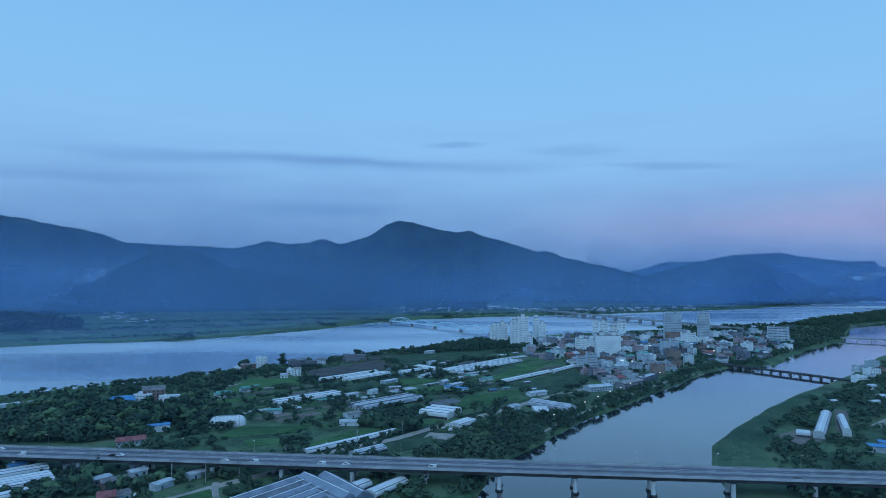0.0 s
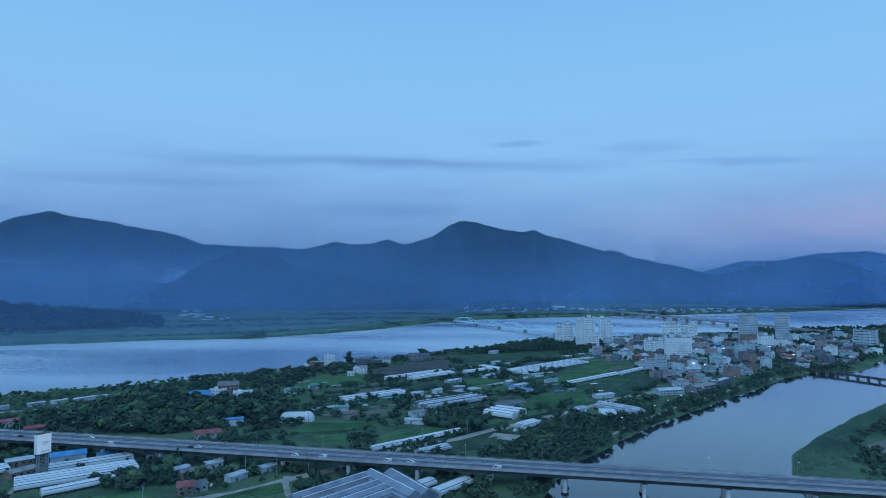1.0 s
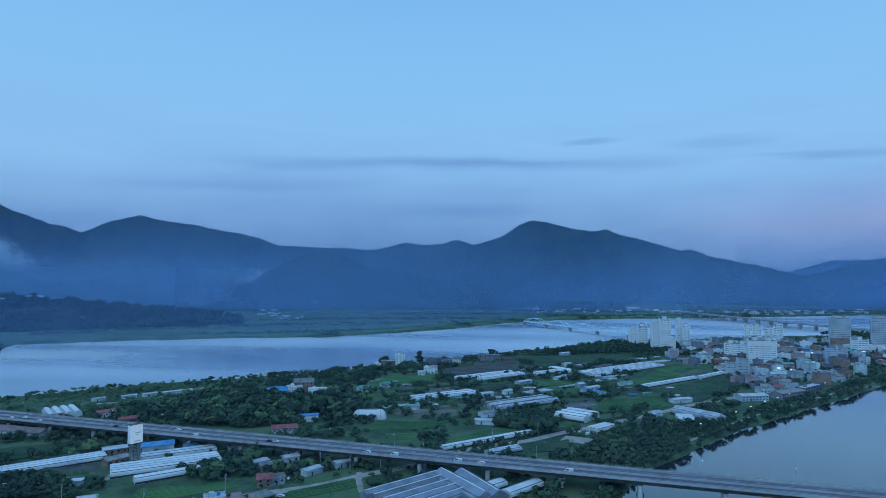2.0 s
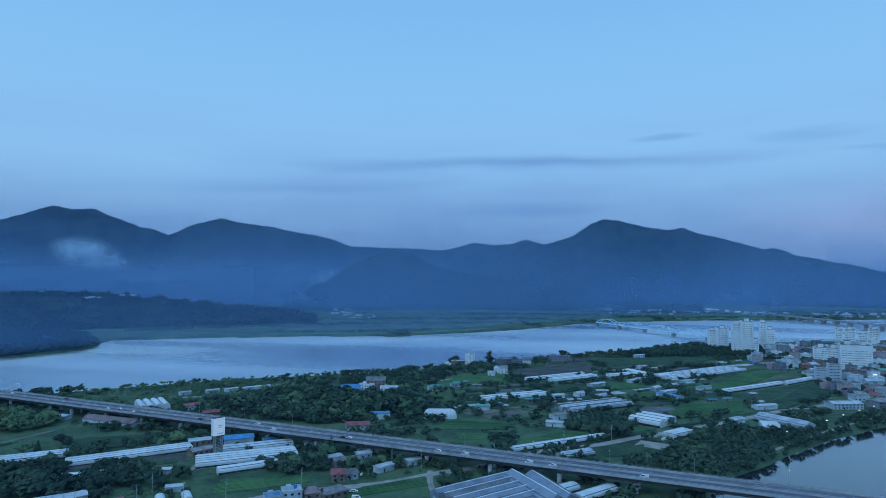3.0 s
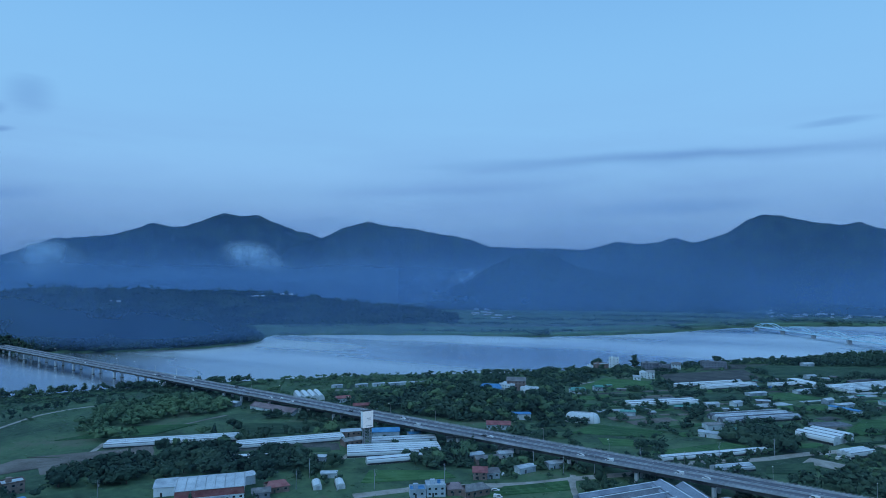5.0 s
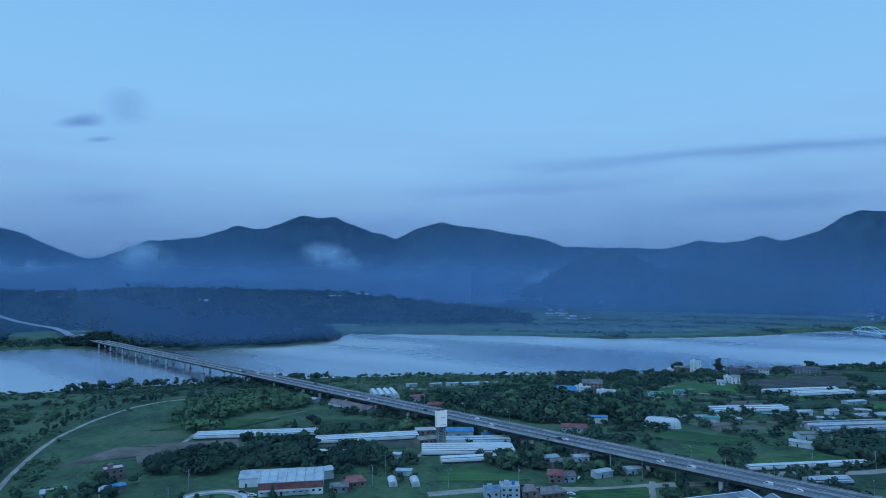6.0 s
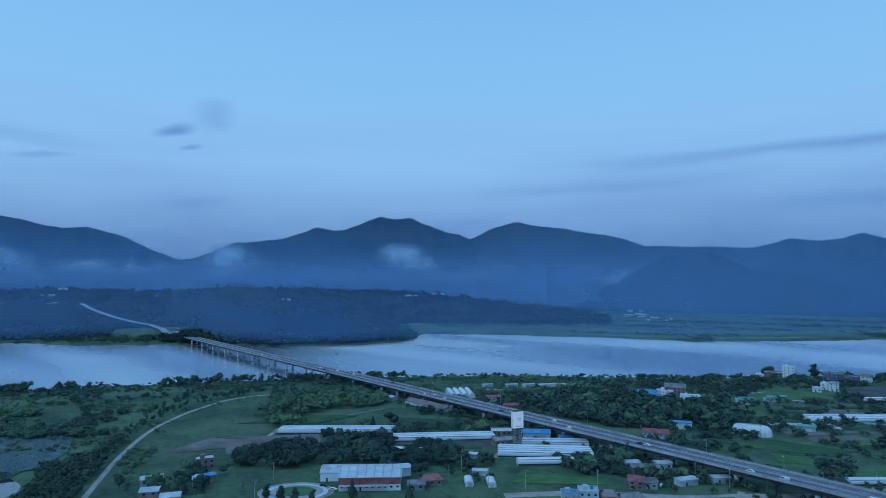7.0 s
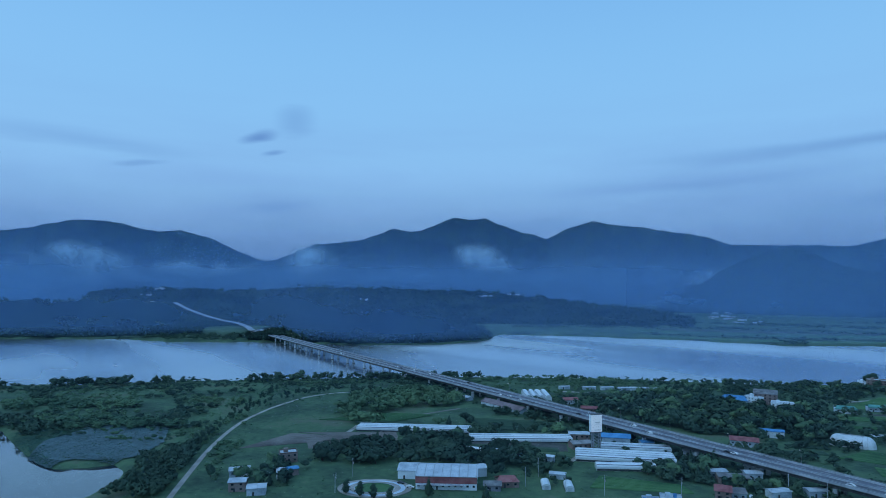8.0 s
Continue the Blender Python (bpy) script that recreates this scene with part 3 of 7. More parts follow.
# ---------------------------------------------------------------- haze in the valleys, painted with tinted sheets
# the blue of distance is put into the tints of these sheets
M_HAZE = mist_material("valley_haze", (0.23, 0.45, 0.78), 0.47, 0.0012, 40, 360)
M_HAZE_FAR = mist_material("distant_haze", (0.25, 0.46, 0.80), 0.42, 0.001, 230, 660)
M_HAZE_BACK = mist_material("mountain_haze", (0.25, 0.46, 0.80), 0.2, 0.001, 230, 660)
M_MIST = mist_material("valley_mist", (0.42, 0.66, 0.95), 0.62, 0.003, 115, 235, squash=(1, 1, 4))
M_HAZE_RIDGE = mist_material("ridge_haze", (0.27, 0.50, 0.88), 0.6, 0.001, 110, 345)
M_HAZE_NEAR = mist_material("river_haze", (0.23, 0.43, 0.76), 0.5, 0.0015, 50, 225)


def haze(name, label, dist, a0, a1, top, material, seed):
    """A tinted sheet that paints haze, follows the valley and stands between the near and the far hills."""
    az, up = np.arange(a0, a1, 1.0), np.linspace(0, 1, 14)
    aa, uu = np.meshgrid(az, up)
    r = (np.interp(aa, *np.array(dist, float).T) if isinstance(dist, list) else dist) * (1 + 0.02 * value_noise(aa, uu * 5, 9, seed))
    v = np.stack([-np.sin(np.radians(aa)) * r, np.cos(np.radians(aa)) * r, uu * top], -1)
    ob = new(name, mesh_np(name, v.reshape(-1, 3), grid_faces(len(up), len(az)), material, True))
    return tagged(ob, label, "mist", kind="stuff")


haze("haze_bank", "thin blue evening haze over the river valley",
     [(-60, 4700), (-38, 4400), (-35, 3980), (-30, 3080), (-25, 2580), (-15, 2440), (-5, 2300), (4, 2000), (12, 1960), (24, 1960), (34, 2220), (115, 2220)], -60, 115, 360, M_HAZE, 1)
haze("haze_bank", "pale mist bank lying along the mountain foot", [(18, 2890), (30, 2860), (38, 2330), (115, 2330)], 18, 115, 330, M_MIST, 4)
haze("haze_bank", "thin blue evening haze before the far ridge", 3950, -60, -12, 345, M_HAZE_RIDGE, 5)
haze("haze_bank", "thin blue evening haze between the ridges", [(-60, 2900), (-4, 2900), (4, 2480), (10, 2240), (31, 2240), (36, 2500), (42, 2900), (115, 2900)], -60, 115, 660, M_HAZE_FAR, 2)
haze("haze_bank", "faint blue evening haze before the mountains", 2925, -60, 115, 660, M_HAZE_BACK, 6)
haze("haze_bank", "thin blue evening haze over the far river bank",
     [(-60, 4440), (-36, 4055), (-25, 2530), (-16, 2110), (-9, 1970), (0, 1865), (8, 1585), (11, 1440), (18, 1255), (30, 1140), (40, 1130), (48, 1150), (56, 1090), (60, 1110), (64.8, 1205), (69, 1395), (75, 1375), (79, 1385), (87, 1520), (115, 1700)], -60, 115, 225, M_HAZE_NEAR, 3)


# added rings of faint painted haze that lift the dark tones nearby
M_AIR = mist_material("lift_haze", (0.3, 0.5, 0.82), 0.013, 0.004, 60, 118)
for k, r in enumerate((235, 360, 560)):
    haze("haze_bank", "faint tinted haze sheet lifting dark tones over the island", [(a, r * (1 + 0.16 * math.sin(a * 0.11 * (k + 2) + k))) for a in range(-60, 120, 5)], -60, 116, 118, M_AIR, 10 + k)


def wisp_material():
    """A loose rag of cloud that frays towards its rim."""
    m = bpy.data.materials.new("cloud_wisp")
    m.use_nodes = True
    n, l = m.node_tree.nodes, m.node_tree.links
    n.clear()
    out, mix, clear_, two = (n.new("ShaderNode" + k) for k in ("OutputMaterial", "MixShader", "BsdfTransparent", "MixShader"))
    dif, tra = n.new("ShaderNodeBsdfDiffuse"), n.new("ShaderNodeBsdfTranslucent")
    for s in (dif, tra):
        s.inputs[0].default_value = (0.72, 0.88, 1.0, 1)
        l.new(s.outputs[0], two.inputs[1 if s is dif else 2])
    tc, geo, tex = n.new("ShaderNodeTexCoord"), n.new("ShaderNodeNewGeometry"), n.new("ShaderNodeTexNoise")
    l.new(geo.outputs["Position"], tex.inputs[0])
    tex.inputs["Scale"].default_value, tex.inputs["Detail"].default_value, tex.inputs["Roughness"].default_value = 0.0075, 5, 0.55
    ln = n.new("ShaderNodeVectorMath")
    ln.operation = "LENGTH"
    l.new(tc.outputs["Object"], ln.inputs[0])
    rim = n.new("ShaderNodeMapRange")
    rim.interpolation_type = "SMOOTHSTEP"
    for i, v in enumerate((0.25, 1.0, 1.0, 0.0), 1):
        rim.inputs[i].default_value = v
    l.new(ln.outputs["Value"], rim.inputs[0])
    nz = n.new("ShaderNodeMapRange")
    for i, v in enumerate((0.38, 0.68, 0.0, 1.0), 1):
        nz.inputs[i].default_value = v
    l.new(tex.outputs[0], nz.inputs[0])
    m1, m2 = n.new("ShaderNodeMath"), n.new("ShaderNodeMath")
    m1.operation = m2.operation = "MULTIPLY"
    l.new(rim.outputs[0], m1.inputs[0])
    l.new(nz.outputs[0], m1.inputs[1])
    l.new(m1.outputs[0], m2.inputs[0])
    m2.inputs[1].default_value = 0.95
    l.new(m2.outputs[0], mix.inputs[0])
    l.new(clear_.outputs[0], mix.inputs[1])
    l.new(two.outputs[0], mix.inputs[2])
    l.new(mix.outputs[0], out.inputs[0])
    return m


M_RAG = wisp_material()


def wisp(az, el, dist, half_w, half_h, lean, seed, label="pale rag of low cloud on a mountain side"):
    """Layers of torn vapour that bulge out from a hillside."""
    c = Vector((-math.sin(radians(az)) * dist, math.cos(radians(az)) * dist, 120 + math.tan(radians(el)) * dist))
    w, h = dist * math.tan(radians(half_w)), dist * math.tan(radians(half_h))
    uu, vv = np.meshgrid(np.linspace(-1, 1, 25), np.linspace(-1, 1, 17))
    vs, fs, off = [], [], 0
    for k in range(2):
        depth = 0.25 * (1 - uu ** 2 - vv ** 2) * (0.5 + 0.3 * k) + 0.12 * value_noise(uu + k, vv, 0.5, seed + k) - 0.1 * k
        a = 0.12 * math.sin(seed + k * 2)
        vs.append(np.stack([uu + a, -depth, vv * (0.85 + 0.08 * k) + a * 0.7], -1).reshape(-1, 3))
        fs.append(grid_faces(17, 25) + off)
        off += uu.size
    ob = new("cloud_wisp", mesh_np("cloud_wisp", np.concatenate(vs), np.concatenate(fs), M_RAG, True))
    ob.matrix_basis = Matrix.Translation(c) @ pose(0, 0, 0, 0, lean, az) @ Matrix.Diagonal((w, w * 0.4, h, 1))
    return tagged(ob, label, "cloud", kind="stuff")


wisp(47.4, 1.7, 2500, 4.2, 1.7, 12, 1)
wisp(63.9, 1.45, 2500, 3.0, 1.9, 0, 2)
wisp(81.8, 1.3, 2500, 5.6, 1.9, 14, 3)
wisp(72.8, 0.95, 2500, 5.4, 0.9, 0, 4)
wisp(89.0, 0.9, 2600, 4.0, 1.3, 0, 5)
wisp(-32.0, -0.05, 3700, 3.6, 0.32, 2, 6)
wisp(-37.0, 0.1, 3700, 3.6, 0.35, 2, 7)
wisp(29.6, 0.0, 2400, 2.4, 0.8, -20, 8)

# ---------------------------------------------------------------- road viaduct over the fields and the river
def deck_y(x):
    """The centre line of the viaduct."""
    return 364.0 - 0.1025 * x + 0.000003 * x * x


DECK_Z, HALF = 12.0, 9.6
viaduct = thing("viaduct", "long concrete road viaduct on round piers", "bridge", kind="structure")
xs = np.arange(-1290, 640, 10.0)


def ribbon(x0, x1, off0, off1, z0, z1, step=10.0, sub=None):
    """A bar that follows the viaduct between two offsets across it and two heights."""
    x = np.linspace(x0, x1, max(2, int(abs(x1 - x0) / step) + 1))
    slope = -0.1025 + 0.000006 * x
    nx, ny = -slope / np.hypot(1, slope), 1 / np.hypot(1, slope)
    v = [np.stack([x + nx * o, deck_y(x) + ny * o, np.full_like(x, z)], -1) for o, z in ((off0, z0), (off1, z0), (off1, z1), (off0, z1))]
    v = np.stack(v, 1)
    n = len(x)
    f = [[i * 4 + k, i * 4 + (k + 1) % 4, i * 4 + 4 + (k + 1) % 4, i * 4 + 4 + k] for i in range(n - 1) for k in range(4)] + [[3, 2, 1, 0], [n * 4 - 4, n * 4 - 3, n * 4 - 2, n * 4 - 1]]
    return mesh_np("bar", v.reshape(-1, 3), np.array(f)[:, ::-1])


part("deck", ribbon(-1290, 640, -HALF, HALF, DECK_Z - 0.5, DECK_Z), M_DECK, viaduct, "worn grey asphalt deck")
# girders get a much darker colour than the fascia and parapets
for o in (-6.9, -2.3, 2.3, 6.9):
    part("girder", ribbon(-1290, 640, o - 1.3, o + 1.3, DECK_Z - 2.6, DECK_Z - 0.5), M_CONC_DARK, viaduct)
part("fascia", ribbon(-1290, 640, -HALF - 0.25, -HALF, DECK_Z - 0.4, DECK_Z + 0.2), M_CONC, viaduct)
part("fascia", ribbon(-1290, 640, HALF, HALF + 0.25, DECK_Z - 0.4, DECK_Z + 0.2), M_CONC, viaduct)
for o in (-HALF + 0.25, HALF - 0.25, 0.0):
    part("parapet", ribbon(-1290, 640, o - 0.2, o + 0.2, DECK_Z, DECK_Z + (0.95 if o else 0.8)), M_CONC, viaduct, "pale concrete parapet")
for o in (-HALF + 0.25, HALF - 0.25):
    part("hand_rail", ribbon(-1290, 640, o - 0.06, o + 0.06, DECK_Z + 1.3, DECK_Z + 1.42), M_STEEL, viaduct)
for o in (-HALF + 1.1, -0.7, 0.7, HALF - 1.1):
    part("edge_line", ribbon(-1290, 640, o - 0.12, o + 0.12, DECK_Z, DECK_Z + 0.012), M_PAINT, viaduct)
for o in (-4.9, 4.9):
    bmv, bmf = [], []
    for k, x0 in enumerate(np.arange(-1100, 600, 14.0)):
        me = ribbon(x0, x0 + 6, o - 0.1, o + 0.1, DECK_Z, DECK_Z + 0.012)
        c = np.zeros(len(me.vertices) * 3)
        me.vertices.foreach_get("co", c)
        bmf += [[i + 8 * k for i in p.vertices] for p in me.polygons]
        bmv.append(c.reshape(-1, 3))
        bpy.data.meshes.remove(me)
    part("lane_dashes", mesh_np("lane_dashes", np.concatenate(bmv), bmf), M_PAINT, viaduct, kind="stuff")


M_COLUMN = surface("pale_pier_concrete", [(0.45, 0.49, 0.53), (0.58, 0.62, 0.65), (0.68, 0.71, 0.73)], 0.85, 0, 0.15, 1.6, 0.2, stretch=(1, 1, 0.3))


def pier_meshes():
    cap = extrude([(-1.6, 0), (-1.6, -0.5), (-1.1, -1.0), (1.1, -1.0), (1.6, -0.5), (1.6, 0)], -6.6, 6.6)
    col = cone(bmesh.new(), 1.35, 1.35, -14.5, -1.0, 14)
    foot = cone(bmesh.new(), 2.3, 2.1, -16.5, -8.6, 14)
    out = []
    # caps and footings share the dark girder colour, columns stay pale
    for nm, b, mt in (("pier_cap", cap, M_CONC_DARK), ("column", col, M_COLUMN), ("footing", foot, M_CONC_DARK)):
        me = bpy.data.meshes.new(nm)
        b.to_mesh(me)
        b.free()
        me.materials.append(mt)
        out.append(me)
    return out


CAP, COL, FOOT = pier_meshes()
near_x = [32 + 42.0 * k for k in range(-12, 14)]
far_x = [-500 - 56.0 * k for k in range(0, 15)]
for x in near_x + far_x:
    y = deck_y(x)
    pier = new("pier")
    pier.parent = viaduct
    pier.matrix_basis = pose(x, y, DECK_Z - 2.6, 0, 0, math.degrees(math.atan(-0.1025 + 0.000006 * x)))
    part("pier_cap", CAP, None, pier)
    for o in (-4.6, 4.6):
        part("column", COL, None, pier).location.y = o
        part("footing", FOOT, None, pier, "dark round footing").location.y = o

# street lamps along both edges
lamp = thing("street_lamp", "slim grey steel street lamp with a lit head on the viaduct", "street lamp", group="lamps along the viaduct")
part("pole", cone(bmesh.new(), 0.11, 0.06, 0, 7.5, 8), M_STEEL, lamp)
part("arm", tube(bmesh.new(), [(0, 0, 7.4), (0, -0.6, 7.8), (0, -1.8, 7.95)], 0.05), M_STEEL, lamp)
part("lamp_head", solid((-0.16, 0.16, -2.4, -1.7, 7.86, 8.02), bevel=0.03), M_LAMP, lamp, "glowing lamp head")
first = True
for x in np.arange(-1240, 430, 22.5 * 2):
    for side in (1, -1):
        xx = x + (22.5 if side < 0 else 0)
        m = pose(xx, deck_y(xx) + side * (HALF - 0.25), DECK_Z + 0.95, 0, 0, 0 if side > 0 else 180)
        if side < 0:
            continue
        if first:
            lamp.matrix_basis, first = m, False
        else:
            copy_thing(lamp, m)


def car_template(name, label, body_tones, van=False):
    car = thing(name, label, "car", group="cars on the viaduct")
    paint = surface(name + "_paint", body_tones, 0.3, 0.2, 1.0, 8.0, 0.0, spec=0.5)
    if van:
        prof = [(-2.4, 0.35), (2.3, 0.35), (2.45, 0.8), (1.7, 1.1), (1.25, 1.95), (-2.35, 1.95), (-2.45, 0.9)]
    else:
        prof = [(-2.25, 0.35), (2.2, 0.35), (2.3, 0.7), (1.2, 0.95), (0.55, 1.42), (-1.1, 1.45), (-1.8, 1.0), (-2.3, 0.9)]
    body = extrude(prof, -0.88, 0.88)
    bmesh.ops.bevel(body, geom=body.edges[:], offset=0.06, segments=1, affect="EDGES")
    part("body", body, paint, car)
    glass = [(1.12, 0.98), (0.52, 1.36), (-1.05, 1.38), (-1.7, 1.02)] if not van else [(1.6, 1.15), (1.2, 1.8), (-0.2, 1.8), (-0.2, 1.15)]
    part("side_window", extrude(glass, -0.895, -0.87), M_GLASS, car)
    part("side_window", extrude(glass, 0.87, 0.895), M_GLASS, car)
    for x in (-1.4, 1.4):
        for y in (-0.8, 0.8):
            w = part("wheel", cone(bmesh.new(), 0.33, 0.33, -0.11, 0.11, 12, m=Matrix.Rotation(radians(90), 4, "X")), M_RUBBER, car)
            w.location = (x, y, 0.33)
    for y in (-0.6, 0.6):
        part("headlight", solid((2.24, 2.34, y - 0.18, y + 0.18, 0.62, 0.76)), M_WHITE, car, "clear headlight")
        part("tail_light", solid((-2.36, -2.26, y - 0.18, y + 0.18, 0.72, 0.88)), M_ROOF_RED, car, "red tail light")
    return car


CARS = [car_template("car", "white saloon car on the road", [(0.7, 0.7, 0.7), (0.8, 0.8, 0.8)]),
        car_template("car", "dark grey saloon car on the road", [(0.02, 0.02, 0.025), (0.04, 0.04, 0.045)]),
        car_template("van", "white delivery van on the road", [(0.7, 0.71, 0.72), (0.8, 0.8, 0.8)], True)]
used = set()


def put_car(k, x, y, z, turn):
    m = pose(x, y, z, 0, 0, turn)
    if k not in used:
        used.add(k)
        CARS[k].matrix_basis = m
        return CARS[k]
    return copy_thing(CARS[k], m)


put_car(0, -195, deck_y(-195) + -2.9, DECK_Z, 175)
put_car(0, -128, deck_y(-128) + -6.7, DECK_Z, 175)
put_car(2, -70, deck_y(-70) + -6.7, DECK_Z, 175)
put_car(1, 189, deck_y(189) + -6.7, DECK_Z, 175)
put_car(1, -625, deck_y(-625) + -2.9, DECK_Z, 175)
put_car(0, -603, deck_y(-603) + 2.9, DECK_Z, -5)
put_car(1, -461, deck_y(-461) + -6.7, DECK_Z, 175)
put_car(0, -426, deck_y(-426) + -6.7, DECK_Z, 175)
put_car(0, -416, deck_y(-416) + -2.9, DECK_Z, 175)
put_car(1, -380, deck_y(-380) + -6.7, DECK_Z, 175)
put_car(1, -328, deck_y(-328) + -2.9, DECK_Z, 175)
put_car(0, -277, deck_y(-277) + 2.9, DECK_Z, -5)
put_car(2, -256, deck_y(-256) + -6.7, DECK_Z, 175)
put_car(1, -200, deck_y(-200) + -2.9, DECK_Z, 175)
put_car(0, -56, deck_y(-56) + -6.7, DECK_Z, 175)
put_car(2, -6, deck_y(-6) + -6.7, DECK_Z, 175)
put_car(2, -110, deck_y(-110) + -6.7, DECK_Z, 175)
put_car(1, -495, deck_y(-495) + 6.7, DECK_Z, -5)
put_car(0, -567, deck_y(-567) + 2.9, DECK_Z, -5)
put_car(0, -635, deck_y(-635) + -2.9, DECK_Z, 175)
put_car(1, -720, deck_y(-720) + -6.7, DECK_Z, 175)
put_car(0, -800, deck_y(-800) + -6.7, DECK_Z, 175)
put_car(1, -872, deck_y(-872) + -6.7, DECK_Z, 175)
put_car(0, -397, deck_y(-397) + -6.7, DECK_Z, 175)

# ---------------------------------------------------------------- kinds of things
taken = []          # footprints that stay free of trees: centre, half length, half width, turn


def claim(x, y, hl, hw, turn):
    taken.append((x, y, hl, hw, math.cos(radians(turn)), math.sin(radians(turn))))


def free(x, y, margin=2.0):
    x, y = np.asarray(x, float), np.asarray(y, float)
    ok = np.ones(x.shape, bool)
    for cx, cy, hl, hw, c, s in taken:
        near_by = np.nonzero((np.abs(x - cx) < hl + hw + margin) & (np.abs(y - cy) < hl + hw + margin))[0]
        if len(near_by):
            px, py = x[near_by] - cx, y[near_by] - cy
            ok[near_by] &= (np.abs(px * c + py * s) > hl + margin) | (np.abs(py * c - px * s) > hw + margin)
    return ok


def vault(length, width, rise, wall, n=8):
    """Outline of a tunnel roof over its own low walls, as a closed hood with thickness."""
    pts = [(-width / 2, 0)]
    for i in range(n + 1):
        a = math.pi * (1 - i / n)
        pts.append((width / 2 * math.cos(a), wall + rise * math.sin(a)))
    pts.append((width / 2, 0))
    return pts


def greenhouse(x, y, turn, length, width, spans, height, label, film=None, shape="arch", dark=(), wall=None):
    """A plastic greenhouse of one or more spans side by side; its length runs along its own x."""
    film = film or M_VINYL
    z = ground_at(x, y)
    gh = thing("greenhouse", label, "greenhouse", (x, y, z), turn)
    w = width / spans
    for i in range(spans):
        v = -width / 2 + w * (i + 0.5)
        if shape == "arch":
            pts = vault(length, w * 0.97, height * 0.45, height * 0.55)
        else:
            pts = [(-w * 0.485, -0.4), (-w * 0.485, height * 0.6), (0, height), (w * 0.485, height * 0.6), (w * 0.485, -0.4)]
        pts = [(p, max(q, -0.4) if q else -0.4) for p, q in pts]
        b = extrude(pts, -length / 2, length / 2)
        bmesh.ops.transform(b, matrix=Matrix.Translation((0, v, 0)) @ Matrix.Rotation(radians(90), 4, "Z"), verts=b.verts)
        part("span", b, M_SHADE if i in dark else film, gh, "dark shade net over the film" if i in dark else "")
        if length > 14:
            top = height + 0.05
            part("ridge_vent", solid((-length / 2 + 1, length / 2 - 1, v - 0.25, v + 0.25, top - 0.12, top + 0.12)), M_WHITE, gh)
        for e in (-1, 1):
            if length > 14:
                o = v + e * w * 0.36
                zz = height * 0.83 if shape == "arch" else height * 0.72
                # dark strip that puts the shaded flank of each arch into colour
                part("vent_strip", solid((-length / 2 + 0.3, length / 2 - 0.3, o - 0.22, o + 0.22, zz - 0.1, zz + 0.22)), M_SHADE, gh, "dark strip painting the shaded flank of the arch")
            part("end_door", solid((e * length / 2 - 0.06, e * length / 2 + 0.06, v - 1.1, v + 1.1, 0, 2.1)), wall or M_ROOF_PALE, gh)
        if i:
            part("gutter", solid((-length / 2, length / 2, v - w / 2 - 0.4, v - w / 2 + 0.4, height * 0.55, height * 0.62)), M_STEEL_DARK, gh)
    for e in (-1, 1):
        part("side_curtain", solid((-length / 2, length / 2, e * width / 2 - 0.05 + e * 0.04, e * width / 2 + 0.05 + e * 0.04, 0.1, height * 0.3)), M_STEEL_DARK if not wall else wall, gh)
    claim(x, y, length / 2, width / 2, turn)
    return gh


pane_cache = {}


def pane_mesh(w, h):
    """A window: glass set back in a frame, facing -y, centred on the origin."""
    key = (round(w, 1), round(h, 1))
    if key not in pane_cache:
        b = solid((-w / 2, w / 2, -0.05, 0.05, -h / 2, h / 2))
        me = bpy.data.meshes.new("window")
        b.to_mesh(me)
        b.free()
        me.materials.append(M_GLASS)
        pane_cache[key] = me
    return pane_cache[key]


def windows(parent, half_l, half_w, z0, floors, storey, step=3.0, size=(1.5, 1.3), sides="nsew", limit=90):
    """Rows of window panes on the walls of a block."""
    n = 0
    for side in sides:
        along = half_l if side in "ns" else half_w
        count = max(1, int(2 * along / step))
        for f in range(floors):
            for k in range(count):
                if n >= limit:
                    return
                u = (k + 0.5) / count * 2 * along - along
                ob = part("window", pane_mesh(*size), None, parent)
                zz = z0 + (f + 0.58) * storey
                if side == "s":
                    ob.matrix_basis = pose(u, -half_w - 0.02, zz)
                elif side == "n":
                    ob.matrix_basis = pose(u, half_w + 0.02, zz)
                elif side == "e":
                    ob.matrix_basis = pose(half_l + 0.02, u, zz, 0, 0, 90)
                else:
                    ob.matrix_basis = pose(-half_l - 0.02, u, zz, 0, 0, 90)
                n += 1


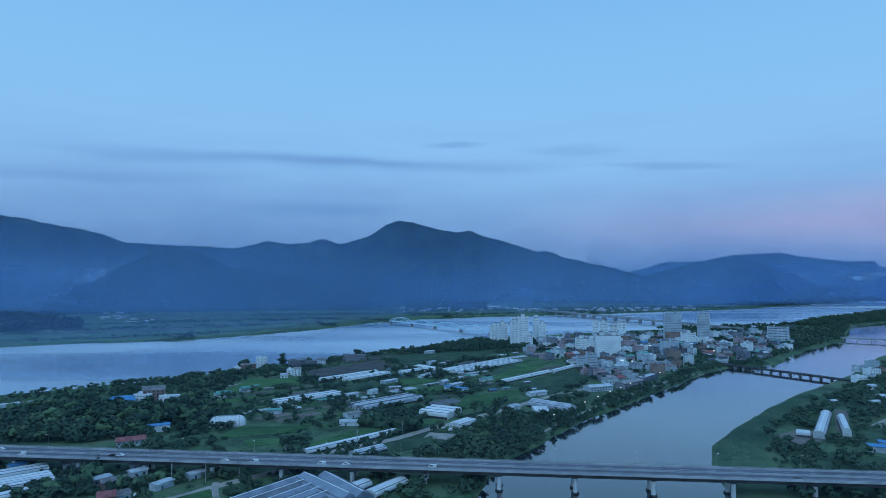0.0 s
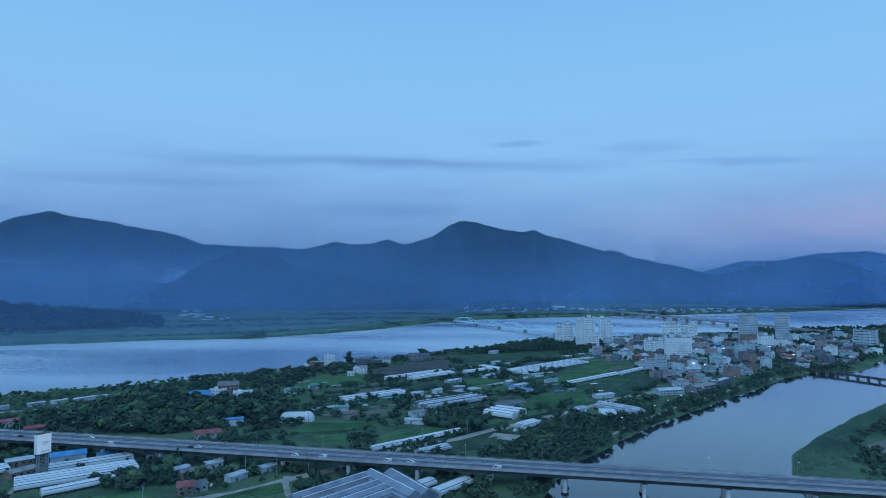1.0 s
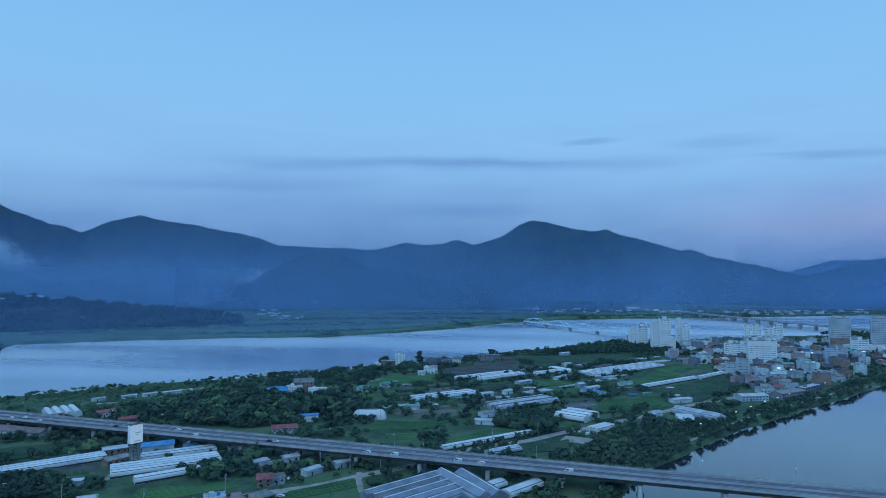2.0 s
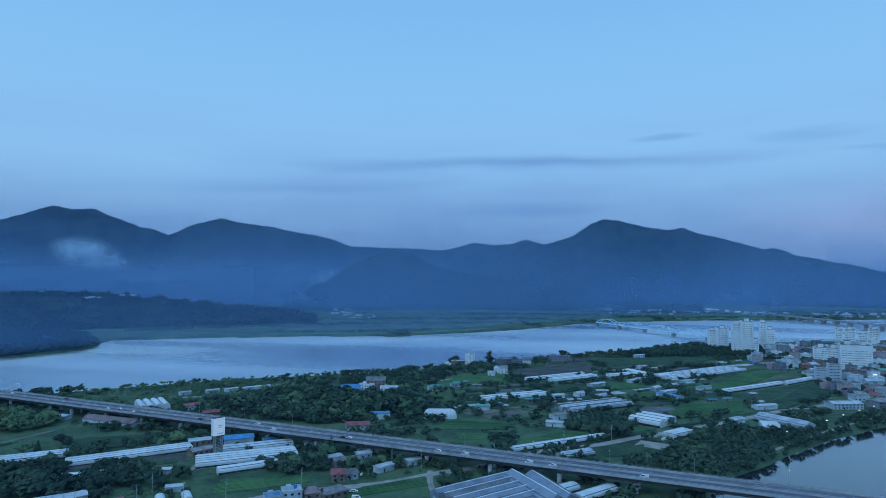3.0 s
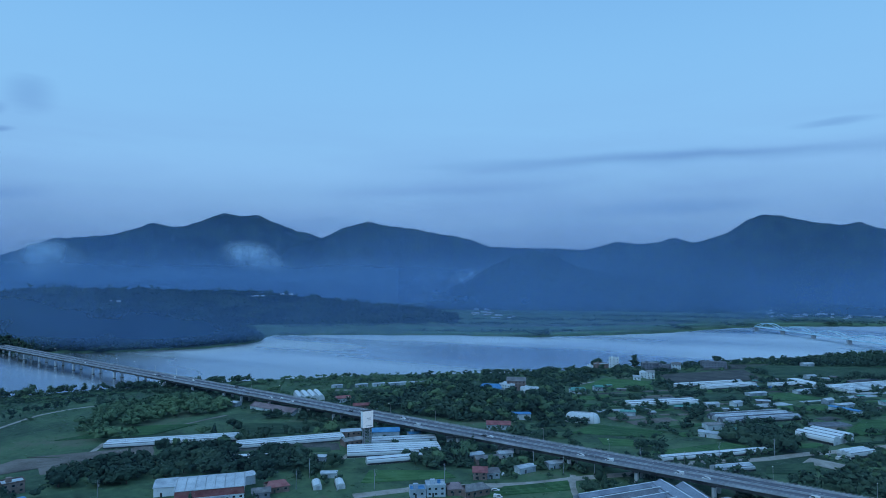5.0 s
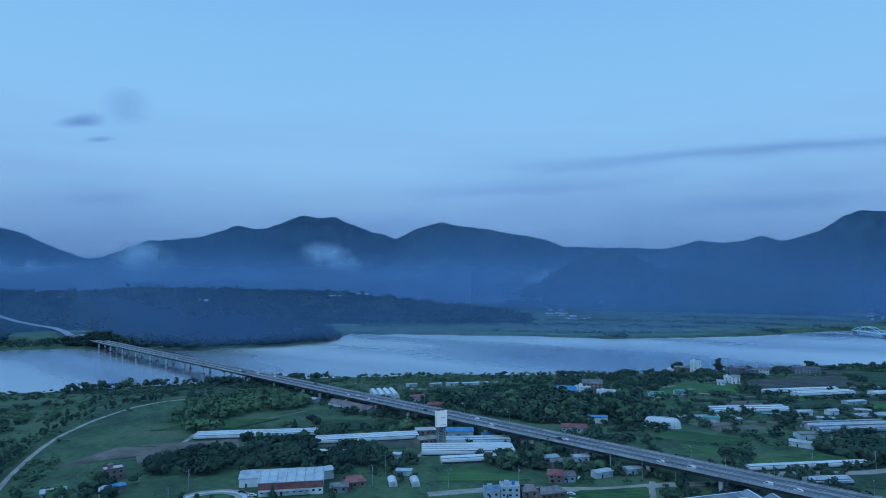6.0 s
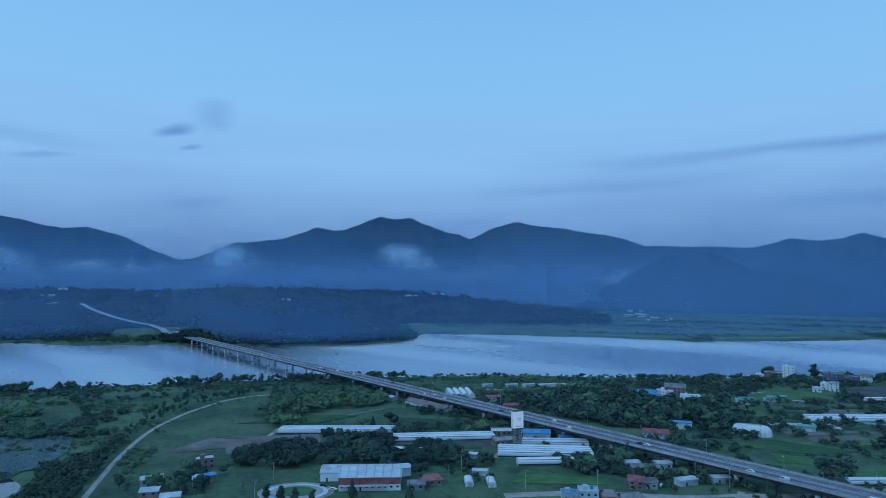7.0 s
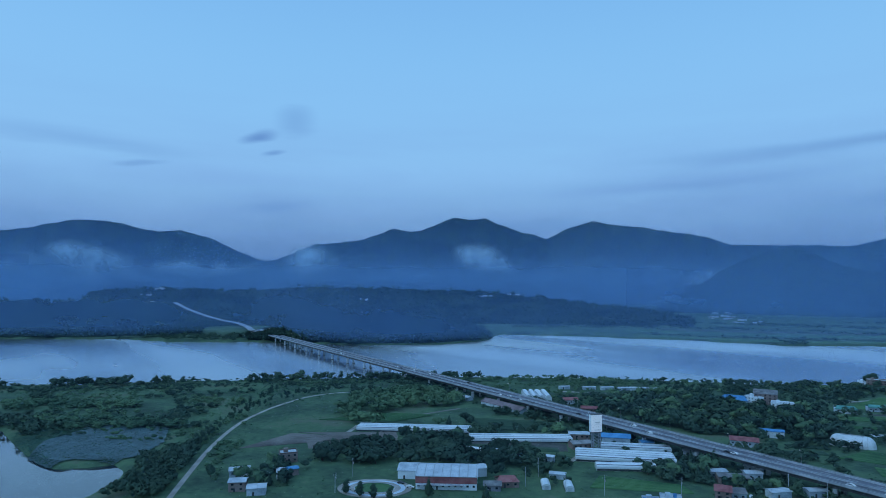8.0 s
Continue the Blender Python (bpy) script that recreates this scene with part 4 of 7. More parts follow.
def house(x, y, turn, length, width, height, roof, wall_m, roof_m, label, name="house", floors=None, tank=False, facing="se", z=None, win=True, limit=24, category="house"):
    """A house or shed: walls, a gabled, hipped, lean-to or flat roof, windows and a door."""
    z = (ground_at(x, y) if z is None else z) - 0.1
    h = thing(name, label, category, (x, y, z), turn)
    hl, hw = length / 2, width / 2
    floors = floors or max(1, round(height / 3.0))
    b = solid((-hl, hl, -hw, hw, -0.6, height), bevel=0.05)
    part("wall", b, wall_m, h)
    if roof == "flat":
        part("roof", solid((-hl + 0.25, hl - 0.25, -hw + 0.25, hw - 0.25, height, height + 0.12)), roof_m, h)
        for s in (-1, 1):
            part("parapet", solid((-hl - 0.05, hl + 0.05, s * hw - 0.12, s * hw + 0.12, height, height + 0.8)), wall_m, h)
            part("parapet", solid((s * hl - 0.12, s * hl + 0.12, -hw + 0.13, hw - 0.13, height, height + 0.8)), wall_m, h)
        part("stair_head", solid((-hl * 0.55, -hl * 0.55 + 2.6, -hw * 0.3, -hw * 0.3 + 2.6, height + 0.12, height + 2.5), bevel=0.05), wall_m, h)
        if tank:
            part("water_tank", cone(bmesh.new(), 0.9, 0.9, height + 0.12, height + 1.9, 10, at=(hl * 0.4, hw * 0.2)), M_ROOF_BLUE, h, "blue plastic water tank")
    else:
        rise = {"gable": width * 0.22, "low": width * 0.10, "hip": width * 0.24, "lean": width * 0.12}[roof]
        eave = 0.5
        if roof == "lean":
            pts = [(-hw - eave, height), (hw + eave, height + rise), (hw + eave, height + rise + 0.2), (-hw - eave, height + 0.2)]
        else:
            pts = [(-hw - eave, height - 0.1), (0, height + rise), (hw + eave, height - 0.1), (hw + eave, height + 0.12), (0, height + rise + 0.25), (-hw - eave, height + 0.12)]
        b = extrude(pts, -hl - eave, hl + eave)
        bmesh.ops.transform(b, matrix=Matrix.Rotation(radians(90), 4, "Z"), verts=b.verts)
        if roof == "hip":
            for v in b.verts:
                if abs(v.co.y) < 0.01:
                    v.co.x *= max(0.2, 1 - width * 0.5 / length)
        part("roof", b, roof_m, h)
        if roof in ("gable", "low"):
            for s in (-1, 1):
                g = extrude([(-hw, height - 0.05), (0, height + rise - 0.05), (hw, height - 0.05)], s * hl - 0.1, s * hl + 0.1)
                bmesh.ops.transform(g, matrix=Matrix.Rotation(radians(90), 4, "Z"), verts=g.verts)
                part("gable_wall", g, wall_m, h)
    if win and name not in ("shed", "barn", "hut", "warehouse", "factory_wing"):
        windows(h, hl, hw, 0.2, floors, (height - 0.3) / floors, 3.4, (1.3, 1.05), facing, limit)
    part("door", solid((-hl * 0.3 - 0.5, -hl * 0.3 + 0.5, -hw - 0.06, -hw + 0.02, 0.1, 2.2)), M_STEEL_DARK, h)
    claim(x, y, hl + 1, hw + 1, turn)
    return h


def apartment(x, y, turn, length, width, height, label, wall_m=None, crown=True, band=True, storey=2.9, low=None):
    """A tower block with balcony slabs, rows of windows, end walls and a lift house on the roof."""
    wall_m = wall_m or M_WHITE
    z = ground_at(x, y) - 0.2
    a = thing("apartment_building", label, "building", (x, y, z), turn)
    hl, hw, floors = length / 2, width / 2, max(3, int(height / storey))
    part("wall", solid((-hl + 0.6, hl - 0.6, -hw + 0.9, hw - 0.9, -0.5, height)), wall_m, a)
    if low:
        part("podium", solid((-hl - 0.4, hl + 0.4, -hw - 0.4, hw + 0.4, -0.5, height * 0.33), bevel=0.1), low, a, "brown tiled lower storeys")
    for s in (-1, 1):
        part("end_wall", solid((s * hl - 0.6, s * hl + 0.6, -hw, hw, -0.5, height + 1.2), bevel=0.05), wall_m, a, "blank pale end wall")
    bays = max(2, round(length / 7.5))
    for k in range(1, bays):
        u = -hl + length * k / bays
        part("dividing_wall", solid((u - 0.35, u + 0.35, -hw - 0.02, hw + 0.02, -0.5, height + 0.3)), wall_m, a)
    for f in range(floors):
        zz = (f + 1) * height / floors
        for s in (-1,):
            if band:
                part("balcony", solid((-hl + 0.62, hl - 0.62, s * hw - (0.9 if s > 0 else 0.0), s * hw + (0.9 if s < 0 else 0.0), zz - 1.55, zz - 0.25)), wall_m, a)
    windows(a, hl - 0.6, hw - 0.9, 0.0, floors, height / floors, length / bays / 2, (length / bays / 2 - 0.5, 1.75), "s", 80)
    part("roof", solid((-hl, hl, -hw, hw, height, height + 0.35)), M_ROOF_GREY, a)
    if crown:
        for k in range(max(1, bays // 2)):
            u = -hl + length * (k + 0.5) / max(1, bays // 2)
            part("lift_house", solid((u - 2.6, u + 2.6, -hw * 0.6, hw * 0.6, height + 0.35, height + 5.0), bevel=0.1), wall_m, a)
            part("lift_house_roof", solid((u - 3.0, u + 3.0, -hw * 0.7, hw * 0.7, height + 5.0, height + 5.4)), M_ROOF_GREY, a)
    claim(x, y, hl + 3, hw + 3, turn)
    return a


def strip(name, label, pts, width, material, category="road", lift=0.15, z=None, kind="structure", step=8.0):
    """A road or path draped over the ground along a line of points."""
    p = np.array(pts, float)
    seg = np.hypot(*np.diff(p, axis=0).T)
    s = np.concatenate([[0], np.cumsum(seg)])
    t = np.linspace(0, s[-1], max(3, int(s[-1] / step)))
    x, y = np.interp(t, s, p[:, 0]), np.interp(t, s, p[:, 1])
    for _ in range(3):
        x[1:-1], y[1:-1] = (x[:-2] + 2 * x[1:-1] + x[2:]) / 4, (y[:-2] + 2 * y[1:-1] + y[2:]) / 4
    dxx, dyy = np.gradient(x), np.gradient(y)
    n = np.hypot(dxx, dyy)
    ox, oy = -dyy / n * width / 2, dxx / n * width / 2
    h = (np.interp(t, s, p[:, 2]) if p.shape[1] > 2 else land_height(x, y)) + lift
    rows = [np.stack([x + ox * k, y + oy * k, h - d], -1) for k, d in ((1.08, 0.6), (1, 0), (-1, 0), (-1.08, 0.6))]
    v = np.stack(rows, 0).reshape(-1, 3)
    ob = new(name, mesh_np(name, v, grid_faces(4, len(t)), material))
    for i in range(0, len(t) - 1):
        claim((x[i] + x[i + 1]) / 2, (y[i] + y[i + 1]) / 2, n[i] * 0.6, width / 2, math.degrees(math.atan2(dyy[i], dxx[i])))
    return tagged(ob, label, category, kind=kind)


fields = []


def field(label, corners, material, rows=2.2, height=0.5):
    """A crop field: raised beds side by side that fill a four-cornered plot."""
    c = np.array(corners, float)
    a, b, d = c[0], c[1], c[3]
    lu, lv = max(np.hypot(*(c[1] - c[0])), np.hypot(*(c[2] - c[3]))), max(np.hypot(*(c[3] - c[0])), np.hypot(*(c[2] - c[1])))
    n = max(4, int(lv / rows))
    m = max(3, int(lu / 12))
    verts, faces = [], []
    us = np.linspace(0, 1, m)
    for k in range(n):
        base = len(verts) // 1
        for w, zz in ((0.0, 0.0), (0.18, height), (0.62, height), (0.8, 0.0)):
            v = (k + w) / n
            for u in us:
                p = (c[0] * (1 - u) + c[1] * u) * (1 - v) + (c[3] * (1 - u) + c[2] * u) * v
                verts.append((p[0], p[1], zz))
        for r in range(3):
            for i in range(m - 1):
                q = base + r * m + i
                faces.append((q, q + 1, q + m + 1, q + m))
    v = np.array(verts)
    v[:, 2] = land_height(v[:, 0], v[:, 1]) + 0.12 + v[:, 2] * (1 + 0.5 * value_noise(v[:, 0], v[:, 1], 9, 4))
    ob = new("crop_field", mesh_np("crop_field", v, faces, material))
    fields.append(c)
    return tagged(ob, label, "field", kind="stuff")


def off_fields(x, y):
    x, y = np.asarray(x, float), np.asarray(y, float)
    ok = np.ones(x.shape, bool)
    for c in fields:
        lo, hi = c.min(0) - 2, c.max(0) + 2
        near_by = np.nonzero((x > lo[0]) & (x < hi[0]) & (y > lo[1]) & (y < hi[1]))[0]
        if len(near_by):
            ok[near_by] &= inside_distance([tuple(p) for p in c], x[near_by], y[near_by]) < -1.0
    return ok


# ---------------------------------------------------------------- trees
def clump_set(n, seed, kind):
    """Leaf clumps of one crown: their centres and sizes, for a tree one metre tall."""
    g = np.random.default_rng(seed)
    if kind == "round":
        lobes = [(g.normal(0, 0.19), g.normal(0, 0.19), g.uniform(0.34, 0.78), g.uniform(0.19, 0.28)) for _ in range(6)] + [(0, 0, 0.52, 0.33)]
    elif kind == "willow":
        lobes = [(g.normal(0, 0.24), g.normal(0, 0.24), g.uniform(0.4, 0.7), g.uniform(0.2, 0.3)) for _ in range(7)]
    elif kind == "tall":
        lobes = [(g.normal(0, 0.05), g.normal(0, 0.05), 0.25 + 0.65 * i / 6, 0.17 - 0.011 * i) for i in range(7)]
    elif kind == "pine":
        lobes = [(g.normal(0, 0.02), g.normal(0, 0.02), 0.2 + 0.75 * i / 6, 0.24 * (1 - i / 7.5)) for i in range(7)]
    else:
        lobes = [(g.normal(0, 0.35), g.normal(0, 0.35), g.uniform(0.25, 0.55), g.uniform(0.3, 0.42)) for _ in range(4)]
    out = []
    for k in range(n):
        lx, ly, lz, lr = lobes[k % len(lobes)]
        d = g.normal(size=3)
        d /= np.linalg.norm(d)
        d[2] = abs(d[2]) * 0.9 - 0.25
        q = lr * g.uniform(0.86, 1.1)
        out.append((lx + d[0] * q, ly + d[1] * q, lz + d[2] * q, lr * g.uniform(0.2, 0.4) * (1.0 if kind != "bush" else 1.5)))
    return np.array(out), lobes


OCTA = np.array([(1, 0, 0), (-1, 0, 0), (0, 1, 0), (0, -1, 0), (0, 0, 1), (0, 0, -1)], float)
OCTA_FACES = np.array([(0, 2, 4), (2, 1, 4), (1, 3, 4), (3, 0, 4), (2, 0, 5), (1, 2, 5), (3, 1, 5), (0, 3, 5)])


def ball(level):
    """A round ball from a halved octahedron: vertices and triangles."""
    vs, fs = [tuple(v) for v in OCTA], [tuple(f) for f in OCTA_FACES]
    for _ in range(level):
        mids, out = {}, []

        def mid(a, b):
            key = (min(a, b), max(a, b))
            if key not in mids:
                m = np.array(vs[a]) + np.array(vs[b])
                vs.append(tuple(m / np.linalg.norm(m)))
                mids[key] = len(vs) - 1
            return mids[key]
        for a, b, c in fs:
            ab, bc, ca = mid(a, b), mid(b, c), mid(c, a)
            out += [(a, ab, ca), (ab, b, bc), (ca, bc, c), (ab, bc, ca)]
        fs = out
    return np.array(vs), np.array(fs)


BALLS = [ball(k) for k in range(3)]


def crown_arrays(n, seed, kind):
    """A crown of leafy lobes, broken up by many small sprays of leaves: vertices, triangles and rounded normals."""
    c, lobes = clump_set(n, seed, kind)
    g = np.random.default_rng(seed + 99)
    level = 1 if n > 30 else 0
    if n <= 28 and kind != "bush":
        lobes = lobes[-4:] if n <= 15 else lobes[-5:]
    bv, bf = BALLS[level]
    vs, fs, ns, off = [], [], [], 0

    def add(v, f, centre):
        nonlocal off
        d = v - np.asarray(centre)
        d = d / np.maximum(np.linalg.norm(d, axis=1, keepdims=True), 1e-6)
        out = v - np.array([0, 0, 0.45])
        out = out / np.maximum(np.linalg.norm(out, axis=1, keepdims=True), 1e-6)
        d = d * 0.75 + out * 0.45 + np.array([0, 0, 0.15])
        vs.append(v)
        ns.append(d / np.linalg.norm(d, axis=1, keepdims=True))
        fs.append(np.asarray(f) + off)
        off += len(v)

    if kind == "bush":
        for x, y, z, r in c:
            q, _ = np.linalg.qr(g.normal(size=(3, 3)))
            v = (OCTA * g.uniform(0.6, 1.35, (6, 1))) @ q * r * np.array([1, 1, 0.75]) + (x, y, z)
            add(v, OCTA_FACES, (x, y, z - r))
        return np.concatenate(vs), np.concatenate(fs), np.concatenate(ns)
    for x, y, z, r in lobes:
        v = bv * g.uniform(0.7, 1.0, (len(bv), 1)) * r * np.array([1.0, 1.0, 0.88])
        add(v + (x, y, z), bf, (x, y, z - 0.2 * r))
    quad = np.array([(-1, -1, 0), (1, -1, 0), (1, 1, 0), (-1, 1, 0)], float)
    for k in range(n * 5 if n > 30 else n * 3):                  # bent sprays of leaves, standing off the lobes
        lx, ly, lz, lr = lobes[k % len(lobes)]
        d = g.normal(size=3)
        d[2] = abs(d[2]) * 1.2 - 0.3
        d /= np.linalg.norm(d)
        e = d + g.normal(0, 0.35, 3) + (0, 0, 0.25)
        e /= np.linalg.norm(e)
        a = np.cross(e, g.normal(size=3))
        a /= np.linalg.norm(a)
        b = np.cross(e, a)
        u = lr * (g.uniform(0.1, 0.25) if n > 30 else g.uniform(0.14, 0.32))
        w = quad * g.uniform(0.6, 1.25, (4, 1)) * u
        bend = np.array([-0.3, 0.25, -0.3, 0.25]) * u
        at = np.array([lx, ly, lz]) + d * lr * g.uniform(0.75, 1.15) * np.array([1.06, 1.06, 0.95])
        add(at + w[:, :1] * a + w[:, 1:2] * b + bend[:, None] * e, [(0, 1, 2), (0, 2, 3)], (lx, ly, lz - 0.2 * lr))
    return np.concatenate(vs), np.concatenate(fs), np.concatenate(ns)


def trunk_mesh(seed, kind):
    g = np.random.default_rng(seed)
    b = bmesh.new()
    cone(b, 0.035, 0.018, -0.03, 0.5, 7)
    if kind != "pine":
        for k in range(5):
            a, up = k * 1.26 + g.uniform(-0.3, 0.3), g.uniform(0.28, 0.45)
            tube(b, [(0, 0, up), (0.1 * math.cos(a), 0.1 * math.sin(a), up + 0.14), (0.17 * math.cos(a), 0.17 * math.sin(a), up + 0.28)], 0.011, 5)
    else:
        cone(b, 0.018, 0.004, 0.5, 0.97, 6)
    me = bpy.data.meshes.new("trunk")
    b.to_mesh(me)
    b.free()
    me.materials.append(M_BARK)
    return me


TREE_KINDS = {"round": (M_LEAF, 56), "willow": (M_LEAF_PALE, 56), "tall": (M_LEAF, 44), "pine": (M_LEAF, 44)}


def crown_mesh(n, seed, kind, material):
    v, f, nn = crown_arrays(n, seed, kind)
    return mesh_np("crown", v, f, material, True, nn)


tree_meshes = {k: [(trunk_mesh(s, k), crown_mesh(n, s, k, m)) for s in range(3)] for k, (m, n) in TREE_KINDS.items()}
TREE_LABEL = {"round": "dark green broadleaf tree with a full crown", "willow": "pale green willow tree with a loose crown",
              "tall": "tall slim dark poplar tree", "pine": "dark green conical evergreen tree"}
tree_count = [0]


def tree(x, y, height, kind="round", wide=1.0, z=None):
    tree_count[0] += 1
    i = tree_count[0] % 3
    t = thing("tree", TREE_LABEL[kind], "tree", group="trees on the river island")
    zz = (ground_at(x, y) if z is None else z) - 0.1
    t.matrix_basis = pose(x, y, zz, 0, 0, (x * 37 + y * 17) % 360) @ Matrix.Diagonal((height * wide, height * wide, height, 1))
    tr, cr = tree_meshes[kind][i]
    part("trunk", tr, None, t)
    part("crown", cr, None, t)
    return t


def woods(name, label, pts, heights, kind="round", material=None, clumps=30, variants=4, seed=0, wide=1.0, foot=None):
    """Many trees or shrubs as one mass: points (n, 2), heights (n,)."""
    if not len(pts):
        return None
    g = np.random.default_rng(seed + 11)
    temps = [crown_arrays(clumps, 40 + s + seed, kind) for s in range(variants)]
    z = land_height(pts[:, 0], pts[:, 1]) if foot is None else foot
    vs, fs, ns, off = [], [], [], 0
    for k, (tv, tf, tn) in enumerate(temps):
        sel = np.arange(len(pts)) % variants == k
        n = int(sel.sum())
        if not n:
            continue
        a = g.uniform(0, 6.283, n)
        h = heights[sel]
        w = h * wide * g.uniform(0.8, 1.25, n)
        c, s = np.cos(a)[:, None], np.sin(a)[:, None]
        X = (tv[None, :, 0] * c - tv[None, :, 1] * s) * w[:, None] + pts[sel, 0][:, None]
        Y = (tv[None, :, 0] * s + tv[None, :, 1] * c) * w[:, None] + pts[sel, 1][:, None]
        Z = tv[None, :, 2] * h[:, None] + z[sel][:, None] - 0.3
        vs.append(np.stack([X, Y, Z], -1).reshape(-1, 3))
        ns.append(np.stack([tn[None, :, 0] * c - tn[None, :, 1] * s, tn[None, :, 0] * s + tn[None, :, 1] * c, np.broadcast_to(tn[None, :, 2], X.shape)], -1).reshape(-1, 3))
        fs.append((tf[None] + (np.arange(n) * len(tv))[:, None, None]).reshape(-1, 3) + off)
        off += n * len(tv)
    ob = new(name, mesh_np(name, np.concatenate(vs), np.concatenate(fs), material or M_LEAF, True, np.concatenate(ns)))
    return tagged(ob, label, "trees", kind="stuff")


OPEN_GRASS = [(-390, 138), (-490, 186), (-550, 239), (-577, 322), (-507, 295), (-476, 245), (-424, 247), (-417, 194), (-373, 166)]     # meadow between track and houses


CLEARINGS = [OPEN_GRASS, [(-444, 270), (-474, 318), (-453, 366), (-446, 410), (-416, 395), (-403, 341), (-381, 328)], [(-405, 350), (-336, 403), (-310, 379), (-369, 322)],
             [(-358, 303), (-295, 348), (-280, 331), (-336, 283)], [(-249, 289), (-192, 342), (-172, 327), (-188, 286), (-227, 269)]]      # open plots free of trees


def scatter(poly, spacing, seed, keep=1.0, margin=2.5, shore=4.0, clear_fields=True, rough=None):
    """Random points in a four- or more-cornered area, off water, roads, buildings and fields."""
    g = np.random.default_rng(seed)
    p = np.array(poly, float)
    lo, hi = p.min(0), p.max(0)
    n = int((hi[0] - lo[0]) * (hi[1] - lo[1]) / spacing ** 2 * keep)
    q = g.uniform(lo, hi, (n, 2))
    ok = inside_distance(poly, q[:, 0], q[:, 1]) > 0
    q = q[ok]
    ok = (shore_distance(q[:, 0], q[:, 1]) > shore) & free(q[:, 0], q[:, 1], margin)
    if clear_fields and margin > 1.0:
        for open_plot in CLEARINGS:
            ok &= inside_distance(open_plot, q[:, 0], q[:, 1]) < 2
    if clear_fields:
        ok &= off_fields(q[:, 0], q[:, 1])
    if rough:
        ok &= value_noise(q[:, 0], q[:, 1], rough[0], seed) > rough[1]
    return q[ok]

# ---------------------------------------------------------------- roads, paths and fields
strip("road", "grey village lane between fields and greenhouses", [(151, 663), (94, 607), (62, 565), (25, 525), (-1, 496), (-17, 481), (-35, 456), (-62, 437), (-79, 419), (-97, 384), (-125, 359), (-142, 336), (-193, 298), (-219, 266)], 7, M_PATH)
strip("path", "pale dirt track through the meadow", [(-568, 338), (-578, 310), (-576, 278), (-547, 231), (-512, 192), (-475, 163), (-436, 138), (-395, 115), (-357, 94)], 3.2, M_PATH)
strip("path", "pale gravel track beside the shed", [(-130, 362), (-123, 338), (-113, 323)], 3.5, M_PATH)
strip("path", "pale dirt track beside the greenhouse", [(-439, 258), (-420, 237), (-408, 217)], 3.5, M_PATH)
strip("path", "worn track on a grassy bank", [(-439, 304), (-441, 318), (-440, 343), (-439, 364)], 3, M_SOIL)
strip("road", "pale bank road along the channel", [(389, 836), (296, 754), (252, 706), (200, 644), (143, 576), (100, 515), (75, 478)], 2.6, M_PATH)
strip("path", "pale track across the green meadow", [(-268, 314), (-273, 328), (-282, 348)], 3, M_PATH)
strip("road", "grey yard beside the greenhouses", [(-12, 469), (-3, 471), (7, 463)], 16, M_PATH)
strip("road", "pale lane with low sheds near the river bank", [(-445, 500), (-395, 529), (-383, 559), (-368, 578)], 5, M_PATH)
strip("path", "pale garden path by the round lawn", [(-236, 652), (-229, 691), (-222, 701)], 3, M_PATH)
field("bright green field of short crops", [(-165, 458), (-109, 475), (-105, 498), (-159, 494)], M_CROP)
field("green lawn beside the pale sheds", [(-225, 641), (-155, 678), (-169, 731), (-222, 724)], M_CROP)
field("grey mulched vegetable plot", [(-141, 718), (-62, 812), (-90, 886), (-172, 783)], M_PLOUGH)
field("wide grey-green vegetable plot", [(-52, 830), (59, 920), (88, 1007), (-87, 932)], M_CROP_DARK)
field("grey mulched plot near the river trees", [(-136, 848), (-91, 892), (-64, 952), (-129, 912)], M_PLOUGH)
field("green field beside a white greenhouse", [(47, 705), (74, 713), (137, 840), (108, 860)], M_CROP)
field("dark green square crop field", [(82, 620), (111, 629), (176, 738), (164, 793)], M_CROP_DARK)
field("dark green crop field beside a tunnel", [(71, 682), (99, 641), (164, 793), (144, 771)], M_CROP_DARK)
field("green plot with low crops", [(8, 550), (73, 605), (82, 659), (25, 624)], M_CROP)
field("green crop strip beside a long greenhouse", [(-102, 436), (-81, 430), (-43, 485), (-61, 488)], M_CROP)
field("green vegetable strip", [(-70, 689), (-40, 677), (-1, 715), (-31, 732)], M_CROP)
field("green vegetable strip behind sheds", [(-105, 637), (-51, 674), (-78, 698), (-105, 678)], M_CROP_DARK)
field("green plot below the grey greenhouses", [(-37, 627), (10, 660), (5, 678), (-39, 651)], M_CROP)
field("green garden plot by the lane", [(-229, 285), (-187, 321), (-199, 329), (-239, 306)], M_CROP)
field("green roadside meadow strip", [(-157, 303), (-122, 336), (-129, 350), (-156, 322)], M_CROP)
field("bare brown ploughed soil", [(-431, 158), (-419, 192), (-403, 241), (-448, 206)], M_SOIL, height=0.3)
field("bare mauve-brown soil beside the greenhouse", [(-434, 210), (-404, 271), (-380, 258), (-400, 196)], M_SOIL, height=0.25)
field("bare brown soil strip", [(-403, 241), (-395, 255), (-406, 263), (-447, 210)], M_SOIL, height=0.3)
field("bright green grass plot", [(-475, 242), (-431, 290), (-431, 330), (-465, 300)], M_CROP)
field("green grass plot by a long greenhouse", [(-334, 287), (-287, 325), (-295, 333), (-340, 292)], M_CROP_DARK)
field("dark green vegetable plot behind the tunnels", [(-403, 347), (-340, 396), (-316, 376), (-368, 326)], M_CROP_DARK, height=0.7)
field("grey-green plot between the tunnels", [(-354, 303), (-297, 344), (-284, 331), (-335, 287)], M_PLOUGH, height=0.35)
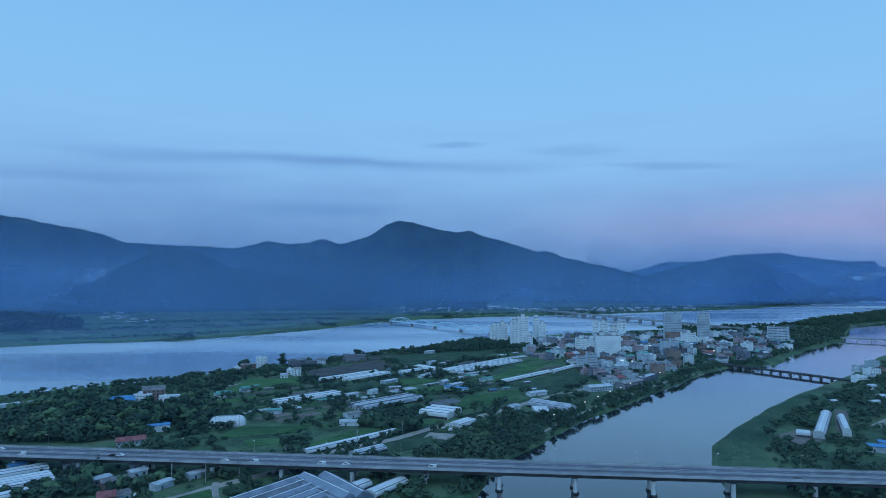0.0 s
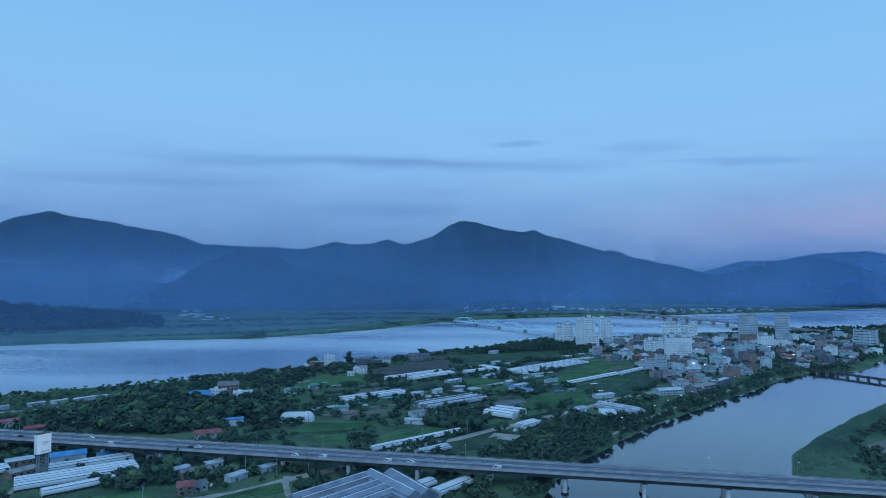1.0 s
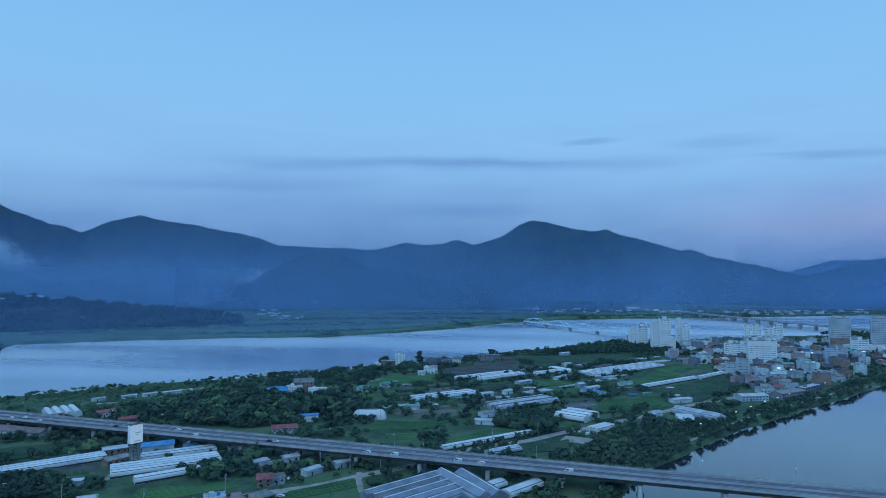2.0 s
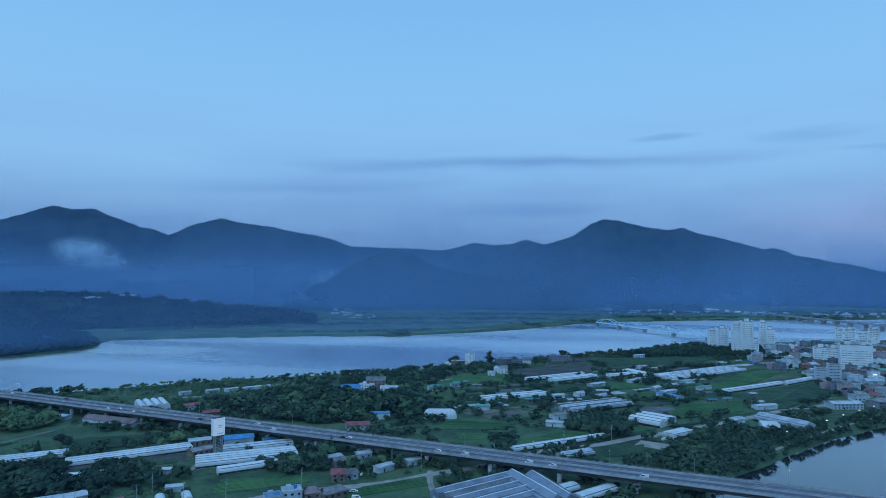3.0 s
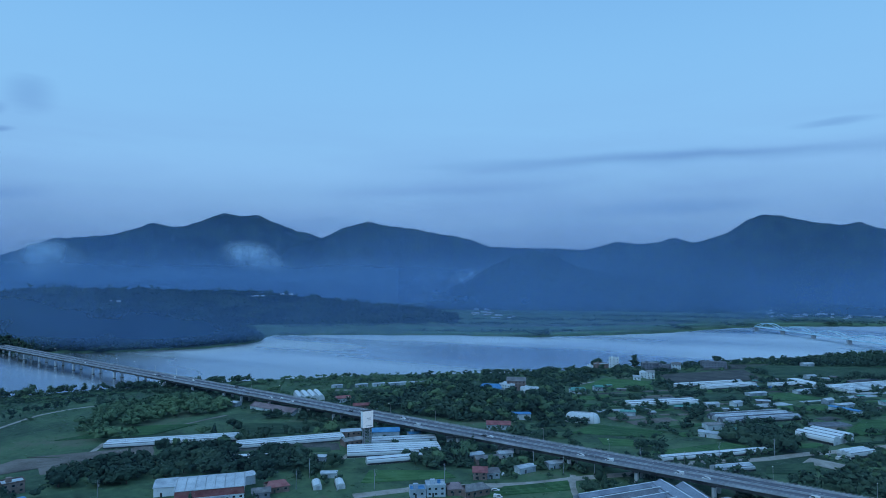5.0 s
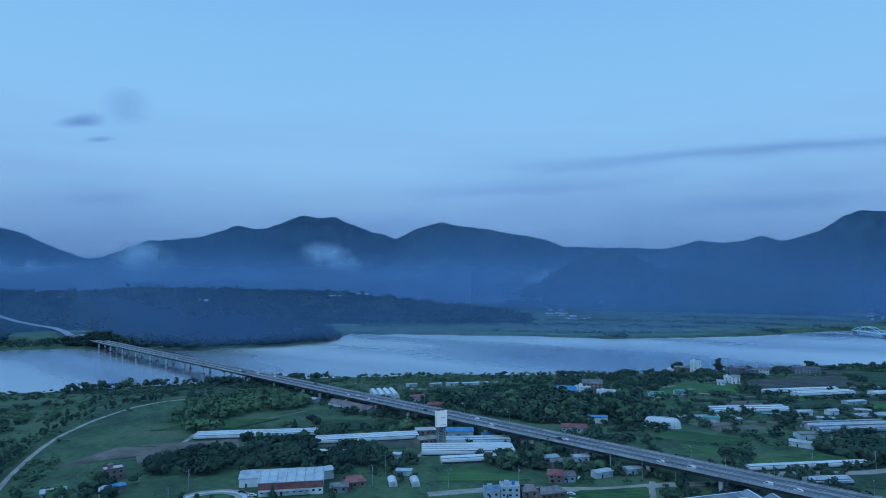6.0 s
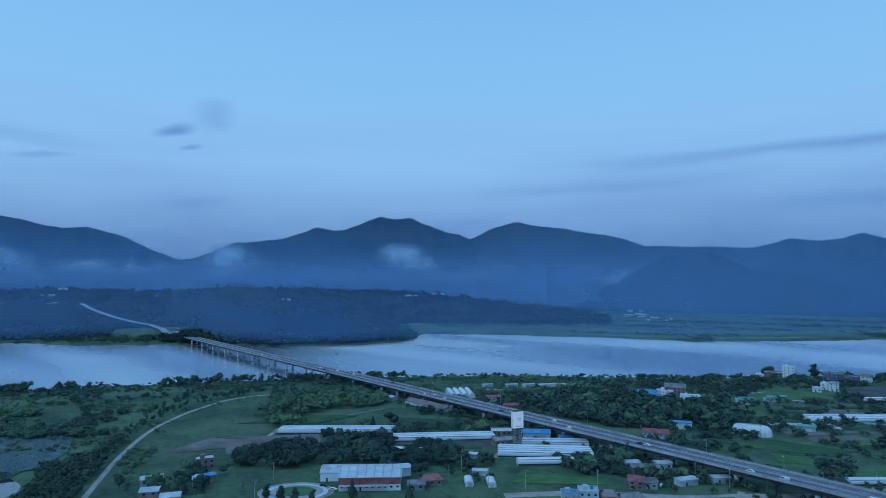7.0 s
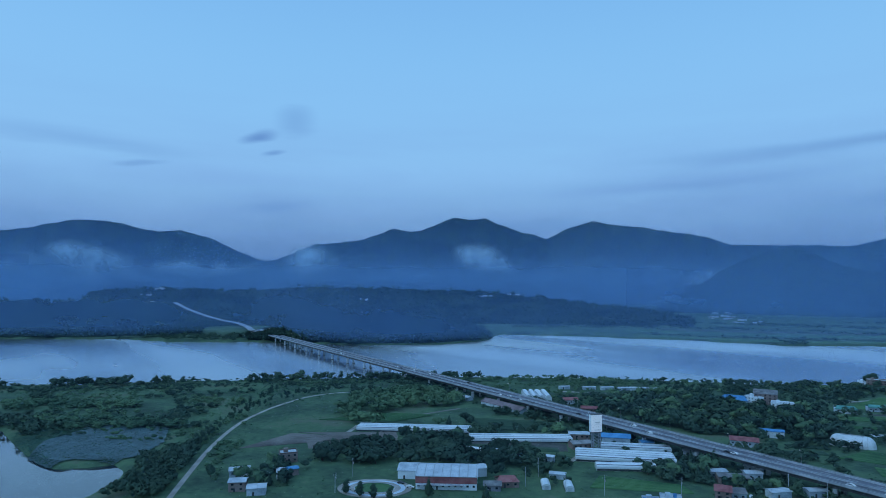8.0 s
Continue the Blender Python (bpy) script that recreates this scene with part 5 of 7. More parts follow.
field("green field beside the river trees", [(-134, 436), (-99, 451), (-100, 466), (-144, 454)], M_CROP)
field("green field between village hedges", [(-32, 425), (-6, 439), (-8, 466), (-33, 442)], M_CROP_DARK)

# ---------------------------------------------------------------- greenhouses
greenhouse(-398, 284, 45.5, 88, 14, 3, 3.6, "three long white plastic tunnels side by side")
greenhouse(-326, 327, 49.7, 74, 14, 3, 3.6, "long white plastic tunnels beside a grassy strip")
greenhouse(-314, 285, 36.3, 42, 7, 1, 4, "white-roofed plastic tunnel with dark blue side", wall=M_ROOF_BLUE)
greenhouse(-250, 346, 40.2, 62, 20, 4, 4, "row of long white plastic tunnels")
greenhouse(-258, 369, 41.5, 46, 12, 2, 4, "pair of greyish plastic tunnels")
greenhouse(-237, 329, 47.3, 36, 8, 1, 4, "single long plastic tunnel beside trees")
greenhouse(-131, 604, 43.5, 71, 16, 2, 4.2, "two long white tunnels with a teal side", wall=M_ROOF_GREEN)
greenhouse(-89, 734, 50.0, 66, 12, 2, 4, "white plastic tunnels beside a mulched plot")
greenhouse(-112, 738, 47.8, 89, 9, 1, 4, "white plastic tunnel behind another")
greenhouse(-52, 583, 45.1, 71, 26, 4, 4.5, "grey-striped glass and net greenhouse", film=M_ROOF_PALE, dark=(1, 3), shape="gable")
greenhouse(-2, 537, -27.6, 27, 28, 3, 6, "arched white greenhouse hall by the lane")
greenhouse(-40, 776, 48.6, 33, 10, 1, 4, "short white plastic tunnel by a plot")
greenhouse(-19, 801, -46.4, 40, 18, 1, 4, "white plastic tunnel beside a tree clump")
greenhouse(53, 829, 49.9, 139, 34, 6, 3, "broad white greenhouse of many low spans")
greenhouse(11, 791, 37.5, 24, 16, 2, 3, "low white greenhouse beside a field")
greenhouse(96, 731, 48.7, 103, 8, 1, 4, "long white plastic tunnel beside dark crops")
greenhouse(153, 795, 52.2, 60, 8, 1, 4, "white plastic tunnel end to end with another")
greenhouse(97, 561, -41.8, 42, 15, 1, 7, "large pale glass greenhouse by the bank trees", film=M_ROOF_PALE, shape="gable")
greenhouse(85, 550, 0.8, 13, 17, 2, 4, "small white tunnels beside a large greenhouse")
greenhouse(16, 498, 51.4, 23, 10, 3, 4.5, "small white greenhouse beside the lane")
greenhouse(-64, 447, 45.8, 80, 7, 1, 3.6, "long white tunnel with a row of small trees")
greenhouse(-50, 422, 44.7, 25, 10, 1, 4, "pale shed roof with dark openings", film=M_ROOF_PALE, shape="gable")
greenhouse(298, 494, 55.5, 86, 8, 1, 6, "pale arched hall among trees")
greenhouse(312, 490, 61.3, 56, 6, 1, 6, "smaller pale arched hall among trees")
greenhouse(-31, 349, 55.4, 28, 9, 1, 4, "long white tunnel with a dark ridge strip")
greenhouse(-51, 346, 53.7, 27, 9, 1, 4, "long white tunnel with a dark ridge strip")
greenhouse(-427, 451, 142, 34, 25, 4, 7, "four tall white arched tunnels behind the viaduct")
greenhouse(-246, 267, -42, 11, 5, 1, 3.2, "short pale film tunnel beside the lane")
greenhouse(-236, 275, -42, 11, 5, 1, 3.2, "short pale film tunnel beside trees")
greenhouse(-83, 327, 54.4, 52, 39, 5, 6, "large glass and net greenhouse with parallel pitched roofs", film=M_GLASSROOF, shape="gable", dark=(3,))
greenhouse(-63, 339, -48.1, 47, 13, 1, 8, "tall pale gabled greenhouse hall", film=M_GLASSROOF, shape="gable")
greenhouse(-54, 341, -52.2, 43, 13, 1, 8, "second pale gabled greenhouse hall", film=M_GLASSROOF, shape="gable")

# ---------------------------------------------------------------- houses and sheds
house(-278, 375, 39.0, 19.5, 9, 5, "gable", M_HOUSE, M_ROOF_BLUE, "cream warehouse with a bright blue roof", name="warehouse", category="warehouse")
house(-260, 385, 55.0, 8.2, 7, 3.5, "low", M_HOUSE, M_ROOF_BLUE, "small shed with a blue roof", name="shed", category="shed")
house(-304, 366, 45.1, 14.6, 9, 4, "low", M_BRICK, M_ROOF_PALE, "dark low house with a pale sheet roof")
house(-229, 389, 30.7, 8.9, 5, 3, "low", M_HOUSE, M_ROOF_PALE, "small white shed by the viaduct", name="shed", category="shed")
house(-186, 387, 5.9, 9.7, 5, 3, "low", M_HOUSE, M_ROOF_PALE, "small white shed under the viaduct", name="shed", category="shed")
house(-285, 227, 47.7, 34.2, 24, 7.5, "low", M_WHITE, M_ROOF_PALE, "long white factory with a maroon band", name="factory", category="factory")
house(-311, 218, 47.7, 10.9, 16, 5, "low", M_WHITE, M_ROOF_PALE, "low white wing of a factory", name="factory_wing", category="factory")
house(-287, 248, 63.8, 15.2, 9, 5, "low", M_WHITE, M_ROOF_PALE, "white shed behind the factory", name="shed", category="shed")
house(-276, 600, 21.8, 19.4, 14, 11, "gable", M_BRICK, M_ROOF_GREY, "brown three-storey villa with a grey roof")
house(-256, 590, 21.8, 19.5, 12, 6, "flat", M_WHITE, M_ROOF_PALE, "low white wing beside the villa")
house(-295, 579, 21.8, 23.0, 14, 5, "hip", M_HOUSE, M_ROOF_BLUE, "low house with a slate-blue roof")
house(-281, 588, -18.8, 14.7, 8, 8, "flat", M_WHITE, M_ROOF_PALE, "white annex of the villa")
house(-236, 816, 17.3, 12.9, 10, 13, "flat", M_WHITE, M_ROOF_GREY, "white restaurant tower on the river bank")
house(-252, 812, 17.3, 19.0, 12, 5, "flat", M_BRICK, M_ROOF_PALE, "low pink restaurant wing with a white roof")
house(-267, 818, 17.3, 10.8, 10, 6, "flat", M_WHITE, M_ROOF_PALE, "low white restaurant hall")
house(-191, 821, 17.3, 20.3, 14, 9, "flat", M_SLATE, M_ROOF_GREY, "grey three-storey riverside building with terraces")
house(-175, 825, 17.3, 16.5, 12, 7, "flat", M_SLATE, M_ROOF_GREY, "grey two-storey riverside building")
house(-164, 844, 17.3, 10.7, 10, 7, "gable", M_HOUSE, M_ROOF_GREY, "grey house among riverside trees")
house(-125, 882, 17.3, 29.9, 14, 8, "flat", M_SLATE, M_ROOF_GREY, "grey riverside inn with a flat roof")
house(-184, 758, 17.3, 9.1, 8, 6, "flat", M_WHITE, M_ROOF_PALE, "white house by the lawn")
house(-175, 752, 17.3, 9.0, 8, 8, "gable", M_WHITE, M_ROOF_GREY, "white two-storey house with a grey roof")
house(-186, 734, 17.3, 8.1, 7, 4, "gable", M_WHITE, M_ROOF_PALE, "small white house beside the lawn")
house(-216, 618, 28.5, 16.6, 9, 4, "hip", M_HOUSE, M_ROOF_GREEN, "pale teal-roofed garden pavilion")
house(-203, 646, 34.9, 11.4, 7, 4, "hip", M_HOUSE, M_ROOF_GREEN, "small teal-roofed garden pavilion")
house(-145, 541, 17.3, 12.0, 8, 4, "low", M_HOUSE, M_ROOF_GREEN, "low shed with a teal roof", name="shed", category="shed")
house(-219, 442, 27.4, 18.3, 9, 4, "gable", M_HOUSE, M_ROOF_RED, "low house with a faded red roof")
house(-218, 482, 29.2, 16.0, 8, 5, "low", M_WHITE, M_ROOF_BLUE, "low shed with a slate-blue roof", name="shed", category="shed")
house(-416, 398, -2.7, 53.9, 12, 2.6, "gable", M_HOUSE, M_ROOF_MAUVE, "long low barn with a mauve roof", name="barn", category="barn")
house(-392, 460, 56.1, 13.1, 8, 4, "gable", M_HOUSE, M_ROOF_RED, "small house with a faded red roof")
house(-356, 443, 40.3, 13.9, 7, 4, "gable", M_BRICK, M_ROOF_RED, "dark red-roofed shed behind the billboard")
house(-472, 394, 5.5, 23.3, 8, 3.5, "low", M_HOUSE, M_ROOF_PALE, "low pale-roofed shed among bushes", name="shed", category="shed")
house(-175, 329, 28.2, 8.2, 9, 4.5, "gable", M_BRICK, M_ROOF_RED, "orange brick house with a dark red gabled roof")
house(-170, 334, 43.8, 7.6, 8, 3.6, "gable", M_HOUSE, M_ROOF_GREY, "pale house with a grey gabled roof")
house(-183, 355, 40.3, 16.7, 9, 4.5, "low", M_BRICK, M_ROOF_GREY, "low dark-roofed workshop by the viaduct")
house(-195, 359, 56.7, 10.3, 7, 4, "low", M_HOUSE, M_ROOF_PALE, "pale sheet-roofed workshop by the viaduct")
house(-180, 372, 51.9, 9.4, 7, 4, "low", M_HOUSE, M_ROOF_PALE, "pale sheet-roofed workshop by the viaduct")
house(-157, 353, 62.2, 11.8, 6, 3.5, "low", M_HOUSE, M_ROOF_PALE, "pale-roofed shed by the lane", name="shed", category="shed")
house(-145, 370, 54.4, 10.4, 6, 3.5, "low", M_HOUSE, M_ROOF_PALE, "pale-roofed shed by the lane", name="shed", category="shed")
house(-183, 292, 37.8, 10.3, 9, 5.6, "flat", M_TOWER, M_ROOF_PALE, "grey two-storey flat-roofed house", tank=True)
house(-190, 285, 39.8, 8.4, 8, 4, "flat", M_TOWER, M_ROOF_BLUE, "low grey flat-roofed house")
house(-175, 299, 39.8, 8.7, 9, 3.6, "hip", M_BRICK, M_ROOF_MAUVE, "brick house with a mauve hipped roof")
house(-165, 303, 56.7, 14.5, 9, 3.6, "hip", M_BRICK, M_ROOF_GREY, "brick house with a grey hipped roof")
house(-252, 284, 34.6, 9.0, 5, 3, "low", M_HOUSE, M_ROOF_PALE, "small pale-roofed shed among trees", name="shed", category="shed")
house(-278, 305, 28.2, 7.1, 5, 3.5, "low", M_HOUSE, M_ROOF_PALE, "small white hut among trees", name="hut", category="hut")
house(-286, 346, 63.9, 14.7, 9, 4, "low", M_BRICK, M_ROOF_GREY, "dark low workshop by the tunnels")
house(-382, 173, 73.3, 10.8, 9, 6, "flat", M_BRICK, M_ROOF_PALE, "dark house with a pale flat roof")
house(-348, 128, 58.6, 9.1, 8, 5.4, "low", M_BRICK, M_ROOF_PALE, "pink two-storey house with a pale roof")
house(-373, 138, 68.1, 11.5, 8, 4, "low", M_HOUSE, M_ROOF_PALE, "low house with a pale sheet roof")
house(-336, 134, 62.6, 9.8, 8, 4, "low", M_HOUSE, M_ROOF_PALE, "low shed with a pale sheet roof", name="shed", category="shed")
house(-354, 156, 68.7, 5.5, 7, 4, "hip", M_WHITE, M_ROOF_PALE, "small white domed hut among trees")
house(-355, 163, 85.4, 6.7, 6, 4, "low", M_BRICK, M_ROOF_BLUE, "dark little shed with a blue roof", name="shed", category="shed")
house(-261, 251, 56.7, 12.4, 9, 3.4, "hip", M_BRICK, M_ROOF_RED, "dark house with a maroon roof")
house(-261, 240, 47.7, 9.4, 7, 3.2, "gable", M_SLATE, M_ROOF_GREY, "low slate-grey house with a grey roof")
house(293, 427, -25.3, 9.4, 9, 4, "low", M_HOUSE, M_ROOF_BLUE, "low shed with a blue roof", name="shed", category="shed")
house(161, 652, 20.3, 27.3, 14, 5, "low", M_TOWER, M_ROOF_PALE, "pale workshop hall beside the bank road")
house(200, 673, 40.0, 37.0, 12, 6, "low", M_SLATE, M_ROOF_GREY, "slate-grey hall with a grey roof")
house(233, 717, 49.5, 40.7, 10, 5, "flat", M_SLATE, M_ROOF_PALE, "slate-grey shop building with a pale flat roof")
house(-74, 501, -3.4, 15.7, 8, 3.5, "low", M_HOUSE, M_ROOF_PALE, "low pale shed beside dark trees", name="shed", category="shed")
house(-76, 529, 43.3, 14.2, 8, 4, "low", M_HOUSE, M_ROOF_GREY, "grey-roofed shed beside dark trees", name="shed", category="shed")
house(-60, 697, 48.2, 20.6, 7, 3.5, "low", M_HOUSE, M_ROOF_PALE, "small white farm shed between fields", name="shed", category="shed")
house(-90, 617, 42.8, 13.2, 7, 3.5, "low", M_HOUSE, M_ROOF_PALE, "small white farm shed between fields", name="shed", category="shed")
house(-71, 634, 54.1, 9.9, 6, 3.5, "gable", M_HOUSE, M_ROOF_PALE, "small white farm hut between fields", name="shed", category="shed")
house(-21, 736, 52.8, 19.6, 7, 3.5, "low", M_HOUSE, M_ROOF_PALE, "small white farm shed between fields", name="shed", category="shed")
house(1, 689, 56.6, 10.3, 6, 4, "gable", M_HOUSE, M_ROOF_PALE, "small white farm hut between fields", name="shed", category="shed")
house(13, 678, 47.0, 18.9, 7, 3, "low", M_HOUSE, M_ROOF_PALE, "small white farm shed between fields", name="shed", category="shed")
house(14, 653, -33.4, 26.1, 7, 3.5, "low", M_HOUSE, M_ROOF_BLUE, "long low shed with a pale blue roof", name="shed", category="shed")
house(49, 712, 41.9, 16.0, 7, 3.5, "low", M_HOUSE, M_ROOF_GREEN, "small shed with a teal roof", name="shed", category="shed")
house(-16, 848, 41.8, 12.1, 7, 4, "low", M_HOUSE, M_ROOF_PALE, "small white farm shed between fields", name="shed", category="shed")
house(-21, 966, 41.7, 15.8, 8, 4, "low", M_HOUSE, M_ROOF_PALE, "small white shed by the river", name="shed", category="shed")
house(61, 558, 47.4, 15.7, 8, 3.5, "low", M_HOUSE, M_ROOF_PALE, "small pale shed by the lane", name="shed", category="shed")
house(93, 625, 30.8, 20.7, 8, 3.5, "low", M_HOUSE, M_ROOF_PALE, "low pale shed by the field", name="shed", category="shed")
house(-429, 534, 58.6, 13.2, 5, 3, "low", M_HOUSE, M_ROOF_PALE, "low white shed along the bank lane", name="shed", category="shed")
house(-416, 547, 59.0, 13.1, 5, 3, "low", M_HOUSE, M_ROOF_PALE, "low white shed along the bank lane", name="shed", category="shed")
house(-401, 561, 54.4, 19.1, 5, 3, "low", M_HOUSE, M_ROOF_PALE, "low white shed along the bank lane", name="shed", category="shed")
house(-391, 571, 64.3, 9.9, 5, 3, "low", M_HOUSE, M_ROOF_PALE, "low white shed along the bank lane", name="shed", category="shed")
house(-381, 581, 59.6, 13.0, 5, 3, "low", M_HOUSE, M_ROOF_PALE, "low white shed along the bank lane", name="shed", category="shed")
house(-448, 516, 61.1, 11.1, 5, 3, "low", M_HOUSE, M_ROOF_PALE, "low white shed along the bank lane", name="shed", category="shed")

# ---------------------------------------------------------------- farmyard and houses on the far side of the channel
strip("yard", "bare trodden soil in front of two pale halls", [(246, 452), (262, 462), (285, 478)], 26, M_SOIL, category="yard")
strip("yard", "bare soil lane between two pale halls", [(303, 478), (322, 508), (352, 556)], 9, M_SOIL, category="yard")
strip("yard", "pale trodden yard among trees", [(345, 490), (372, 512)], 22, M_PATH, category="yard")
greenhouse(267, 467, -30, 9, 8, 1, 4.5, "small pale film house in front of a hall")
house(308, 436, -25, 12, 8, 4, "low", M_HOUSE, M_ROOF_BLUE, "low house with a bright blue roof among trees")
house(326, 446, 40, 9, 7, 3.5, "low", M_BRICK, M_ROOF_GREY, "dark low shed among trees", name="shed", category="shed")
for x, y, a, w, d, h, wall, roof, text in ((464, 700, 20, 14, 9, 7, M_WHITE, M_ROOF_PALE, "white two-storey house near the low bridge"), (486, 716, 25, 11, 9, 6, M_HOUSE, M_ROOF_PALE, "pale two-storey house near the low bridge"),
                                           (507, 742, 15, 16, 10, 9, M_WHITE, M_ROOF_GREY, "white three-storey house near the low bridge"), (524, 790, 30, 14, 10, 6, M_HOUSE, M_ROOF_MAUVE, "mauve-roofed house above the channel"),
                                           (556, 812, 20, 15, 10, 9, M_TOWER, M_ROOF_GREY, "grey three-storey house above the channel"), (540, 770, 18, 12, 9, 6, M_BRICK, M_ROOF_GREY, "brown house above the channel"),
                                           (450, 660, 35, 10, 7, 4, M_HOUSE, M_ROOF_PALE, "small white house among trees"), (425, 610, 28, 12, 6, 3, M_HOUSE, M_ROOF_PALE, "low pale shed among trees"),
                                           (398, 580, 20, 9, 6, 3.5, M_HOUSE, M_ROOF_PALE, "small pale hut among trees"), (362, 585, 20, 8, 5, 3, M_HOUSE, M_ROOF_PALE, "little white hut beside the lane")):
    house(x, y, a, w, d, h, "flat" if h > 5 else "low", wall, roof, text)

# ---------------------------------------------------------------- tower blocks
apartment(92, 1129, 10, 12, 13, 30, "white apartment block on the river bank")
apartment(106, 1119, 10, 16, 14, 34, "white apartment block with a blue-grey front")
apartment(122, 1074, 4, 11, 14, 45, "tall white apartment tower with stacked balconies")
apartment(136, 1066, 3, 16, 15, 50, "tallest white apartment tower with stacked balconies")
apartment(146, 1064, 2, 10, 12, 19, "low white annex of an apartment tower")
apartment(172, 1159, 2, 9, 14, 43, "slim white apartment tower on the bank")
apartment(180, 1139, 1, 11, 14, 33, "white apartment tower with a bright end wall")
apartment(226, 986, -27, 31, 14, 21, "long white seven-storey apartment slab")
apartment(243, 925, -3, 34, 15, 32, "long white ten-storey apartment slab")
apartment(316, 1295, -14, 11, 14, 25, "white apartment tower behind the town")
apartment(333, 1295, -14, 16, 14, 25, "white apartment tower behind the town")
apartment(353, 1295, -15, 14, 14, 18, "white apartment block behind the town")
apartment(370, 1295, -16, 15, 14, 26, "white apartment tower behind the town")
apartment(179, 811, -4, 11, 12, 15, "grey-mauve apartment block beside a dark field", wall_m=M_TOWER, crown=False)
apartment(192, 811, -5, 12, 12, 20, "grey-mauve apartment block beside a dark field", wall_m=M_TOWER, crown=False)
apartment(429, 1170, -12, 29, 18, 49, "grey office tower on a brown base", wall_m=M_TOWER, low=M_BRICK)
apartment(483, 1160, -17, 20, 17, 50, "grey office tower with a high lift house", wall_m=M_TOWER)
apartment(431, 1100, -15, 23, 14, 20, "white stepped office block", crown=True)
apartment(340, 958, -15, 13, 14, 21, "blue-grey office block in the town", wall_m=M_TOWER, crown=False)
apartment(364, 986, -15, 11, 14, 18, "blue-grey office block in the town", wall_m=M_TOWER, crown=False)
apartment(606, 1131, -36, 32, 20, 28, "grey five-storey hall with white floor bands", wall_m=M_TOWER, crown=False, storey=4.5)
apartment(520, 1064, -26, 15, 12, 14, "orange-grey shop block in the town", wall_m=M_BRICK, crown=False)

# ---------------------------------------------------------------- arch bridge over the far river
arch_bridge = thing("arch_bridge", "pale blue steel arch bridge with four arches", "bridge", kind="structure")
A0, A1 = Vector((-134, 1612, 0)), Vector((96, 1280, 0))
run = A1 - A0
L4, yaw4 = run.length / 4, math.degrees(math.atan2(run.y, run.x))
arch_bridge.matrix_basis = pose(A0.x, A0.y, 0, 0, 0, yaw4)
part("deck", solid((0, L4 * 4 + 130, -5.6, 5.6, 7.0, 8.4), bevel=0.1), M_ARCH, arch_bridge)
for k in range(4):
    x0 = k * L4
    for s in (-5.2, 5.2):
        pts = [(x0 + 1 + (L4 - 2) * i / 20, s, 8.0 + 10.5 * (1 - (2 * i / 20 - 1) ** 2)) for i in range(21)]
        part("arch_rib", tube(bmesh.new(), pts, 0.85, 8), M_ARCH, arch_bridge)
        for i in range(3, 18, 3):
            part("hanger", solid((pts[i][0] - 0.12, pts[i][0] + 0.12, s - 0.12, s + 0.12, 8.4, pts[i][2])), M_ARCH, arch_bridge)
for k in range(7):
    x0 = min(k, 4) * L4 + max(0, k - 4) * 45
    part("pier", solid((x0 - 2, x0 + 2, -4.5, 4.5, -4, 7.0), bevel=0.5), M_CONC, arch_bridge)


def beam_bridge(name, label, a, b, width, z, thick, gap, rail=1.0, mat=None, legs=2.0):
    """A plain bridge on a row of piers between two points."""
    a, b = Vector((*a, 0)), Vector((*b, 0))
    ob = thing(name, label, "bridge", kind="structure")
    ln = (b - a).length
    ob.matrix_basis = pose(a.x, a.y, 0, 0, 0, math.degrees(math.atan2((b - a).y, (b - a).x)))
    part("deck", solid((0, ln, -width / 2, width / 2, z - 0.5, z)), M_DECK, ob)
    part("girder", solid((0, ln, -width / 2 + 0.6, width / 2 - 0.6, z - thick, z - 0.5)), mat or M_CONC, ob)
    for s in (-1, 1):
        part("parapet", solid((0, ln, s * width / 2 - 0.2 + 0.2 * s, s * width / 2 + 0.2 + 0.2 * s, z - 0.7, z + rail)), mat or M_CONC, ob)
    for k in range(int(ln / gap) + 1):
        x0 = min(k * gap + 1.2, ln - 1)
        part("pier", solid((x0 - legs / 2, x0 + legs / 2, -width * 0.42, width * 0.42, -4, z - thick), bevel=0.15), M_CONC, ob)
    return ob


beam_bridge("rail_bridge", "long grey concrete railway bridge on piers", (318, 2075), (612, 1352), 11, 13, 3.0, 50, 1.2, legs=3)
beam_bridge("road_bridge", "grey concrete road bridge beside the railway", (352, 2080), (650, 1360), 12, 9, 2.2, 50, 1.0, legs=3)
beam_bridge("low_bridge", "low dark road bridge over the channel on posts", (372, 848), (462, 704), 7, 3.6, 1.0, 12, 0.9, mat=M_CONC_DARK, legs=0.9)
beam_bridge("far_bridge", "small grey road bridge over the channel", (722, 1213), (900, 1080), 9, 5.5, 1.3, 22, 1.0, legs=1.2)
claim(417, 776, 95, 8, -58)

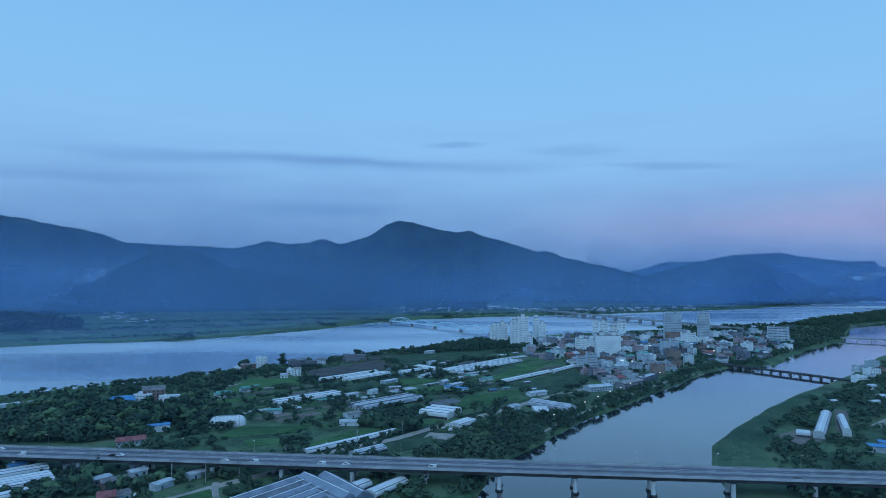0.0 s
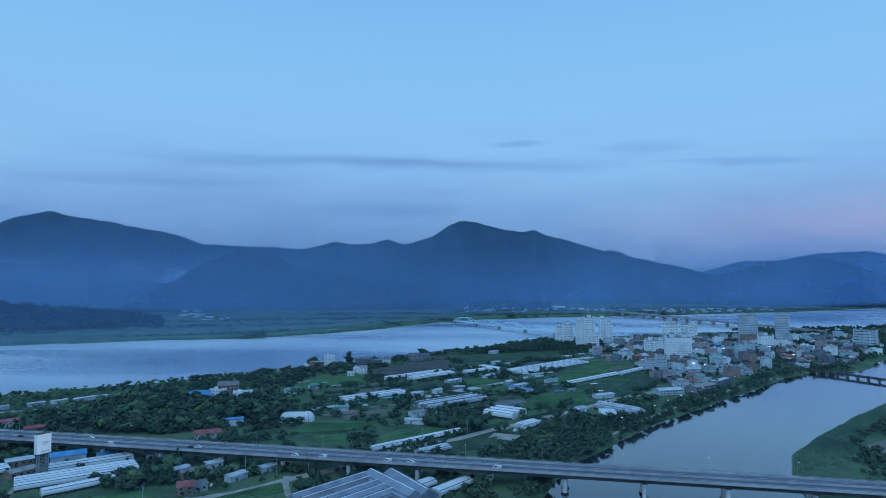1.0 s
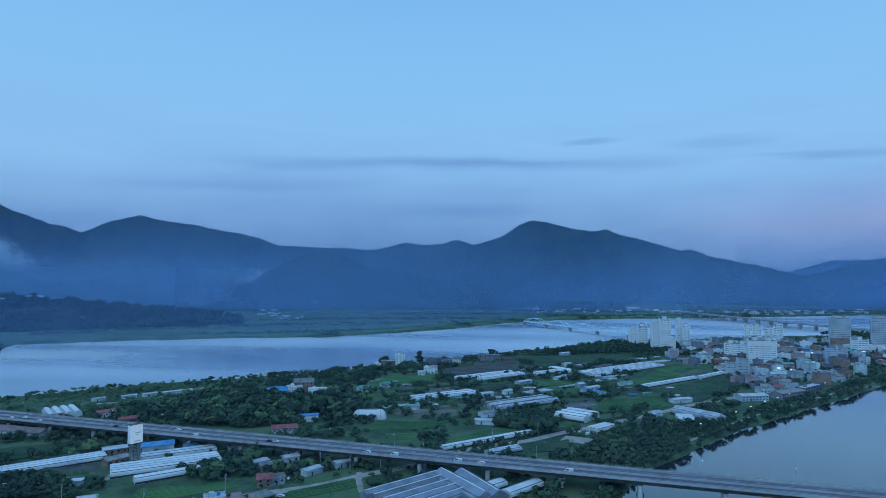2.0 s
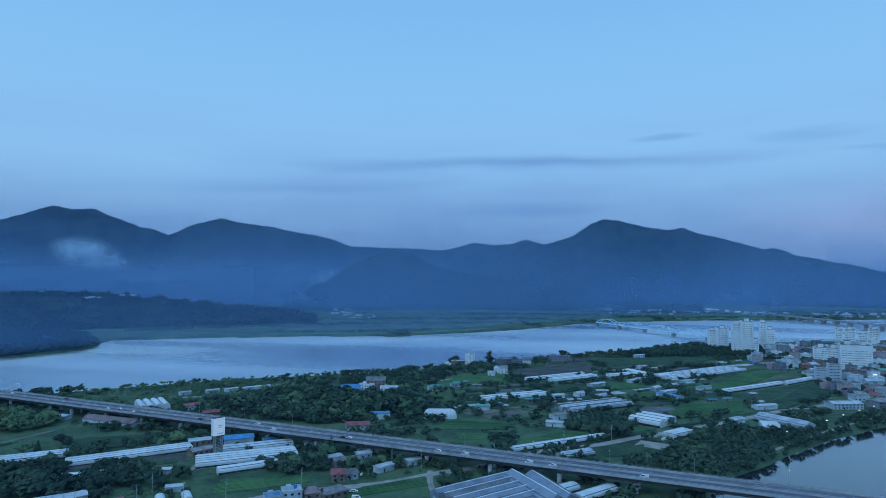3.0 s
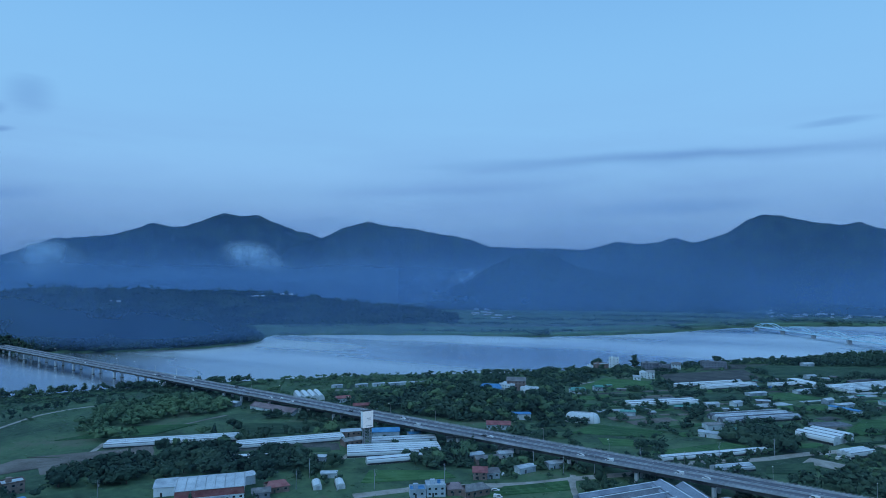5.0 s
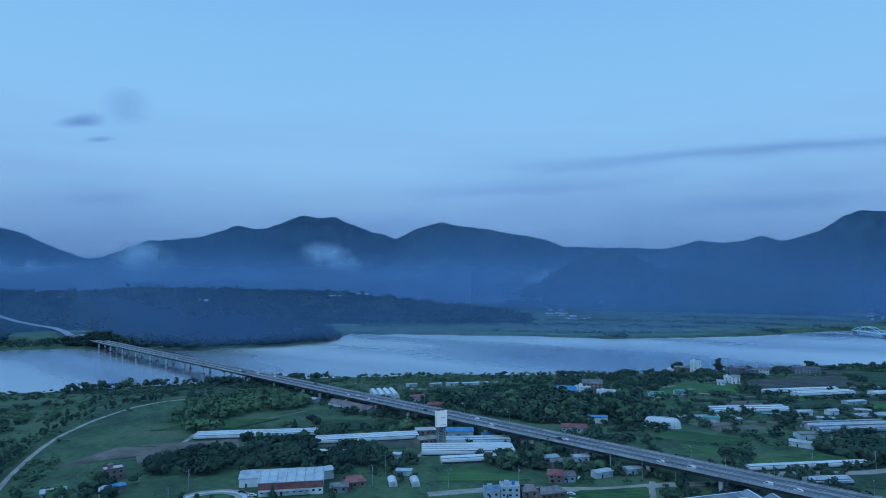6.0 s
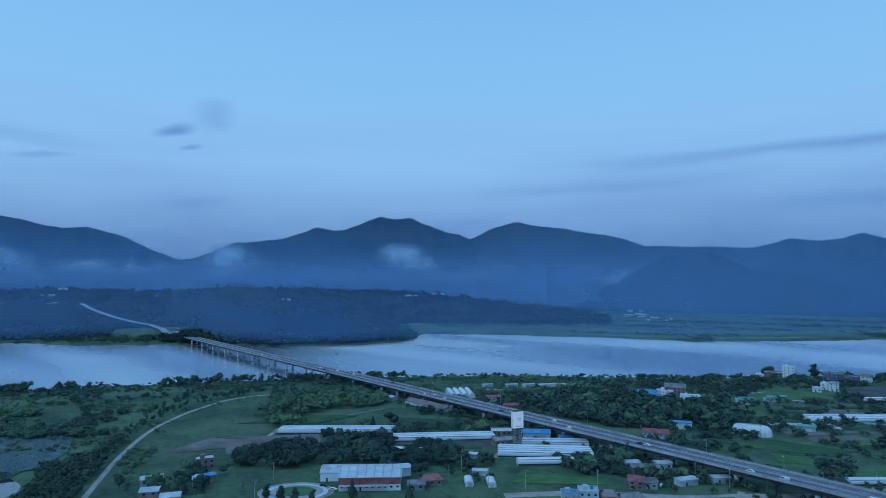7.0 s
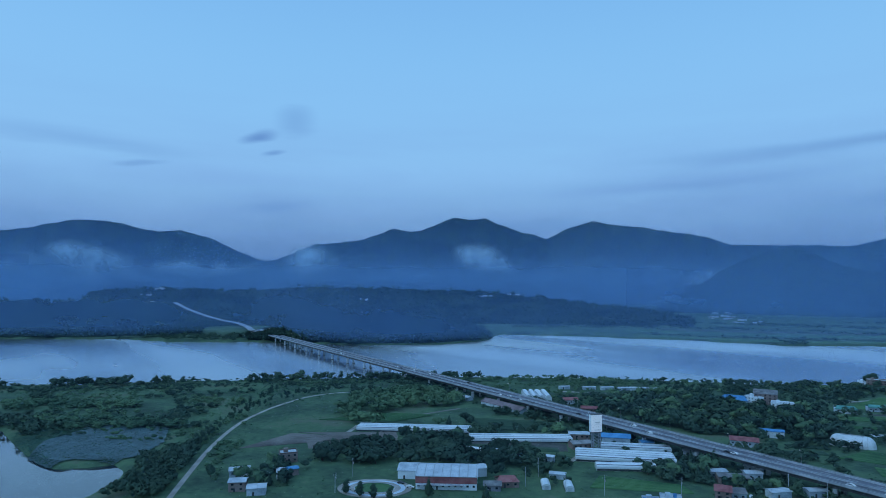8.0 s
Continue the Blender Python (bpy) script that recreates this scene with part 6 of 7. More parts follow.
# ---------------------------------------------------------------- billboard beside the viaduct
bx, by = -271.7, 344.6
board = thing("billboard", "tall white two-sided billboard on a steel lattice mast", "billboard", (bx, by, ground_at(bx, by) - 0.1), 66)
for s in (-1, 1):
    p = part("panel", solid((-3.9, 3.9, -0.25, 0.25, 14.2, 25.6), bevel=0.06), M_BOARD, board, "softly lit white panel")
    p.location.y = s * 1.5
    for k, (w, zz, hh) in enumerate(((3.4, 20.4, 0.5), (2.4, 19.3, 0.35), (4.6, 15.3, 0.5))):
        part("text_bar", solid((-w / 2 + 0.6, w / 2 + 0.6, -0.31, 0.31, zz, zz + hh)), M_ROOF_PALE, p, "faded grey lettering bar")
    part("side_board", solid((s * 3.9 - 0.15, s * 3.9 + 0.15, -1.24, 1.24, 14.2, 25.6)), M_WHITE, board)
part("top_board", solid((-4.0, 4.0, -1.8, 1.8, 25.6, 25.9)), M_STEEL_DARK, board)
part("walkway", solid((-4.2, 4.2, -2.3, 2.3, 13.8, 14.1)), M_STEEL_DARK, board)
for x0 in (-2.6, 2.6):
    for y0 in (-1.2, 1.2):
        part("mast_leg", solid((x0 - 0.28, x0 + 0.28, y0 - 0.28, y0 + 0.28, -0.5, 24)), M_STEEL, board)
for k in range(7):
    z0 = 0.8 + 2.0 * k
    for y0 in (-1.2, 1.2):
        part("cross_bar", tube(bmesh.new(), [(-2.6, y0, z0), (2.6, y0, z0 + 2.0)], 0.12), M_STEEL, board)
        part("cross_bar", tube(bmesh.new(), [(2.6, y0, z0), (-2.6, y0, z0 + 2.0)], 0.12), M_STEEL, board)
part("plinth", solid((-3.6, 3.6, -2.2, 2.2, -0.6, 0.5), bevel=0.1), M_CONC, board)
claim(bx, by, 6, 4, 72)

# ---------------------------------------------------------------- round-ended white film house
dome = thing("greenhouse", "large white film house with rounded ends", "greenhouse", (-171, 500, ground_at(-171, 500) - 0.1), 17)
b = bmesh.new()
rows = []
for i in range(9):
    a = math.pi / 2 * i / 8
    r, zz = math.cos(a) ** 0.75, 7.6 * math.sin(a)
    rows.append([b.verts.new(((8.0 if math.cos(t) > 0 else -8.0) * (0.999 if i < 8 else 0.9) + 6.2 * r * math.cos(t), 6.5 * r * math.sin(t), zz)) for t in [6.2832 * (k + 0.5) / 24 for k in range(24)]])
for p, q in zip(rows, rows[1:]):
    for k in range(24):
        b.faces.new((p[k], p[(k + 1) % 24], q[(k + 1) % 24], q[k]))
b.faces.new(rows[-1])
part("film", b, M_VINYL, dome, smooth=True)
for k in range(7):
    x0 = -9 + 3 * k
    pts = [(x0, 6.6 * math.cos(math.pi * i / 12), max(0.0, 7.72 * math.sin(math.pi * i / 12) ** 0.85)) for i in range(13)]
    part("hoop", tube(bmesh.new(), pts, 0.08, 5), M_STEEL_DARK, dome)
part("ridge_vent", solid((-7, 7, -0.8, 0.8, 7.55, 7.95), bevel=0.1), M_STEEL, dome)
part("side_door", solid((-1.4, 1.4, -6.75, -6.4, 0, 2.6)), M_GLASS, dome)
claim(-171, 500, 15, 8, 17)

# maroon band and loading canopy of the white factory
fac = bpy.data.objects["factory"]
part("wall_band", solid((-17.2, 17.2, -12.12, -11.95, 3.6, 7.2)), M_ROOF_RED, fac, "maroon painted band")
part("canopy", solid((-16, 10, -14.6, -12.1, 3.1, 3.35)), M_ROOF_PALE, fac)
for k in range(8):
    u = -17 + k * 4.85
    part("roof_seam", tube(bmesh.new(), [(u, -12.4, 7.75), (u, 0, 10.25), (u, 12.4, 7.75)], 0.16, 5), M_STEEL, fac)
part("shaded_sheet", solid((6, 16.5, 1.5, 11.8, 8.4, 8.6)), M_ROOF_BLUE, fac, "patched blue roof sheet").rotation_euler.x = radians(-11)

# ---------------------------------------------------------------- oval lawn with a ring of paving
ox, oy, oz = -303, 189, ground_at(-303, 189)


def oval(name, label, r0, r1, top, material, category):
    b = bmesh.new()
    n = 48
    ring = [[b.verts.new((r * 1.35 * math.cos(6.2832 * k / n), r * math.sin(6.2832 * k / n), zz)) for k in range(n)] for r, zz in ((r1, -0.5), (r1, top), (r0, top))]
    for p, q in zip(ring, ring[1:]):
        for k in range(n):
            b.faces.new((p[k], p[(k + 1) % n], q[(k + 1) % n], q[k]))
    if r0 < 1:
        b.faces.new(ring[-1])
    me = bpy.data.meshes.new(name)
    b.to_mesh(me)
    b.free()
    me.materials.append(material)
    ob = new(name, me)
    ob.matrix_basis = pose(ox, oy, oz + 0.25, 0, 0, 45)
    return tagged(ob, label, category, kind="structure")


oval("pavement", "grey ring of paving round an oval lawn", 8.6, 15.5, 0.05, M_PATH, "pavement")
oval("kerb", "pale kerb of an oval lawn", 8.2, 8.6, 0.25, M_CONC, "kerb")
oval("lawn", "bright green oval lawn", 0.5, 8.2, 0.15, M_CROP, "lawn")
oval("pavement", "slate-blue painted parking ring", 11.0, 13.0, 0.075, M_TOWER, "pavement")
claim(ox, oy, 20, 17, 45)

# ---------------------------------------------------------------- utility poles
pole = thing("utility_pole", "grey concrete utility pole with cross arms", "utility pole", group="utility poles by the lane")
part("shaft", cone(bmesh.new(), 0.2, 0.12, -0.5, 11, 9), M_CONC, pole)
for zz in (10.4, 9.3):
    part("cross_arm", solid((-1.1, 1.1, -0.06, 0.06, zz, zz + 0.14)), M_STEEL_DARK, pole)
    for x0 in (-0.95, 0, 0.95):
        part("insulator", cone(bmesh.new(), 0.07, 0.05, zz + 0.14, zz + 0.42, 6, at=(x0, 0.0)), M_WHITE, pole)
part("transformer", cone(bmesh.new(), 0.32, 0.32, 7.4, 8.5, 10, at=(0.45, 0)), M_STEEL, pole)
POLES = [(-310, 168), (-329, 190), (-216, 281), (-188, 310), (-155, 361), (-136, 362), (-253, 258), (-261, 277), (-232, 268), (-120, 372), (-100, 402), (-60, 442), (-30, 470)]
for i, (x, y) in enumerate(POLES):
    m = pose(x, y, ground_at(x, y), 0, 0, 30 + 17 * i)
    if i == 0:
        pole.matrix_basis = m
    else:
        copy_thing(pole, m)

# parked cars
for k, x, y, a in ((0, -5, 492, 60), (0, 0, 486, 62), (2, 6, 481, 58), (0, -157, 313, 20), (2, -151, 304, 15), (0, -165, 340, 100), (1, -300, 205, 30), (0, -291, 205, 40), (1, 12, 478, 60)):
    put_car(k, x, y, ground_at(x, y) + 0.22, a)
    claim(x, y, 3, 2, a)

# ---------------------------------------------------------------- town houses
TOWN = [(169, 1094), (233, 1194), (417, 1263), (600, 1314), (696, 1251), (552, 994), (433, 863), (378, 863), (298, 795), (238, 721), (178, 691), (170, 875), (132, 900), (112, 985), (158, 1045)]
g = np.random.default_rng(5)
roofs = [(M_ROOF_GREEN, "green"), (M_ROOF_GREY, "grey"), (M_ROOF_GREY, "grey"), (M_ROOF_BLUE, "blue"), (M_ROOF_PALE, "pale"), (M_ROOF_PALE, "pale"), (M_ROOF_RED, "red")]
walls = [(M_HOUSE, "pale rendered"), (M_HOUSE, "pale rendered"), (M_WHITE, "white"), (M_BRICK, "brick"), (M_TOWER, "grey"), (M_SLATE, "slate grey"), (M_SLATE, "slate grey"), (M_PINK, "pinkish")]
roofs += [(M_STEEL_DARK, "dark"), (M_STEEL_DARK, "dark"), (M_ROOF_MAUVE, "mauve"), (M_ROOF_GREY, "grey")]
made = 0
for x, y in g.uniform((110, 690), (700, 1315), (9000, 2)):
    if made >= 330:
        break
    if inside_distance(TOWN, np.array([x]), np.array([y]))[0] < 0 or shore_distance(np.array([x]), np.array([y]))[0] < 20 or not free(np.array([x]), np.array([y]), 4.6)[0]:
        continue
    w, d = g.uniform(8, 18), g.uniform(7, 11)
    fl = int(g.choice([1, 1, 2, 2, 2, 3, 3, 4]))
    (rm, rn), (wm, wnm) = roofs[g.integers(len(roofs))], walls[g.integers(len(walls))]
    shape = "flat" if fl > 2 or g.random() < 0.15 else ("gable" if g.random() < 0.5 else "hip")
    storeys = ("single", "two", "three", "four", "five")[fl - 1]
    house(x, y, g.choice([20, 22, -68, 18]) + g.normal(0, 5), w, d, 3.1 * fl, shape, wm, rm, f"{wnm} {storeys}-storey town house with a {rn} {'flat' if shape == 'flat' else 'pitched'} roof",
          name="house", tank=g.random() < 0.4, facing="s", limit=3)
    made += 1

# lit signs and bank lamps
for i, (x, y, w) in enumerate(((410, 1035, 6.5), (402, 930, 3.5), (236, 826, 4), (247, 815, 3.5), (330, 1000, 3))):
    s = thing("lit_sign", "white lit shop sign on posts", "sign", (x, y, ground_at(x, y)), 15)
    part("panel", solid((-w / 2, w / 2, -0.2, 0.2, 7.6, 8.9)), M_LIT, s, "glowing white panel")
    for x0 in (-w / 3, w / 3):
        part("post", solid((x0 - 0.15, x0 + 0.15, -0.15, 0.15, -0.4, 7.6)), M_STEEL_DARK, s)
bank = thing("bank_lamp", "short lit lamp post on the bank road", "street lamp", group="lamps along the bank road")
part("pole", cone(bmesh.new(), 0.1, 0.07, -0.3, 5.0, 7), M_STEEL, bank)
part("lamp_head", solid((-0.7, 0.7, -0.3, 0.3, 5.0, 5.35), bevel=0.05), M_WARM, bank, "glowing lamp head")
for i, (x, y) in enumerate(((146, 592), (164, 617), (181, 640), (198, 663), (216, 687), (256, 740), (91, 516), (128, 566))):
    m = pose(x, y, ground_at(x, y), 0, 0, 35)
    if i == 0:
        bank.matrix_basis = m
    else:
        copy_thing(bank, m)

# small sheds scattered over the farmland
g = np.random.default_rng(17)
WOODED = [(-404, 499), (-361, 552), (-306, 560), (-236, 615), (-195, 553), (-187, 489), (-260, 447), (-343, 454)]
FARM = [(-330, 440), (-200, 720), (-90, 900), (60, 1060), (165, 900), (150, 640), (40, 500), (-40, 430)]
made = 0
for x, y in g.uniform((-330, 430), (170, 1060), (900, 2)):
    if made >= 26:
        break
    q = np.array([x]), np.array([y])
    if inside_distance(FARM, *q)[0] < 0 or not free(*q, 4)[0] or (not off_fields(*q)[0] and g.random() < 0.8) or inside_distance(WOODED, *q)[0] > 0:
        continue
    rm, rn = [(M_ROOF_PALE, "pale"), (M_ROOF_PALE, "pale"), (M_ROOF_PALE, "pale"), (M_ROOF_GREY, "grey"), (M_ROOF_BLUE, "blue"), (M_ROOF_GREEN, "teal")][g.integers(6)]
    house(x, y, 28 + g.normal(0, 7), g.uniform(5, 15), g.uniform(4, 6.5), g.uniform(1.7, 2.4), "low", M_ROOF_GREY, rm, f"small farm shed with a {rn} sheet roof", name="shed", category="shed")
    made += 1

# narrow plots between the greenhouses: crops, mulch film, shade nets
g = np.random.default_rng(29)
M_FILM = surface("mulch_film", [(0.3, 0.34, 0.37), (0.42, 0.47, 0.5), (0.56, 0.6, 0.63)], 0.4, 0, 0.1, 1.0, 0.1, spec=0.4)
PLOTS = [(M_CROP, "narrow bright green vegetable plot", 0.5), (M_CROP_DARK, "narrow dark green vegetable plot", 0.6), (M_PLOUGH, "narrow mulched grey plot", 0.3), (M_FILM, "rows of pale film over young crops", 0.45),
         (M_SHADE, "low dark shade nets over crops", 1.4), (M_CROP, "narrow bright green vegetable plot", 0.5), (M_CROP_DARK, "narrow dark green vegetable plot", 0.6), (M_SOIL, "narrow plot of bare soil", 0.25)]
made = 0
for x, y in g.uniform((-330, 430), (170, 1060), (4000, 2)):
    if made >= 70:
        break
    a, ln, wd = radians(44 + g.normal(0, 4)), g.uniform(18, 55), g.uniform(4, 13)
    c, q = math.cos(a), math.sin(a)
    corners = [(x + c * u * ln - q * v * wd, y + q * u * ln + c * v * wd) for u, v in ((-0.5, -0.5), (0.5, -0.5), (0.5, 0.5), (-0.5, 0.5))]
    spots = np.array(corners + [(x, y), (x + c * ln / 4, y + q * ln / 4), (x - c * ln / 4, y - q * ln / 4)])
    if (inside_distance(FARM, spots[:, 0], spots[:, 1]) < 0).any() or not free(spots[:, 0], spots[:, 1], 1.0).all() or not off_fields(spots[:, 0], spots[:, 1]).all() or inside_distance(WOODED, np.array([x]), np.array([y]))[0] > -10:
        continue
    mt, text, hh = PLOTS[g.integers(len(PLOTS))]
    field(text, corners, mt, rows=1.6, height=hh)
    made += 1

# ---------------------------------------------------------------- far side of the valley
strip("road", "pale road climbing from the bridge end", FAR_ROAD, 13, M_CONC, lift=1.5)
far_walls, far_roof = solid((-7, 7, -4.5, 4.5, -4, 4.5), bevel=0.1), extrude([(-5, 4.4), (0, 6.6), (5, 4.4), (5, 4.7), (0, 6.95), (-5, 4.7)], -7.5, 7.5)
bmesh.ops.transform(far_roof, matrix=Matrix.Rotation(radians(90), 4, "Z"), verts=far_roof.verts)
far_home = thing("farmhouse", "small pale farmhouse at the mountain foot", "house", group="far farmhouses")
part("wall", far_walls, M_FAR, far_home)
part("roof", far_roof, M_ROOF_PALE, far_home)
first = True
g = np.random.default_rng(23)
FAR_SPOTS = [(-1471, 2153, 91), (-1353, 2022, 52), (-1298, 2065, 47), (-1266, 2060, 42), (-968, 1802, 4), (-950, 1830, 6), (-826, 1635, 3), (-853, 1719, 4), (-974, 1892, 11), (-900, 1740, 3), (-1561, 1409, 60),
             (-1531, 1499, 65), (-1751, 1040, 53), (-1667, 1031, 35), (-1342, 1085, 12), (-2051, 448, 71), (-2072, 509, 88), (-1926, 407, 46), (-1944, 455, 51), (-1951, 724, 64), (-1318, 1278, 19), (-1766, 812, 32), (-1300, 528, 4)]
for cx, cy, cz in FAR_SPOTS:
    for k in range(3 if cz > 20 else 4):
        x, y = cx + g.normal(0, 24) * (k > 0), cy + g.normal(0, 14) * (k > 0)
        m = pose(x, y, cz + 0.5, 0, 0, g.uniform(0, 180)) @ Matrix.Diagonal((g.uniform(0.5, 1.4), g.uniform(0.5, 0.9), g.uniform(0.35, 0.6), 1))
        if k > 0 and cz > 20:
            m = m @ Matrix.Translation((0, 0, -1.5))
        if first:
            far_home.matrix_basis, first = m, False
        else:
            ob = copy_thing(far_home, Matrix.Identity(4))
            ob.matrix_basis = m
for k, (pts, wide_, mt, text) in enumerate((([(-760, 1110), (-640, 1170), (-500, 1235), (-440, 1310), (-380, 1370)], 26, M_TURF, "pale green grass strip along the far bank"),
                                           ([(-900, 1110), (-740, 1190), (-600, 1260), (-480, 1340), (-360, 1480)], 22, M_CROP_DARK, "dark green crop strip on the far flats"),
                                           ([(-860, 1200), (-700, 1275), (-540, 1360), (-400, 1520), (-260, 1680)], 34, M_TURF, "pale green meadow strip on the far flats"),
                                           ([(-840, 1300), (-660, 1390), (-500, 1520), (-330, 1720)], 24, M_PLOUGH, "grey ploughed strip on the far flats"),
                                           ([(-160, 1800), (60, 1900), (300, 1995), (520, 2100)], 40, M_TURF, "pale green grass strip along the far bank"))):
    strip("field_strip", text, pts, wide_, mt, category="field", lift=0.5)
far_tunnel = thing("greenhouse", "long white film greenhouse on the far river flats", "greenhouse", group="far greenhouses")
part("film_roof", extrude([(-7, 0), (-6.4, 3.6), (-3.6, 6.2), (0, 7.0), (3.6, 6.2), (6.4, 3.6), (7, 0)], -34, 34), M_WHITE, far_tunnel)
part("end_door", solid((-1.6, 1.6, -34.2, -33.9, 0, 3.2)), M_STEEL, far_tunnel)
for k in range(16):
    u = k / 15
    x, y = 60 + 230 * u + g.normal(0, 16), 2600 - 280 * u + g.normal(0, 40)
    m = pose(x, y, ground_at(x, y), 0, 0, g.choice([72, 80, 100])) @ Matrix.Diagonal((g.uniform(0.5, 0.8), g.uniform(0.2, 0.6), 0.7, 1))
    if k == 0:
        far_tunnel.matrix_basis = m
    else:
        ob = copy_thing(far_tunnel, Matrix.Identity(4))
        ob.matrix_basis = m
for x, y in g.uniform((-160, 2080), (1330, 2680), (330, 2)):
    d = shore_distance(np.array([x]), np.array([y]))[0]
    if d < 40 or np.hypot(x, y) > 2650 or value_noise(np.array([x]), np.array([y]), 220, 31)[0] < 0.05 or inside_distance(FAR_BANK, np.array([x]), np.array([y]))[0] < 0:
        continue
    ob = copy_thing(far_home, Matrix.Identity(4))
    ob.matrix_basis = pose(x, y, ground_at(x, y), 0, 0, g.uniform(0, 180)) @ Matrix.Diagonal((g.uniform(0.7, 2.0), g.uniform(0.6, 1.1), g.uniform(0.5, 1.0), 1))
    tagged(ob, "pale farmhouse or hall on the far flats")
mast = thing("radio_mast", "thin steel radio mast on the summit", "mast", (-2226, 2829, 436))
part("shaft", cone(bmesh.new(), 0.9, 0.3, -8, 22, 6), M_STEEL_DARK, mast)
part("hut", solid((-6, 6, -4, 4, -8, 5), bevel=0.2), M_FAR, mast)
for zz in (8, 14):
    part("dish", cone(bmesh.new(), 1.6, 1.9, zz, zz + 1.2, 10), M_WHITE, mast)

# ---------------------------------------------------------------- single trees that stand out
for x, y, h, k, w in ((-263, 826, 17, "round", 1.15), (-214, 835, 17, "tall", 1.7), (-127, 928, 12, "round", 1.2), (-100, 385, 11, "pine", 1.1), (-205, 376, 12, "pine", 1.0), (-182, 392, 11, "pine", 1.1),
                      (-250, 225, 9, "pine", 1.0), (-275, 206, 10, "pine", 1.0), (-305, 172, 8, "tall", 1.6), (-297, 176, 8, "tall", 1.6), (-289, 180, 8, "tall", 1.6), (-283, 186, 7, "tall", 1.6)):
    tree(x, y, h, k, w)
# the row of small trees beside the long tunnel
for x, y in ((-81, 411), (-76, 416), (-70, 423), (-62, 433), (-53, 444), (-44, 455), (-39, 461)):
    tree(x, y, 6.0, "tall", 1.7)

DARK_WOOD = WOODED
WILLOWS = [(-458, 250), (-519, 296), (-544, 324), (-542, 377), (-497, 402), (-465, 405), (-449, 356), (-440, 318), (-437, 287), (-426, 254)]
LOW_WOOD = [(-339, 208), (-372, 188), (-390, 197), (-386, 230), (-379, 264), (-346, 296), (-318, 308), (-295, 318), (-280, 291), (-292, 268), (-337, 226)]
OAK_CLUMP = [(-57, 473), (-64, 496), (-53, 522), (-23, 515), (-18, 478)]
HEDGES = [[(-722, 38), (-698, 80), (-640, 142), (-620, 138), (-682, 36)], [(-601, 32), (-619, 56), (-591, 101), (-530, 152), (-515, 147), (-558, 80)]]
NEAR_BANK = [(-409, 85), (-442, 99), (-460, 132), (-440, 134), (-387, 105), (-361, 90), (-380, 66)]
g = np.random.default_rng(21)


def tall(n, lo, hi):
    return g.uniform(lo, hi, n)


# nearest trees, one by one
near = scatter([(-330, 150), (-400, 190), (-330, 290), (-300, 330), (-120, 330), (20, 330), (20, 355), (-330, 385), (-400, 340), (-410, 190), (-380, 120)], 8.0, 31, margin=3.0, rough=(45, -0.1))
near = near[np.abs(near[:, 1] - deck_y(near[:, 0])) > 15][:230]
for i, (x, y) in enumerate(near):
    tree(x, y, 5.5 + (i * 37 % 10) * 0.5, ("round", "round", "willow", "round", "pine")[i % 5], (1.0, 1.15, 0.9)[i % 3])
low = scatter(LOW_WOOD, 8.0, 33, margin=3)[:60]
for i, (x, y) in enumerate(low):
    tree(x, y, 6.5 + (i * 31 % 10) * 0.4, "round", 1.15)

p = scatter([(-330, 150), (-420, 260), (-300, 330), (-120, 330), (20, 330), (20, 355), (-330, 400), (-420, 340), (-400, 200), (-380, 120)], 8.5, 131, margin=1.5, rough=(40, 0.0))
p = p[np.abs(p[:, 1] - deck_y(p[:, 0])) > 14]
woods("garden_trees", "dark garden trees and hedges between houses", p, tall(len(p), 3, 9), "round", clumps=27, seed=52, wide=1.1)
p = scatter(LOW_WOOD, 8.5, 34, margin=2, keep=1.2)
woods("wood", "dark grove behind the factory", p, tall(len(p), 6, 10), "round", clumps=27, seed=54, wide=1.2)
for k, (area, gap) in enumerate((([(-350, 262), (-335, 286), (-267, 313), (-235, 275), (-267, 249), (-300, 240)], 9.5),
                                 ([(-234, 342), (-229, 369), (-205, 373), (-186, 335), (-202, 319)], 7.0),
                                 ([(-400, 372), (-410, 392), (-380, 408), (-343, 408), (-336, 398), (-380, 378)], 9.0))):
    p = scatter(area, gap, 134 + k, margin=1.5, keep=1.2)
    p = p[np.abs(p[:, 1] - deck_y(p[:, 0])) > 14]
    woods("wood", "dark trees crowding round the tunnels and houses", p, tall(len(p), 4, 9), "round", clumps=30, seed=60 + k, wide=1.2)
# growth along and under the viaduct
gg = np.random.default_rng(77)
q = np.stack([gg.uniform(-640, 40, 650), gg.uniform(-30, 18, 650)], -1)
q[:, 1] += deck_y(q[:, 0])
q = q[free(q[:, 0], q[:, 1], 1.0) & (shore_distance(q[:, 0], q[:, 1]) > 4) & (value_noise(q[:, 0], q[:, 1], 45, 3) > -0.35)]
woods("viaduct_shrubs", "dark shrubs and young trees under the viaduct", q, gg.uniform(2.0, 6.0, len(q)), "round", clumps=16, seed=88, wide=1.3)
